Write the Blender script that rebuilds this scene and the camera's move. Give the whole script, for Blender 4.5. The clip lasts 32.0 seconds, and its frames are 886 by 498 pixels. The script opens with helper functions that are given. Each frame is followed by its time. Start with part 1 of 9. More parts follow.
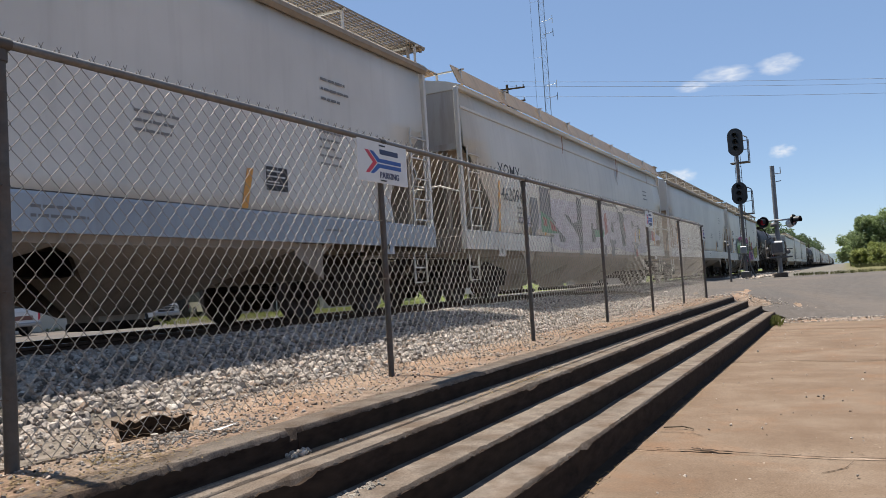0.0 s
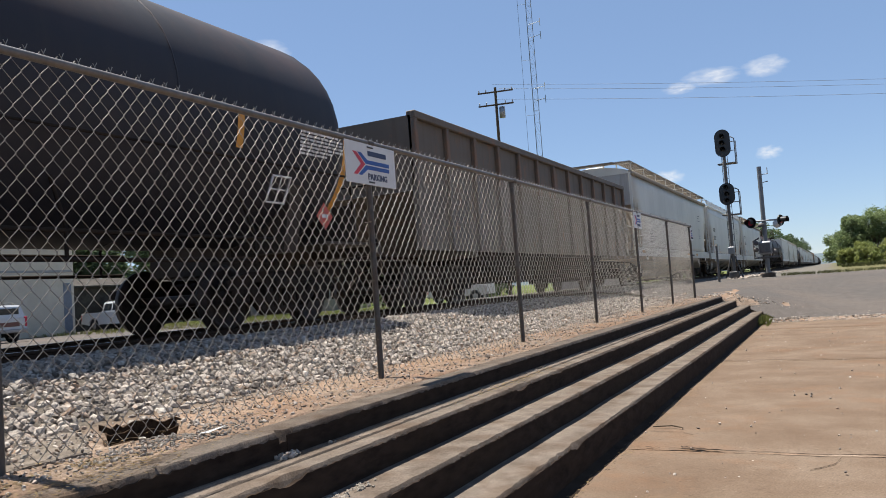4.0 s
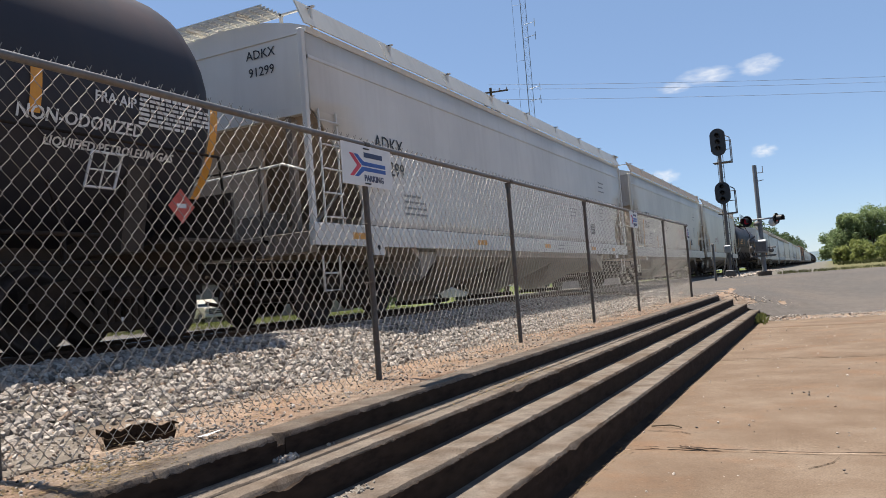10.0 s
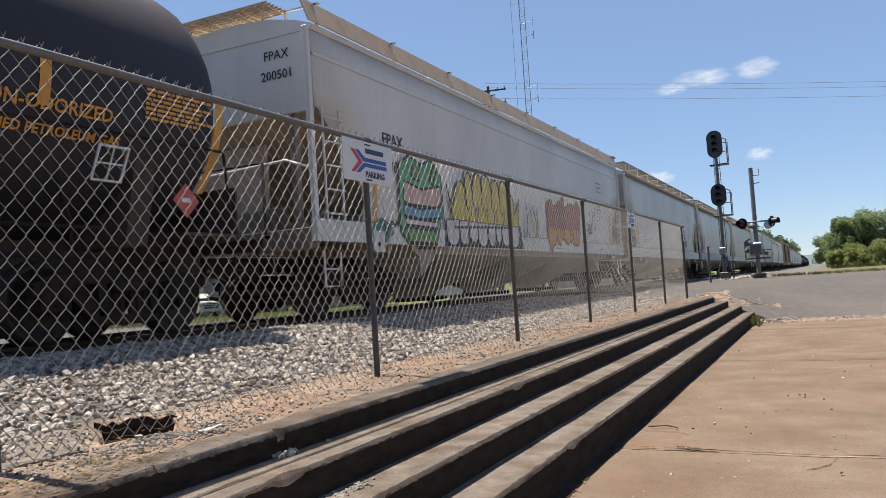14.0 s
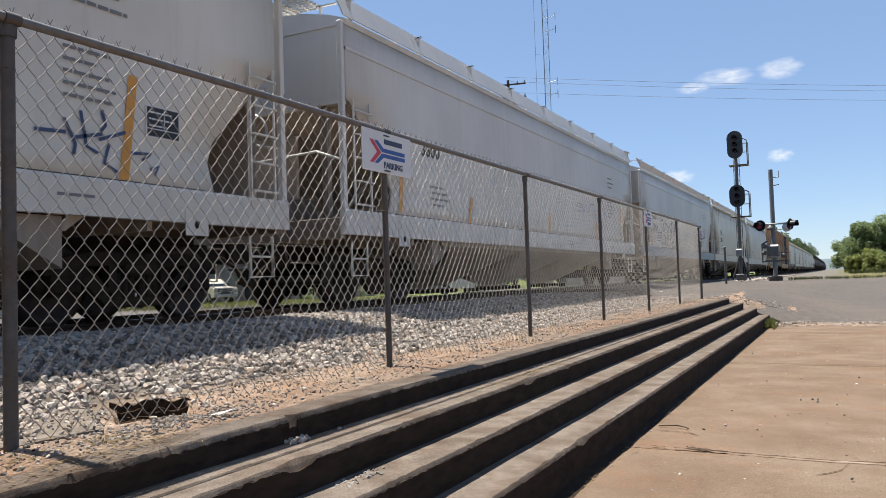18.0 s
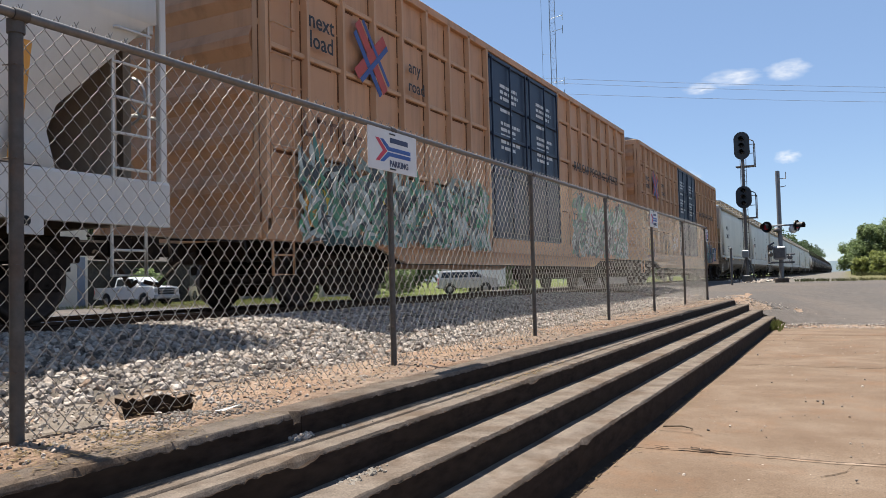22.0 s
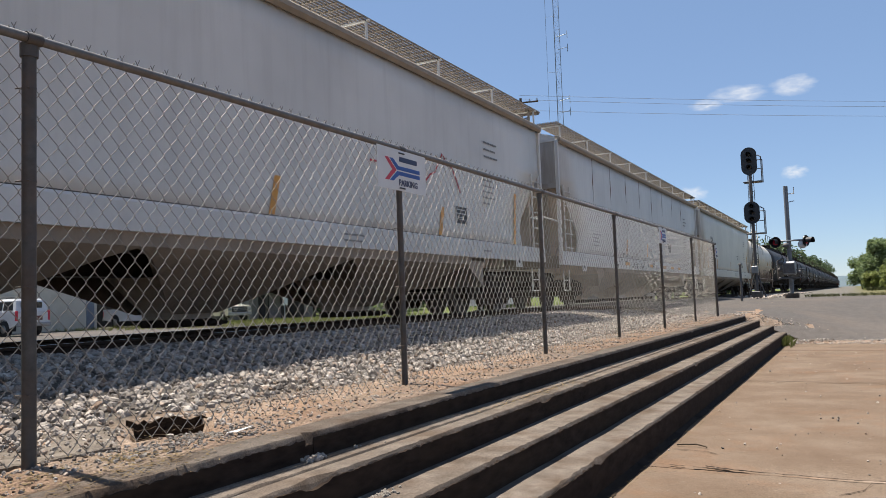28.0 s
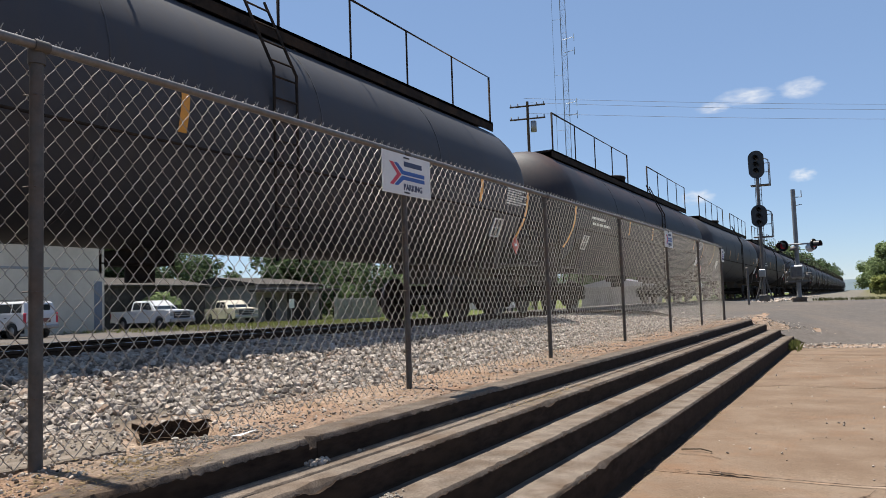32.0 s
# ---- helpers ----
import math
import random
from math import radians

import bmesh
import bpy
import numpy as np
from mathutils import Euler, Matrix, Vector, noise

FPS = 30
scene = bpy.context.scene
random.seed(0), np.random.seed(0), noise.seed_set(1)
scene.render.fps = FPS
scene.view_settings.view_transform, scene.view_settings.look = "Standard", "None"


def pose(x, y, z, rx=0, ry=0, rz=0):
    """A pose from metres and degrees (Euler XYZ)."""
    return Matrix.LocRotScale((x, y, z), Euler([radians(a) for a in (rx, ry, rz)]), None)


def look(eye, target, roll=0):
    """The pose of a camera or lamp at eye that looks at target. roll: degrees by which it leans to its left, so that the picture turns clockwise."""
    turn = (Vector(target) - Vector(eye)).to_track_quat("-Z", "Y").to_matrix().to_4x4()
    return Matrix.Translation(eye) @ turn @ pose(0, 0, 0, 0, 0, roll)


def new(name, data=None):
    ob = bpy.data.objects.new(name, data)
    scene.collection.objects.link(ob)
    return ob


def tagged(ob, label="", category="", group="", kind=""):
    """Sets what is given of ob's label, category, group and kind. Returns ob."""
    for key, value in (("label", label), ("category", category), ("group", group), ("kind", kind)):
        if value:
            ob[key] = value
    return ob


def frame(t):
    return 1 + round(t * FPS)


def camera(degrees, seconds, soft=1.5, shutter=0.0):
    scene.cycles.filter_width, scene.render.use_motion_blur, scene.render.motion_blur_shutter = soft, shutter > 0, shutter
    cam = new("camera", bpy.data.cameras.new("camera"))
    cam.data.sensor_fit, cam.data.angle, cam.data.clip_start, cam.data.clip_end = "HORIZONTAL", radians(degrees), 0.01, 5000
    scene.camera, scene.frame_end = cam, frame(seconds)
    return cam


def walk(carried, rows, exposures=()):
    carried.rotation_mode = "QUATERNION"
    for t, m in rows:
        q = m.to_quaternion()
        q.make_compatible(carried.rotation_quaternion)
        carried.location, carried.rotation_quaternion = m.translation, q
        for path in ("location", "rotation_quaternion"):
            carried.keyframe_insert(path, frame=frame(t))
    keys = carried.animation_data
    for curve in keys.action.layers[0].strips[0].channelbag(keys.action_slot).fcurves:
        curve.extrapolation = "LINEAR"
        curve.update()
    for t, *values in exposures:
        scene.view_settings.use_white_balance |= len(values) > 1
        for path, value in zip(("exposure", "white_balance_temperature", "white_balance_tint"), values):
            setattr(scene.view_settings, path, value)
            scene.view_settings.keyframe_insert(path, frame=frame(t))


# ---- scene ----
cam = camera(59.5, 32.0, soft=0.6)
PATH = [
    (0, (3.141, -2.056, 0.653), (2.226, -0.281, 0.754), -3.6),
    (0.5, (3.12, -2.048, 0.664), (2.209, -0.27, 0.761), -3.4),
    (1, (3.128, -2.052, 0.653), (2.221, -0.272, 0.754), -3.7),
    (1.5, (3.122, -2.045, 0.646), (2.222, -0.262, 0.749), -3.7),
    (2, (3.117, -2.04, 0.638), (2.22, -0.256, 0.743), -3.9),
    (2.5, (3.136, -2.045, 0.639), (2.236, -0.262, 0.744), -3.9),
    (3, (3.132, -2.045, 0.647), (2.234, -0.261, 0.749), -3.7),
    (3.5, (3.136, -2.047, 0.641), (2.24, -0.262, 0.747), -3.9),
    (5.5, (3.167, -2.065, 0.639), (2.283, -0.273, 0.744), -4.3),
    (6, (3.159, -2.059, 0.644), (2.275, -0.268, 0.747), -4.1),
    (6.5, (3.15, -2.061, 0.657), (2.267, -0.269, 0.757), -3.9),
    (7, (3.149, -2.06, 0.669), (2.265, -0.269, 0.771), -3.8),
    (7.5, (3.146, -2.06, 0.674), (2.267, -0.266, 0.773), -3.7),
    (8, (3.151, -2.062, 0.652), (2.274, -0.268, 0.757), -4.1),
    (8.5, (3.157, -2.065, 0.646), (2.279, -0.271, 0.755), -4.3),
    (9, (3.151, -2.058, 0.663), (2.271, -0.265, 0.768), -4.0),
    (9.5, (3.143, -2.056, 0.639), (2.264, -0.263, 0.749), -4.5),
    (10, (3.137, -2.046, 0.642), (2.255, -0.255, 0.75), -4.5),
    (10.5, (3.122, -2.039, 0.639), (2.241, -0.247, 0.747), -4.5),
    (11, (3.131, -2.045, 0.638), (2.251, -0.253, 0.745), -4.5),
    (11.5, (3.138, -2.051, 0.64), (2.262, -0.256, 0.747), -4.5),
    (12, (3.143, -2.064, 0.639), (2.269, -0.268, 0.745), -4.4),
    (12.5, (3.129, -2.062, 0.646), (2.255, -0.265, 0.748), -3.9),
    (13, (3.114, -2.06, 0.656), (2.243, -0.262, 0.754), -3.6),
    (13.5, (3.107, -2.06, 0.658), (2.236, -0.262, 0.756), -3.6),
    (14, (3.096, -2.056, 0.641), (2.225, -0.258, 0.743), -3.7),
    (14.5, (3.105, -2.062, 0.632), (2.232, -0.266, 0.735), -4.0),
    (16.5, (3.112, -2.053, 0.656), (2.227, -0.261, 0.75), -3.5),
    (17, (3.116, -2.06, 0.656), (2.231, -0.269, 0.749), -3.4),
    (17.5, (3.095, -2.062, 0.629), (2.201, -0.275, 0.722), -3.0),
    (18, (3.096, -2.071, 0.641), (2.19, -0.29, 0.726), -1.9),
    (18.5, (3.096, -2.071, 0.638), (2.187, -0.291, 0.724), -1.4),
    (19, (3.114, -2.083, 0.641), (2.201, -0.305, 0.725), -1.5),
    (19.5, (3.097, -2.069, 0.624), (2.185, -0.292, 0.712), -1.6),
    (20, (3.094, -2.067, 0.626), (2.18, -0.29, 0.713), -1.6),
    (20.5, (3.103, -2.077, 0.633), (2.188, -0.301, 0.718), -1.5),
    (21, (3.09, -2.069, 0.638), (2.172, -0.294, 0.721), -1.3),
    (21.5, (3.097, -2.072, 0.632), (2.181, -0.296, 0.717), -1.5),
    (22, (3.101, -2.074, 0.635), (2.182, -0.299, 0.719), -1.5),
    (22.5, (3.093, -2.075, 0.639), (2.173, -0.301, 0.721), -1.5),
    (23, (3.092, -2.075, 0.648), (2.171, -0.302, 0.735), -1.6),
    (23.5, (3.09, -2.079, 0.656), (2.169, -0.306, 0.757), -1.5),
    (24, (3.087, -2.071, 0.642), (2.165, -0.3, 0.752), -1.8),
    (24.5, (3.095, -2.077, 0.64), (2.17, -0.307, 0.751), -1.9),
    (25, (3.087, -2.079, 0.643), (2.161, -0.31, 0.76), -1.8),
    (25.5, (3.09, -2.077, 0.65), (2.163, -0.309, 0.768), -1.8),
    (27.5, (3.091, -2.084, 0.626), (2.159, -0.319, 0.762), -2.2),
    (28, (3.076, -2.071, 0.637), (2.143, -0.307, 0.769), -2.0),
    (28.5, (3.103, -2.08, 0.643), (2.166, -0.318, 0.779), -1.9),
    (29, (3.094, -2.079, 0.658), (2.155, -0.318, 0.789), -1.6),
    (29.5, (3.1, -2.083, 0.652), (2.159, -0.323, 0.784), -1.7),
    (30, (3.102, -2.08, 0.651), (2.159, -0.321, 0.783), -1.7),
    (30.5, (3.104, -2.078, 0.65), (2.16, -0.319, 0.782), -1.7),
    (31, (3.105, -2.08, 0.64), (2.16, -0.322, 0.774), -1.9),
    (31.5, (3.111, -2.086, 0.643), (2.164, -0.33, 0.782), -2.0),
    (32, (3.101, -2.081, 0.646), (2.153, -0.325, 0.786), -1.9),
]
walk(cam, [(t, look(eye, target, roll)) for t, eye, target, roll in PATH], [(0, 1.0), (8, 1.0), (10, 1.07), (17, 1.07), (18.2, 1.17), (21.5, 1.17), (23, 1.07), (24, 0.98), (32, 0.99)])

# ---- world, sun, exposure ----
SUN = Vector((-0.352, 0.046, 1.0)).normalized()
sun_data = bpy.data.lights.new("sun", "SUN")
sun_data.energy, sun_data.angle, sun_data.color = 5.0, radians(0.8), (1.0, 0.95, 0.87)
sun = new("sun", sun_data)
sun.matrix_basis = look(SUN * 50, (0, 0, 0))
world = bpy.data.worlds.new("sky")
scene.world = world
world.use_nodes = True
wn = world.node_tree.nodes
sky = wn.new("ShaderNodeTexSky")
sky.sky_type, sky.sun_disc = "NISHITA", False
sky.sun_elevation = math.asin(SUN.z)
sky.sun_rotation = math.atan2(SUN.x, SUN.y)
sky.air_density, sky.dust_density, sky.ozone_density = 1.0, 0.0, 1.0
sky.altitude = 1500
tint = wn.new("ShaderNodeMix")
tint.data_type, tint.blend_type = "RGBA", "MULTIPLY"
tint.inputs[0].default_value, tint.inputs[7].default_value = 1.0, (0.96, 0.99, 1.04, 1)
world.node_tree.links.new(sky.outputs[0], tint.inputs[6])
veil = wn.new("ShaderNodeMix")
veil.data_type = "RGBA"
veil.inputs[0].default_value, veil.inputs[7].default_value = 0.40, (2.85, 4.3, 6.95, 1)
world.node_tree.links.new(tint.outputs[2], veil.inputs[6])
world.node_tree.links.new(veil.outputs[2], wn["Background"].inputs[0])
wn["Background"].inputs[1].default_value = 0.060


# ---- materials ----
def nodes_of(name):
    m = bpy.data.materials.new(name)
    m.use_nodes = True
    t = m.node_tree
    return m, t, t.nodes["Principled BSDF"]


COLOUR_SCALE = 0.74                       # scales base colours down so shade renders deeper under the raised exposure


def dull(c):
    return tuple(x * COLOUR_SCALE for x in c)


def ramp(t, fac, stops):
    r = t.nodes.new("ShaderNodeValToRGB")
    while len(r.color_ramp.elements) < len(stops):
        r.color_ramp.elements.new(0.5)
    for e, (p, c) in zip(r.color_ramp.elements, stops):
        e.position, e.color = p, (*c, 1) if len(c) == 3 else c
    t.links.new(fac, r.inputs[0])
    return r.outputs[0]


def noise_tex(t, scale, detail=4, rough=0.6, stretch=(1, 1, 1), source="Object"):
    tc = t.nodes.new("ShaderNodeTexCoord")
    mp = t.nodes.new("ShaderNodeMapping")
    mp.inputs["Scale"].default_value = stretch
    n = t.nodes.new("ShaderNodeTexNoise")
    n.inputs["Scale"].default_value, n.inputs["Detail"].default_value, n.inputs["Roughness"].default_value = scale, detail, rough
    t.links.new(tc.outputs[source], mp.inputs[0])
    t.links.new(mp.outputs[0], n.inputs["Vector"])
    return n.outputs[0]


def mix(t, fac, a, b, blend="MIX"):
    m = t.nodes.new("ShaderNodeMix")
    m.data_type, m.blend_type = "RGBA", blend
    for sock, v in ((m.inputs[0], fac), (m.inputs[6], a), (m.inputs[7], b)):
        if isinstance(v, (int, float)):
            sock.default_value = v
        elif isinstance(v, tuple):
            sock.default_value = (*v[:3], 1)
        else:
            t.links.new(v, sock)
    return m.outputs[2]


def bump(t, bsdf, height, strength, dist):
    b = t.nodes.new("ShaderNodeBump")
    b.inputs["Strength"].default_value, b.inputs["Distance"].default_value = strength, dist
    t.links.new(height, b.inputs["Height"])
    t.links.new(b.outputs[0], bsdf.inputs["Normal"])


def rough_surface(name, a, b, scale, c=None, scale2=0.6, rough=0.9, bumps=0.4, dist=0.01, metal=0.0, stretch=(1, 1, 1), rnd=0.0, amount2=0.6, speck=0.0):
    """Two scales of variation: a to b in the grain, c in larger stains; speck adds fine grit."""
    a, b, c = dull(a), dull(b), dull(c) if c else None
    m, t, p = nodes_of(name)
    n = noise_tex(t, scale, 6, 0.65, stretch)
    col = ramp(t, n, [(0.3, a), (0.7, b)])
    if c:
        n2 = noise_tex(t, scale2, 5, 0.6, stretch)
        f = ramp(t, n2, [(0.45, (0, 0, 0)), (0.68, (amount2,) * 3)])
        col = mix(t, f, col, c)
    if speck:
        grit = ramp(t, noise_tex(t, 130, 3, 0.7), [(0.30, (1 - speck,) * 3), (0.5, (1, 1, 1)), (0.72, (1 + speck,) * 3)])
        col = mix(t, 1.0, col, grit, "MULTIPLY")
        patchy = ramp(t, noise_tex(t, 5.0, 5, 0.7), [(0.3, (1 - speck * 0.6,) * 3), (0.7, (1 + speck * 0.4,) * 3)])
        col = mix(t, 1.0, col, patchy, "MULTIPLY")
    if rnd:
        oi = t.nodes.new("ShaderNodeObjectInfo")
        f = ramp(t, oi.outputs["Random"], [(0, (1 - rnd,) * 3), (1, (1 + rnd,) * 3)])
        col = mix(t, 1.0, col, f, "MULTIPLY")
    t.links.new(col, p.inputs["Base Color"])
    p.inputs["Roughness"].default_value, p.inputs["Metallic"].default_value = rough, metal
    if rough > 0.8:
        p.inputs["Specular IOR Level"].default_value = 0.08
    if bumps:
        bump(t, p, n, bumps, dist)
    return m


def plain(name, col, rough=0.5, metal=0.0, vary=0.12, scale=6):
    m, t, p = nodes_of(name)
    n = noise_tex(t, scale, 5)
    col = dull(col)
    lo, hi = tuple(x * (1 - vary) for x in col), tuple(min(1, x * (1 + vary)) for x in col)
    t.links.new(ramp(t, n, [(0.3, lo), (0.7, hi)]), p.inputs["Base Color"])
    p.inputs["Roughness"].default_value, p.inputs["Metallic"].default_value = rough, metal
    return m


def car_paint(name, col, grime=(0.16, 0.12, 0.09), amount=0.35, rough=0.45, rust=0.0, crown=0.0, splash=0.0):
    """Weathered railcar paint: broad fading, vertical grime streaks, specks of rust."""
    m, t, p = nodes_of(name)
    col, grime = dull(col), dull(grime)
    broad = noise_tex(t, 0.5, 4, 0.55)
    streak = noise_tex(t, 1.0, 5, 0.6, (3.0, 5.0, 0.35))
    fine = noise_tex(t, 14, 4, 0.7)
    lo, hi = tuple(x * 0.9 for x in col), tuple(min(1, x * 1.06) for x in col)
    c = ramp(t, broad, [(0.35, lo), (0.65, hi)])
    f = ramp(t, streak, [(0.5, (0, 0, 0)), (0.8, (amount,) * 3)])
    c = mix(t, f, c, grime)
    f2 = ramp(t, fine, [(0.62, (0, 0, 0)), (0.75, (amount * 0.5,) * 3)])
    c = mix(t, f2, c, grime)
    if rust:
        rn = noise_tex(t, 1.3, 6, 0.7, (1, 1, 0.7))
        f3 = ramp(t, rn, [(0.55, (0, 0, 0)), (0.66, (rust,) * 3)])
        c = mix(t, f3, c, (0.33, 0.13, 0.05))
    if crown:
        # rust that has eaten the paint along the top of a shell, in broad patches
        at, sep = t.nodes.new("ShaderNodeTexCoord"), t.nodes.new("ShaderNodeSeparateXYZ")
        t.links.new(at.outputs["Object"], sep.inputs[0])
        patch = ramp(t, noise_tex(t, 0.75, 5, 0.65), [(0.38, (0, 0, 0)), (0.60, (crown,) * 3)])
        high = t.nodes.new("ShaderNodeMapRange")
        high.inputs["From Min"].default_value, high.inputs["From Max"].default_value = 3.05, 3.75
        t.links.new(sep.outputs["Z"], high.inputs["Value"])
        c = mix(t, mix(t, 1.0, patch, high.outputs["Result"], "MULTIPLY"), c, (0.135, 0.058, 0.038))
    if splash:
        # brown mud thrown up on the lower shell, in uneven patches
        at, sep = t.nodes.new("ShaderNodeTexCoord"), t.nodes.new("ShaderNodeSeparateXYZ")
        t.links.new(at.outputs["Object"], sep.inputs[0])
        low = t.nodes.new("ShaderNodeMapRange")
        low.inputs["From Min"].default_value, low.inputs["From Max"].default_value = 2.45, 1.5
        t.links.new(sep.outputs["Z"], low.inputs["Value"])
        mud = ramp(t, noise_tex(t, 1.4, 6, 0.7, (1, 1, 0.5)), [(0.25, (splash * 0.35,) * 3), (0.6, (splash,) * 3)])
        c = mix(t, mix(t, 1.0, mud, low.outputs["Result"], "MULTIPLY"), c, (0.17, 0.112, 0.075))
    t.links.new(c, p.inputs["Base Color"])
    p.inputs["Roughness"].default_value = rough
    p.inputs["Specular IOR Level"].default_value = 0.3
    bump(t, p, broad, 0.06, 0.02)
    return m


M = {}


def pavement_material():
    """Old tan concrete: pale worn areas, orange-brown stains, dark grit and pits."""
    m, t, p = nodes_of("pavement concrete")
    col = ramp(t, noise_tex(t, 1.15, 6, 0.62), [(0.30, (0.114, 0.077, 0.052)), (0.50, (0.141, 0.100, 0.070)), (0.70, (0.176, 0.132, 0.097))])
    rusty = ramp(t, noise_tex(t, 0.75, 5, 0.7), [(0.52, (0, 0, 0)), (0.68, (0.65, 0.65, 0.65))])
    col = mix(t, rusty, col, (0.165, 0.096, 0.057))
    dark = ramp(t, noise_tex(t, 5.5, 9, 0.9), [(0.56, (0, 0, 0)), (0.66, (0.6, 0.6, 0.6))])
    col = mix(t, dark, col, (0.078, 0.055, 0.040))
    pits = ramp(t, noise_tex(t, 24, 4, 0.7), [(0.62, (0, 0, 0)), (0.68, (0.75, 0.75, 0.75))])
    col = mix(t, pits, col, (0.06, 0.045, 0.034))
    chips = ramp(t, noise_tex(t, 19, 4, 0.7), [(0.63, (0, 0, 0)), (0.70, (0.7, 0.7, 0.7))])
    col = mix(t, chips, col, (0.215, 0.168, 0.124))
    grain = ramp(t, noise_tex(t, 75, 4, 0.75), [(0.3, (0.70,) * 3), (0.7, (1.26,) * 3)])
    t.links.new(mix(t, 1.0, col, grain, "MULTIPLY"), p.inputs["Base Color"])
    p.inputs["Roughness"].default_value, p.inputs["Specular IOR Level"].default_value = 0.93, 0.1
    bump(t, p, noise_tex(t, 42, 6, 0.8), 0.6, 0.006)
    return m


M["concrete"] = pavement_material()
M["step"] = rough_surface("step concrete", (0.150, 0.120, 0.096), (0.225, 0.184, 0.150), 6, (0.105, 0.070, 0.047), 2.2, 0.93, 0.5, 0.008, amount2=0.85, speck=0.42)
M["asphalt"] = rough_surface("old asphalt", (0.100, 0.089, 0.081), (0.148, 0.133, 0.122), 40, (0.180, 0.146, 0.122), 0.25, 0.95, 0.4, 0.008, speck=0.3)
M["galv"] = rough_surface("galvanised steel", (0.30, 0.30, 0.30), (0.42, 0.42, 0.42), 25, None, 1, 0.5, 0.1, 0.002, 0.7)
M["post"] = rough_surface("weathered steel post", (0.070, 0.066, 0.062), (0.125, 0.118, 0.108), 18, (0.16, 0.09, 0.05), 3, 0.6, 0.15, 0.002, 0.4)
M["wire"] = plain("galvanised wire", (0.315, 0.294, 0.266), 0.46, 0.95, 0.25, 9)
M["white"] = plain("white paint", (0.78, 0.78, 0.76), 0.5, 0, 0.05)
M["red"] = plain("red paint", (0.60, 0.03, 0.06), 0.5)
M["blue"] = plain("blue paint", (0.02, 0.09, 0.36), 0.5)
M["black"] = plain("black paint", (0.015, 0.015, 0.016), 0.5)
M["rail"] = rough_surface("rusty rail steel", (0.045, 0.030, 0.022), (0.085, 0.055, 0.040), 20, None, 1, 0.85, 0.2, 0.003, 0.0)
M["railtop"] = plain("polished rail head", (0.45, 0.44, 0.43), 0.25, 0.95)
M["tie"] = rough_surface("creosoted timber", (0.05, 0.04, 0.035), (0.13, 0.11, 0.09), 12, None, 1, 0.95, 0.5, 0.01, 0, (1, 6, 6))
M["under"] = rough_surface("grimy underframe", (0.016, 0.013, 0.012), (0.042, 0.034, 0.028), 6, (0.065, 0.042, 0.026), 1.5, 0.85, 0.2, 0.01)
M["wheel"] = rough_surface("wheel steel", (0.03, 0.022, 0.018), (0.07, 0.05, 0.04), 10, None, 1, 0.6, 0.1, 0.004, 0.5)
M["yellow"] = plain("yellow reflective stripe", (0.72, 0.32, 0.035), 0.45)
M["signal"] = plain("signal black", (0.012, 0.012, 0.014), 0.4)
M["darksteel"] = rough_surface("dark weathered steel", (0.085, 0.085, 0.09), (0.15, 0.148, 0.15), 9, (0.20, 0.15, 0.11), 1.5, 0.6, 0.1, 0.003, 0.3)
M["alu"] = plain("aluminium mast", (0.33, 0.34, 0.35), 0.4, 0.6)
M["leaf"] = rough_surface("leaves", (0.150, 0.215, 0.080), (0.32, 0.39, 0.175), 1.3, None, 1, 0.6, 0)
M["leaf_light"] = rough_surface("yellow-green leaves", (0.20, 0.25, 0.06), (0.38, 0.40, 0.13), 1.3, None, 1, 0.6, 0)
M["leaf_far"] = rough_surface("far leaves", (0.070, 0.110, 0.048), (0.140, 0.190, 0.085), 0.5, None, 1, 0.7, 0)
M["bark"] = rough_surface("bark", (0.06, 0.045, 0.03), (0.14, 0.11, 0.08), 14, None, 1, 0.95, 0.5, 0.01)
M["grass"] = rough_surface("dry and green grass", (0.10, 0.14, 0.03), (0.26, 0.25, 0.09), 3, (0.33, 0.27, 0.14), 0.4, 0.9, 0)


def let_light_through(m, share=0.45):
    """Leaves pass part of the light that falls on their far side."""
    t = m.node_tree
    p, out = t.nodes["Principled BSDF"], t.nodes["Material Output"]
    tl, mx = t.nodes.new("ShaderNodeBsdfTranslucent"), t.nodes.new("ShaderNodeMixShader")
    t.links.new(p.inputs["Base Color"].links[0].from_socket, tl.inputs[0])
    mx.inputs[0].default_value = share
    t.links.new(p.outputs[0], mx.inputs[1])
    t.links.new(tl.outputs[0], mx.inputs[2])
    t.links.new(mx.outputs[0], out.inputs[0])


for key in ("leaf", "leaf_light", "leaf_far", "grass"):
    let_light_through(M[key])


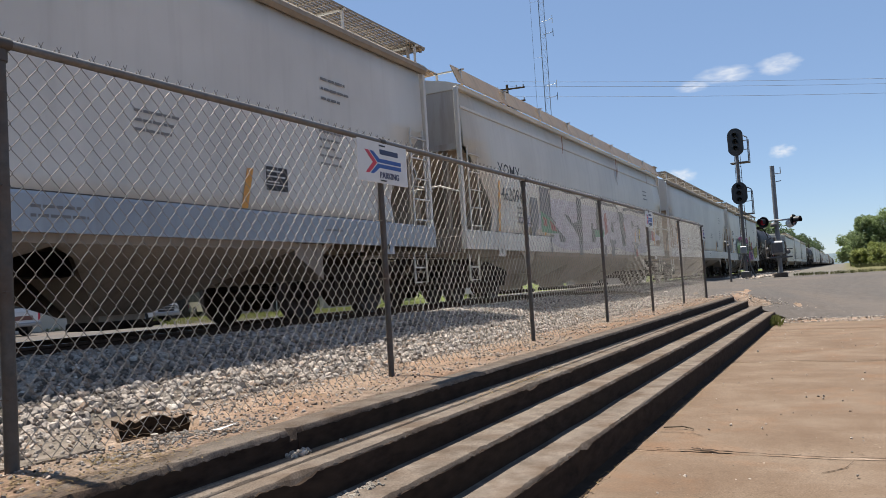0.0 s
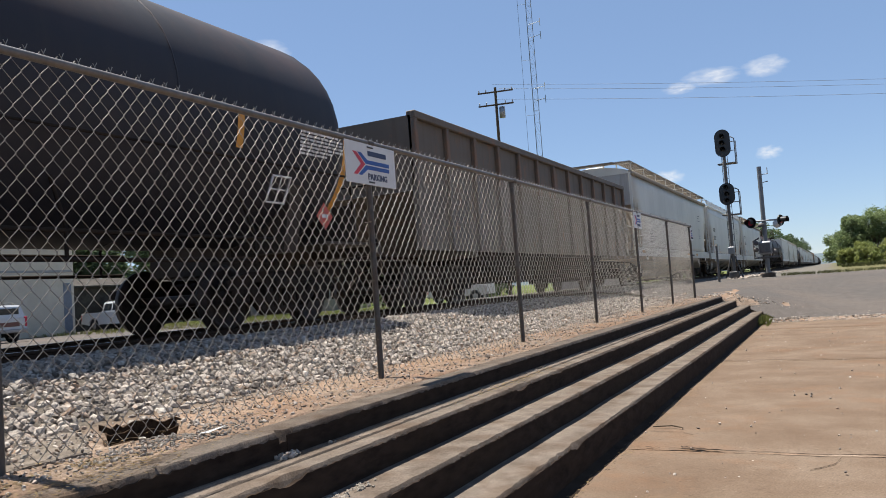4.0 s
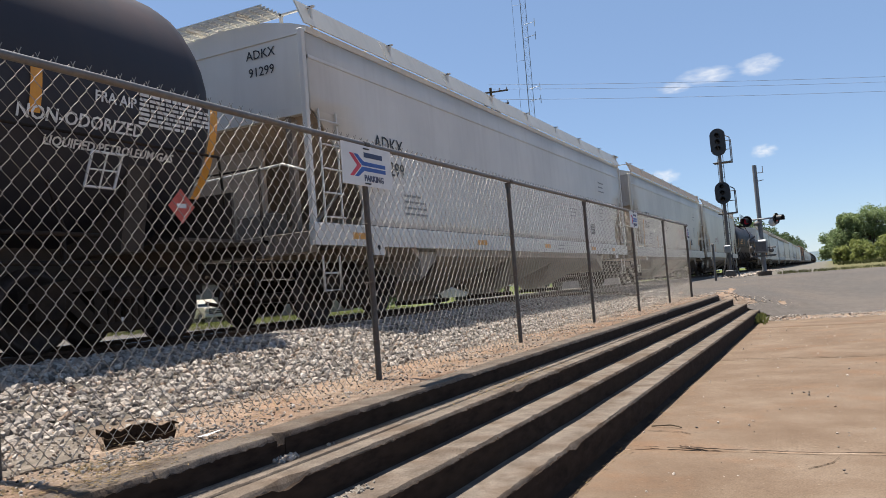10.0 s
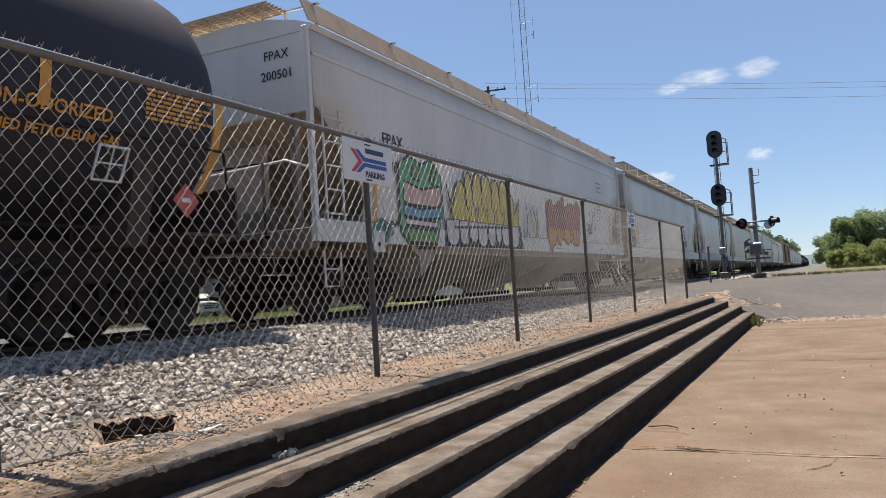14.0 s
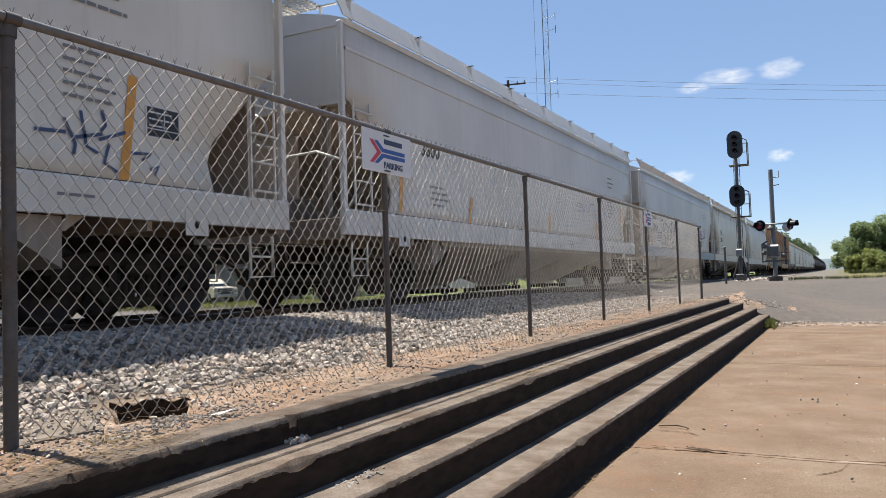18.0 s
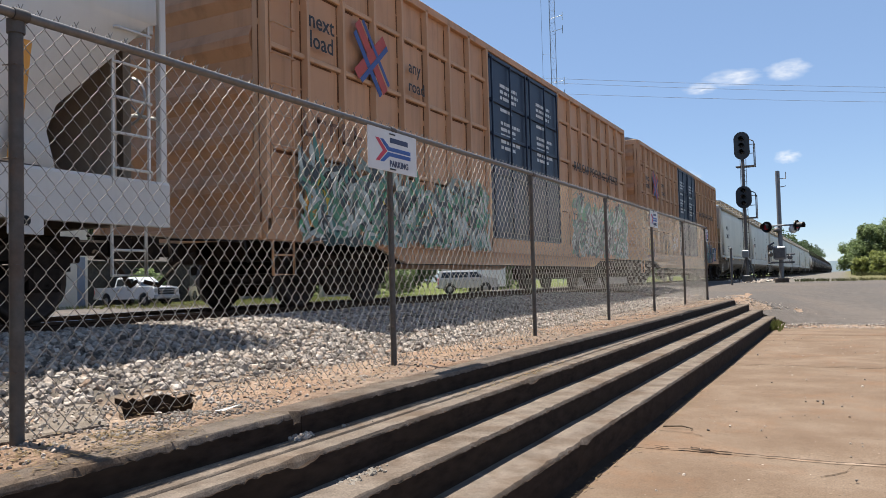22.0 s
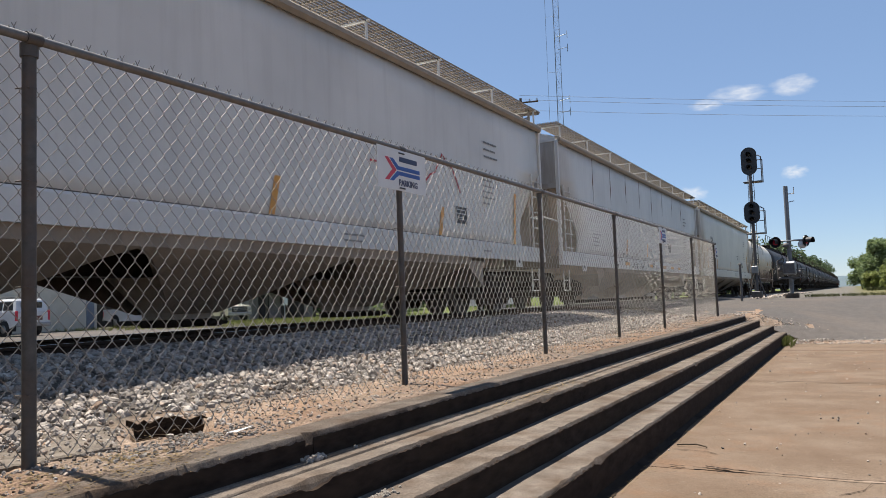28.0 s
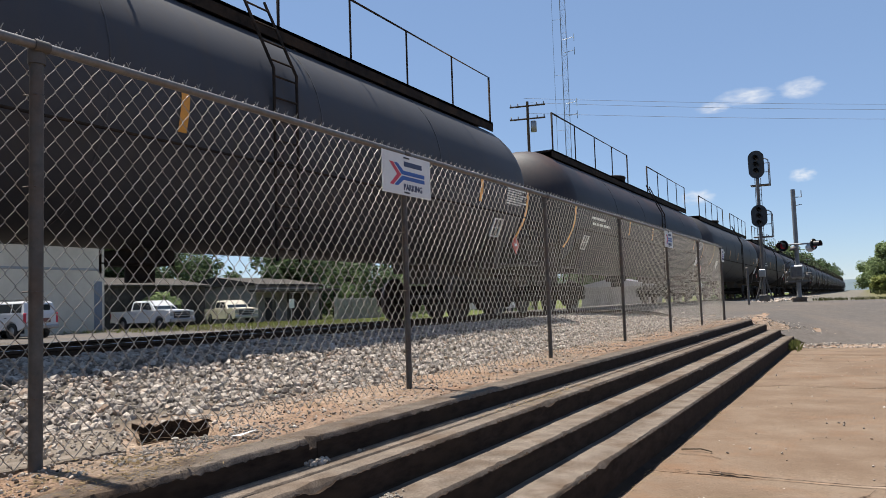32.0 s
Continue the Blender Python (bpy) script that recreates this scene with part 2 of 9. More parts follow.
# ---- mesh builder ----
class Build:
    """Collects solids and turns them into one mesh."""

    def __init__(self):
        self.v, self.f, self.s = [], [], []

    def add(self, vs, fs, smooth=False):
        o = len(self.v)
        self.v += [tuple(p) for p in vs]
        self.f += [tuple(i + o for i in f) for f in fs]
        self.s += [smooth] * len(fs)
        return self

    def box(self, x0, x1, y0, y1, z0, z1, c=0.0):
        """A box; c chamfers its upright and long edges."""
        x0, x1, y0, y1, z0, z1 = min(x0, x1), max(x0, x1), min(y0, y1), max(y0, y1), min(z0, z1), max(z0, z1)
        if not c:
            vs = [(x, y, z) for x in (x0, x1) for y in (y0, y1) for z in (z0, z1)]
            return self.add(vs, [(0, 1, 3, 2), (4, 6, 7, 5), (0, 4, 5, 1), (2, 3, 7, 6), (0, 2, 6, 4), (1, 5, 7, 3)])
        vs, lo, hi = [], (x0, y0, z0), (x1, y1, z1)
        for ax in range(3):
            for i in range(8):
                p = [(lo[k] + c, hi[k] - c)[i >> k & 1] for k in range(3)]
                p[ax] = (lo[ax], hi[ax])[i >> ax & 1]
                vs.append(p)
        fs = []
        for ax in range(3):
            b, d = (ax + 1) % 3, (ax + 2) % 3
            for s in (0, 1):
                q = [8 * ax + (s << ax | i << b | j << d) for i, j in ((0, 0), (1, 0), (1, 1), (0, 1))]
                fs.append(tuple(q if s else q[::-1]))
        for ax in range(3):
            b, d = (ax + 1) % 3, (ax + 2) % 3
            for i, j in ((0, 0), (1, 0), (1, 1), (0, 1)):
                k = i << b | j << d
                q = [8 * b + k, 8 * b + (k | 1 << ax), 8 * d + (k | 1 << ax), 8 * d + k]
                fs.append(tuple(q if (i == j) else q[::-1]))
        for i in range(8):
            q = (i, 8 + i, 16 + i)
            fs.append(q if bin(i).count("1") % 2 else q[::-1])
        return self.add(vs, fs)

    def rod(self, a, b, r, n=6, r2=None, caps=True, smooth=True):
        a, b = Vector(a), Vector(b)
        r2 = r if r2 is None else r2
        d = (b - a).normalized()
        u = d.cross(Vector((0, 0, 1)) if abs(d.z) < 0.9 else Vector((1, 0, 0))).normalized()
        w = d.cross(u)
        vs = []
        for p, q in ((a, r), (b, r2)):
            for i in range(n):
                k = 2 * math.pi * i / n
                vs.append(p + (u * math.cos(k) + w * math.sin(k)) * q)
        self.add(vs, [(i, (i + 1) % n, n + (i + 1) % n, n + i) for i in range(n)], smooth)
        if caps:
            self.add(vs, [tuple(range(n))[::-1], tuple(range(n, 2 * n))])
        return self

    def pipe(self, pts, r, n=5):
        """One bent tube through the points."""
        pts = [Vector(p) for p in pts]
        rings = []
        u = None
        for i, p in enumerate(pts):
            a = (p - pts[i - 1]).normalized() if i else (pts[1] - p).normalized()
            c = (pts[i + 1] - p).normalized() if i < len(pts) - 1 else a
            d = (a + c).normalized() if (a + c).length > 1e-3 else a
            if u is None:
                u = d.cross(Vector((0, 0, 1)) if abs(d.z) < 0.9 else Vector((1, 0, 0))).normalized()
            u = (u - d * u.dot(d)).normalized()
            w = d.cross(u)
            k = min(1.6, 1 / max(0.4, a.dot(d)))
            rings.append([p + (u * math.cos(6.2832 * q / n) + w * math.sin(6.2832 * q / n)) * r * (k if n > 4 else 1) for q in range(n)])
        self.loft(rings, True, True, True)
        return self

    def prism(self, poly, axis, a0, a1):
        """A flat outline (in the two other axes, in xyz order) pushed along an axis."""
        def put(p, a):
            q = list(p)
            q.insert(axis, a)
            return q
        n = len(poly)
        area = sum(p[0] * q[1] - q[0] * p[1] for p, q in zip(poly, poly[1:] + poly[:1]))
        if (area > 0) == (axis == 1):
            poly = poly[::-1]
        vs = [put(p, a0) for p in poly] + [put(p, a1) for p in poly]
        fs = [tuple(range(n))[::-1], tuple(range(n, 2 * n))]
        fs += [(i, (i + 1) % n, n + (i + 1) % n, n + i) for i in range(n)]
        return self.add(vs, fs)

    def lathe(self, prof, n=24, centre=(0, 0, 0), axis=1, smooth=True):
        """A profile of (along, radius) turned round an axis."""
        vs, fs = [], []
        for a, r in prof:
            for i in range(n):
                k = 2 * math.pi * i / n
                p = [r * math.cos(k), r * math.sin(k)]
                p.insert(axis, a)
                vs.append([p[j] + centre[j] for j in range(3)])
        for j in range(len(prof) - 1):
            for i in range(n):
                q = (j * n + i, j * n + (i + 1) % n, (j + 1) * n + (i + 1) % n, (j + 1) * n + i)
                fs.append(q[::-1] if axis != 1 else q)
        self.add(vs, fs, smooth)
        return self

    def loft(self, rings, closed=True, smooth=True, caps=False):
        n, vs, fs = len(rings[0]), [p for r in rings for p in r], []
        for j in range(len(rings) - 1):
            for i in range(n if closed else n - 1):
                k = (i + 1) % n
                fs.append((j * n + i, j * n + k, (j + 1) * n + k, (j + 1) * n + i))
        self.add(vs, fs, smooth)
        if caps:
            self.add(rings[0], [tuple(range(n))[::-1]])
            self.add(rings[-1], [tuple(range(n))])
        return self

    def mesh(self, name, recalc=False):
        me = bpy.data.meshes.new(name)
        me.from_pydata(self.v, [], self.f)
        me.polygons.foreach_set("use_smooth", self.s)
        if recalc:
            bm = bmesh.new()
            bm.from_mesh(me)
            bmesh.ops.recalc_face_normals(bm, faces=bm.faces)
            bm.to_mesh(me)
            bm.free()
        me.materials.append(None)
        me.update()
        return me


def place(name, mesh, material, parent=None, label="", at=None):
    """One mesh object under a thing or a part, with a material of its own."""
    mesh = mesh.mesh(name, True) if isinstance(mesh, Build) else mesh
    ob = new(name, mesh)
    ob.parent = parent
    if at is not None:
        ob.matrix_basis = at
    ob.material_slots[0].link = "OBJECT"
    ob.material_slots[0].material = material
    return tagged(ob, label)


def thing(name, label, category, group="", at=None, kind=""):
    ob = new(name)
    ob.empty_display_size = 0.2
    if at is not None:
        ob.matrix_basis = at
    return tagged(ob, label, category, group, kind)


CACHE = {}


def once(key, make):
    """The mesh of that key, made the first time it is wanted."""
    if key not in CACHE:
        b = make()
        CACHE[key] = b.mesh(str(key[0]) if isinstance(key, tuple) else str(key), True) if isinstance(b, Build) else b
    return CACHE[key]


def smooth(a, b, x):
    k = min(1.0, max(0.0, (x - a) / (b - a)))
    return k * k * (3 - 2 * k)


def letters(text, size, bold=0.0):
    """The mesh of a line of writing in the built-in font, in the y-z plane, seen from +x, centred."""
    cu = bpy.data.curves.new("writing", "FONT")
    cu.body, cu.size, cu.extrude, cu.offset = text, size, 0.0015, bold
    cu.align_x, cu.align_y = "CENTER", "CENTER"
    cu.resolution_u = 2
    ob = bpy.data.objects.new("writing", cu)
    me = bpy.data.meshes.new_from_object(ob)
    me.transform(Matrix(((0, 0, 1, 0), (1, 0, 0, 0), (0, 1, 0, 0), (0, 0, 0, 1))))
    me.materials.clear()
    me.materials.append(None)
    bpy.data.objects.remove(ob)
    return me


# ---- the large structure ----
TRACK, RAIL = -4.8, 0.33          # track centre and rail top
STEPS = ((0.65, 0.0), (0.93, -0.125), (1.20, -0.28), (1.49, -0.455))
LOW = -0.70                       # pavement level


def bend(y):
    """How far the track has curved aside at y."""
    return -max(0.0, y - 60) ** 2 / 200000


def ground_z(x, y):
    low = LOW - 0.012 + 0.86 * smooth(17.6, 34, y)
    high = 0.16 * smooth(19, 32, y)
    z = high + (low - high) * smooth(0.44, 0.62 + 3.2 * smooth(17.8, 21, y), x)
    dx = x - TRACK - bend(y)
    if dx < 0:
        z = -0.35 - 0.15 * smooth(8, 30, -dx)
    near = smooth(4.35, 2.2, dx) if dx > 0 else smooth(-5.2, -2.3, dx)
    z += (0.15 - z) * near
    if 0 < dx < 3.4 and y < 19:
        z += 0.085 * smooth(0.84, 0.95, dx) * smooth(3.4, 1.7, dx) * smooth(19, 17, y)
    if y > 45:
        z += 0.25 * smooth(2, 40, x) * smooth(45, 80, y)
    return z


def in_hole(x, y, grow=0.0):
    """How deep a point lies in the washed-out hole under the fence, 0 to 1."""
    a, b = x - 0.03, y - 0.75
    u, v = (-0.772 * a + 0.636 * b) / 0.62, (0.636 * a + 0.772 * b) / (0.19 + 0.03 * noise.noise((x * 9, y * 9, 2)))
    return smooth(0.0 - grow, 0.16, u) * (1 - smooth(0.97, 1.0 + grow + 0.04, u)) * (1 - smooth(0.82, 1.0 + grow * 3, abs(v)))


def span(stops):
    out = []
    for (a, s), (b, _) in zip(stops, stops[1:]):
        out += list(np.arange(a, b - 1e-6, s))
    return out + [stops[-1][0]]


xs = span([(-900, 150), (-150, 25), (-50, 5), (-20, 2), (-10, 0.5), (-7.5, 0.25), (-1.0, 0.04), (0.62, 0.3), (4, 1), (12, 6), (60, 40), (300, 200), (900, 0)])
ys = span([(-300, 60), (-60, 15), (-15, 1), (-4, 0.25), (-0.25, 0.045), (2.2, 0.25), (22, 1), (60, 5), (200, 25), (600, 300), (3000, 0)])
gb = Build()
gv, gf = [], []
for y in ys:
    for x in xs:
        rough = 0.025 * noise.noise((x * 1.7, y * 1.7, 0)) + 0.012 * noise.noise((x * 6, y * 6, 3)) if -8 < x < 0.5 and -4 < y < 60 else 0
        hole = 0.22 * in_hole(x, y) if -1 < x < 0.5 and 0 < y < 2 else 0
        gv.append((x + bend(y) * (1 if y > 60 and abs(x) < 50 else 0), y, ground_z(x + bend(y) * (1 if y > 60 and abs(x) < 50 else 0), y) + rough - hole))
nx = len(xs)
for j in range(len(ys) - 1):
    for i in range(nx - 1):
        k = j * nx + i
        gf.append((k, k + 1, k + nx + 1, k + nx))
gb.add(gv, gf, True)


def ground_material():
    """Dirt by the fence, grey gravel darkened for shade between stones along the track, grass and bare earth further
    out.
    """
    m, t, p = nodes_of("open ground")
    dirt = ramp(t, noise_tex(t, 14, 7, 0.75), [(0.3, (0.140, 0.099, 0.073)), (0.7, (0.335, 0.254, 0.190))])
    red = ramp(t, noise_tex(t, 0.9, 5, 0.6), [(0.42, (0, 0, 0)), (0.60, (0.65, 0.65, 0.65))])
    dirt = mix(t, red, dirt, (0.235, 0.138, 0.084))
    fine = ramp(t, noise_tex(t, 110, 4, 0.75), [(0.30, (0.55,) * 3), (0.5, (0.95,) * 3), (0.7, (1.45,) * 3)])
    dirt = mix(t, 1.0, dirt, fine, "MULTIPLY")
    litter = ramp(t, noise_tex(t, 3.2, 6, 0.75), [(0.52, (0, 0, 0)), (0.64, (0.5, 0.5, 0.5))])
    dirt = mix(t, litter, dirt, (0.085, 0.058, 0.038))
    # Dark gravel tone paints the shade in the gaps between ballast stones.
    grit = ramp(t, noise_tex(t, 26, 5, 0.75), [(0.35, (0.045, 0.038, 0.031)), (0.65, (0.13, 0.112, 0.092))])
    turf = ramp(t, noise_tex(t, 1.7, 6, 0.7), [(0.3, (0.050, 0.072, 0.018)), (0.7, (0.144, 0.153, 0.054))])
    tc = t.nodes.new("ShaderNodeTexCoord")
    sep = t.nodes.new("ShaderNodeSeparateXYZ")
    t.links.new(tc.outputs["Object"], sep.inputs[0])

    def edge(sock, lo, hi, wob=0.25, sc=2.0):
        add = t.nodes.new("ShaderNodeMath")
        add.operation = "MULTIPLY_ADD"
        t.links.new(noise_tex(t, sc, 4, 0.6), add.inputs[0])
        add.inputs[1].default_value = wob * 2
        t.links.new(sock, add.inputs[2])
        mr = t.nodes.new("ShaderNodeMapRange")
        mr.inputs["From Min"].default_value, mr.inputs["From Max"].default_value = lo + wob, hi + wob
        t.links.new(add.outputs[0], mr.inputs[0])
        return mr.outputs[0]

    col = mix(t, edge(sep.outputs[0], -0.35, -0.85), dirt, grit)
    grass_x = edge(sep.outputs[0], -22.0, -24.0, 1.2, 0.5)
    grass_y = edge(sep.outputs[1], 27.0, 29.0, 1.5, 0.4)
    far = t.nodes.new("ShaderNodeMath")
    far.operation = "MULTIPLY"
    t.links.new(grass_x, far.inputs[0])
    t.links.new(grass_y, far.inputs[1])
    col = mix(t, far.outputs[0], col, turf)
    beyond = edge(sep.outputs[1], 30.0, 33.0, 1.0, 0.5)
    col = mix(t, beyond, col, mix(t, far.outputs[0], ramp(t, noise_tex(t, 1.1, 7, 0.75), [(0.3, (0.085, 0.078, 0.066)), (0.7, (0.165, 0.150, 0.128))]), turf))
    far_y = edge(sep.outputs[1], 41.0, 43.0, 2.0, 0.4)
    right = edge(sep.outputs[0], 2.5, 4.0, 2.0, 0.3)
    both = t.nodes.new("ShaderNodeMath")
    both.operation = "MULTIPLY"
    t.links.new(far_y, both.inputs[0])
    t.links.new(right, both.inputs[1])
    col = mix(t, both.outputs[0], col, ramp(t, noise_tex(t, 0.6, 6, 0.7), [(0.3, (0.065, 0.075, 0.028)), (0.6, (0.135, 0.118, 0.060))]))
    t.links.new(col, p.inputs["Base Color"])
    p.inputs["Roughness"].default_value = 0.97
    p.inputs["Specular IOR Level"].default_value = 0.08
    bump(t, p, noise_tex(t, 26, 5, 0.75), 0.5, 0.02)
    return m


M["ground"] = ground_material()
tagged(place("ground", gb.mesh("ground"), M["ground"]), "bare reddish dirt, gravel and dry grass", "ground", kind="structure")


# pavement of old concrete slabs
def slab_mesh(x0, x1, y0, y1, seed):
    """A cast slab with a slightly uneven top and worn edges."""
    b, nxx, nyy = Build(), 24, 24
    vs = []
    for j in range(nyy + 1):
        for i in range(nxx + 1):
            u, v = i / nxx, j / nyy
            x, y = x0 + (x1 - x0) * u, y0 + (y1 - y0) * v
            e = min(u, 1 - u) * (x1 - x0), min(v, 1 - v) * (y1 - y0)
            edge = 0.010 if min(e) < 0.01 else 0
            wob = 0.018 * noise.noise((x * 3, y * 3, seed)) if min(e) < 0.01 else 0
            vs.append((x + (wob if e[0] < 0.01 else 0), y + (wob if e[1] < 0.01 else 0), 0.006 * noise.noise((x * 0.6, y * 0.6, seed)) - edge))
    n = nxx + 1
    fs = [(j * n + i, j * n + i + 1, (j + 1) * n + i + 1, (j + 1) * n + i) for j in range(nyy) for i in range(nxx)]
    rim = [i for i in range(n)] + [j * n + nxx for j in range(1, n)] + [nyy * n + i for i in range(nxx - 1, -1, -1)] + [j * n for j in range(nyy - 1, 0, -1)]
    o = len(vs)
    vs += [(vs[i][0], vs[i][1], -0.12) for i in rim]
    fs += [(rim[(k + 1) % len(rim)], rim[k], o + k, o + (k + 1) % len(rim)) for k in range(len(rim))]
    b.add(vs, fs, False)
    return b


pavement = thing("pavement", "old reddish tan concrete pavement with cracked joints", "pavement", kind="structure")
for i, (y0, y1) in enumerate(((-14.0, -8.04), (-8.02, -1.99), (-1.97, 4.06), (4.085, 10.12), (10.14, 16.2), (16.22, 18.6))):
    for j, (x0, x1) in enumerate(((1.44, 5.2), (5.22, 9.2), (9.22, 13.2))):
        place("slab", slab_mesh(x0, x1, y0, y1, i * 3 + j).mesh("slab"), M["concrete"], pavement, at=pose(0, 0, LOW))


# steps of cast concrete along the fence
def step_mesh(x0, x1, z0, z1, y0, y1, seed, n=520):
    """A long cast step with a chipped front edge."""
    rings = []
    for i in range(n + 1):
        y = y0 + (y1 - y0) * i / n
        k = noise.noise((y * 1.1, seed, 0.0))
        c = 0.008 + 0.018 * max(0.0, noise.noise((y * 7.0, seed, 7.0))) + 0.020 * max(0.0, noise.noise((y * 17.0, seed, 4.0))) + 0.018 * max(0.0, noise.noise((y * 29.0, seed, 1.0))) + 0.012 * max(0.0, noise.noise((y * 61.0, seed, 5.0))) + 0.10 * max(0.0, noise.noise((y * 2.1, seed, 3.0)) - 0.48)
        if seed == 2 and y < 1.12:
            c = 0.06 * max(0.16, 1 - abs(y - 1.03) / 0.045) + 0.012 * noise.noise((y * 40, 1, 1))
        w = 0.004 * k
        rings.append([(x0, y, z0), (x0, y, z1 + w), (x1 - c, y, z1 + w), (x1 - c * 0.55 + w, y, z1 - c * 0.6 + w), (x1 + w, y, z1 - c * 1.6), (x1 + w, y, z0)])
    return Build().loft(rings, True, False, True)


steps = thing("steps", "long weathered concrete steps with chipped dark edges", "steps", kind="structure")
for i, (x1, z1) in enumerate(STEPS):
    x0 = (0.46, 0.60, 0.88, 1.15)[i]
    ends = (18.25, 18.6, 19.1, 19.4)[i]
    if i == 0:
        for y0, y1, nn in ((-9, 0.93, 240), (0.93, 1.12, 24), (1.12, ends, 400)):
            place("step", step_mesh(x0, x1, -0.9, z1 + 0.005, y0, y1, 1 if y0 < 0 else 2, nn).mesh("step"), M["step"], steps)
    elif i == 1:
        place("step", step_mesh(x0, x1 - 0.135, -0.9, z1 + 0.004, -9, ends, 12).mesh("step"), M["step"], steps)
        place("step", step_mesh(x1 - 0.122, x1, -0.9, z1, -9, ends, 3).mesh("step"), M["step"], steps)
    else:
        place("step", step_mesh(x0, x1, -0.9, z1, -9, ends, i + 3).mesh("step"), M["step"], steps)

# Near-black colour paints the risers' shade on top of their stains.
M["riser"] = rough_surface("stained concrete with painted shade", (0.021, 0.014, 0.011), (0.056, 0.039, 0.029), 9, (0.050, 0.034, 0.022), 2.2, 0.95, 0.5, 0.008, 0, (1, 0.6, 2))
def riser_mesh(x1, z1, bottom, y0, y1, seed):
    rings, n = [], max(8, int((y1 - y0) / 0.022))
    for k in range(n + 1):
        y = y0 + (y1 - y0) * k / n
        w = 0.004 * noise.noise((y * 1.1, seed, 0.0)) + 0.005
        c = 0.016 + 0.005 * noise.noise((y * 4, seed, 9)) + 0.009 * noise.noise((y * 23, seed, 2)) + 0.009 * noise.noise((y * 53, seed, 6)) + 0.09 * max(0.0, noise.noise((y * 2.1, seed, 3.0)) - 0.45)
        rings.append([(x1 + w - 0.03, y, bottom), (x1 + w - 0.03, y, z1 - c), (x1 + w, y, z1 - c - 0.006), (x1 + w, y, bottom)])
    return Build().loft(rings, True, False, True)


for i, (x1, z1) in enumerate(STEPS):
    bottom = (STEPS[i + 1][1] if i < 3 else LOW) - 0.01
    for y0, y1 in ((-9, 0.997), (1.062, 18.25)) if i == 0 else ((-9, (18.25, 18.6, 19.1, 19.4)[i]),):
        place("riser", riser_mesh(x1, z1, bottom, y0, y1, 1 if i == 0 and y0 < 0 else (2, 3, 5, 6)[i]), M["riser"], steps, "shade-dark riser face")

# Recessed dark face paints shade into the broken notch.
place("riser", riser_mesh(STEPS[0][0] - 0.003, STEPS[0][1] - 0.03, STEPS[1][1] - 0.01, 0.985, 1.075, 8), M["riser"], steps, "shade-dark riser face in a broken notch")

# Ragged dark strip that widens the steps' shadow on the pavement.
shade_rings = []
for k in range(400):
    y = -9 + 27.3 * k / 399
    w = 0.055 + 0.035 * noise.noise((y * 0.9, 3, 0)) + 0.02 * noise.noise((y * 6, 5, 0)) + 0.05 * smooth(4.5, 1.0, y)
    shade_rings.append([(1.475, y, 0.03), (1.5 + w * 0.4, y, 0.012), (1.5 + w, y, 0.0)])
place("silt", Build().loft(shade_rings, False, False), M["riser"], steps, "dark strip of painted shade along the foot of the steps", pose(0, 0, LOW + 0.004))

# road over the crossing
rb = Build()
rx, ry = span([(-45, 3), (-10, 1), (8, 4), (60, 0)]), span([(19.05, 0.8), (39, 0)])
rv = []
for j, y in enumerate(ry):
    for x in rx:
        yy = y
        if j == 0:
            yy += 0.25 * noise.noise((x * 0.5, 4, 0)) - 0.06 * max(0, min(x, 14) - 2)
        if j == 0:
            rise = -0.03
        else:
            rise = 0.02
        z = ground_z(x, yy) + rise
        d = abs(x - TRACK)
        z += (RAIL - 0.012 - z) * smooth(4.0, 2.2, d)
        rv.append((x, yy, z))
n = len(rx)
rb.add(rv, [(j * n + i, j * n + i + 1, (j + 1) * n + i + 1, (j + 1) * n + i) for j in range(len(ry) - 1) for i in range(n - 1)], True)
tagged(place("road", rb.mesh("road"), M["asphalt"]), "worn grey asphalt road crossing the track", "road", kind="structure")


# the track
def rail_mesh(off):
    prof = [(-0.07, 0), (0.07, 0), (0.07, 0.015), (0.012, 0.04), (0.012, 0.13), (0.036, 0.14), (0.036, 0.168), (-0.036, 0.168), (-0.036, 0.14), (-0.012, 0.13), (-0.012, 0.04), (-0.07, 0.015)]
    rings = []
    for y in span([(-150, 30), (60, 20), (600, 0)]):
        rings.append([(TRACK + off + bend(y) + px, y, RAIL - 0.168 + pz) for px, pz in prof])
    return Build().loft(rings, True, False, True)


track = thing("railway_track", "rusty steel rails on dark timber ties", "railway track", kind="structure")
for off in (-0.755, 0.755):
    place("rail", rail_mesh(off).mesh("rail"), M["rail"], track, "rusty steel rail with a polished head")
    hb = Build()
    hb.loft([[(TRACK + off + bend(y) + px, y, RAIL + 0.001) for px in (-0.028, 0.028)] for y in span([(-150, 30), (60, 20), (600, 0)])], False, False)
    place("rail_head", hb.mesh("rail_head"), M["railtop"], track)
tie = Build().box(-1.3, 1.3, -0.115, 0.115, -0.18, 0, 0.012).mesh("tie", True)
rng = random.Random(5)
for i in range(110):
    y = -4 + i * 0.52
    if 21 < y < 37:
        continue
    place("tie", tie, M["tie"], track, at=pose(TRACK + rng.uniform(-0.03, 0.03), y, RAIL - 0.175, 0, 0, rng.uniform(-1, 1)))


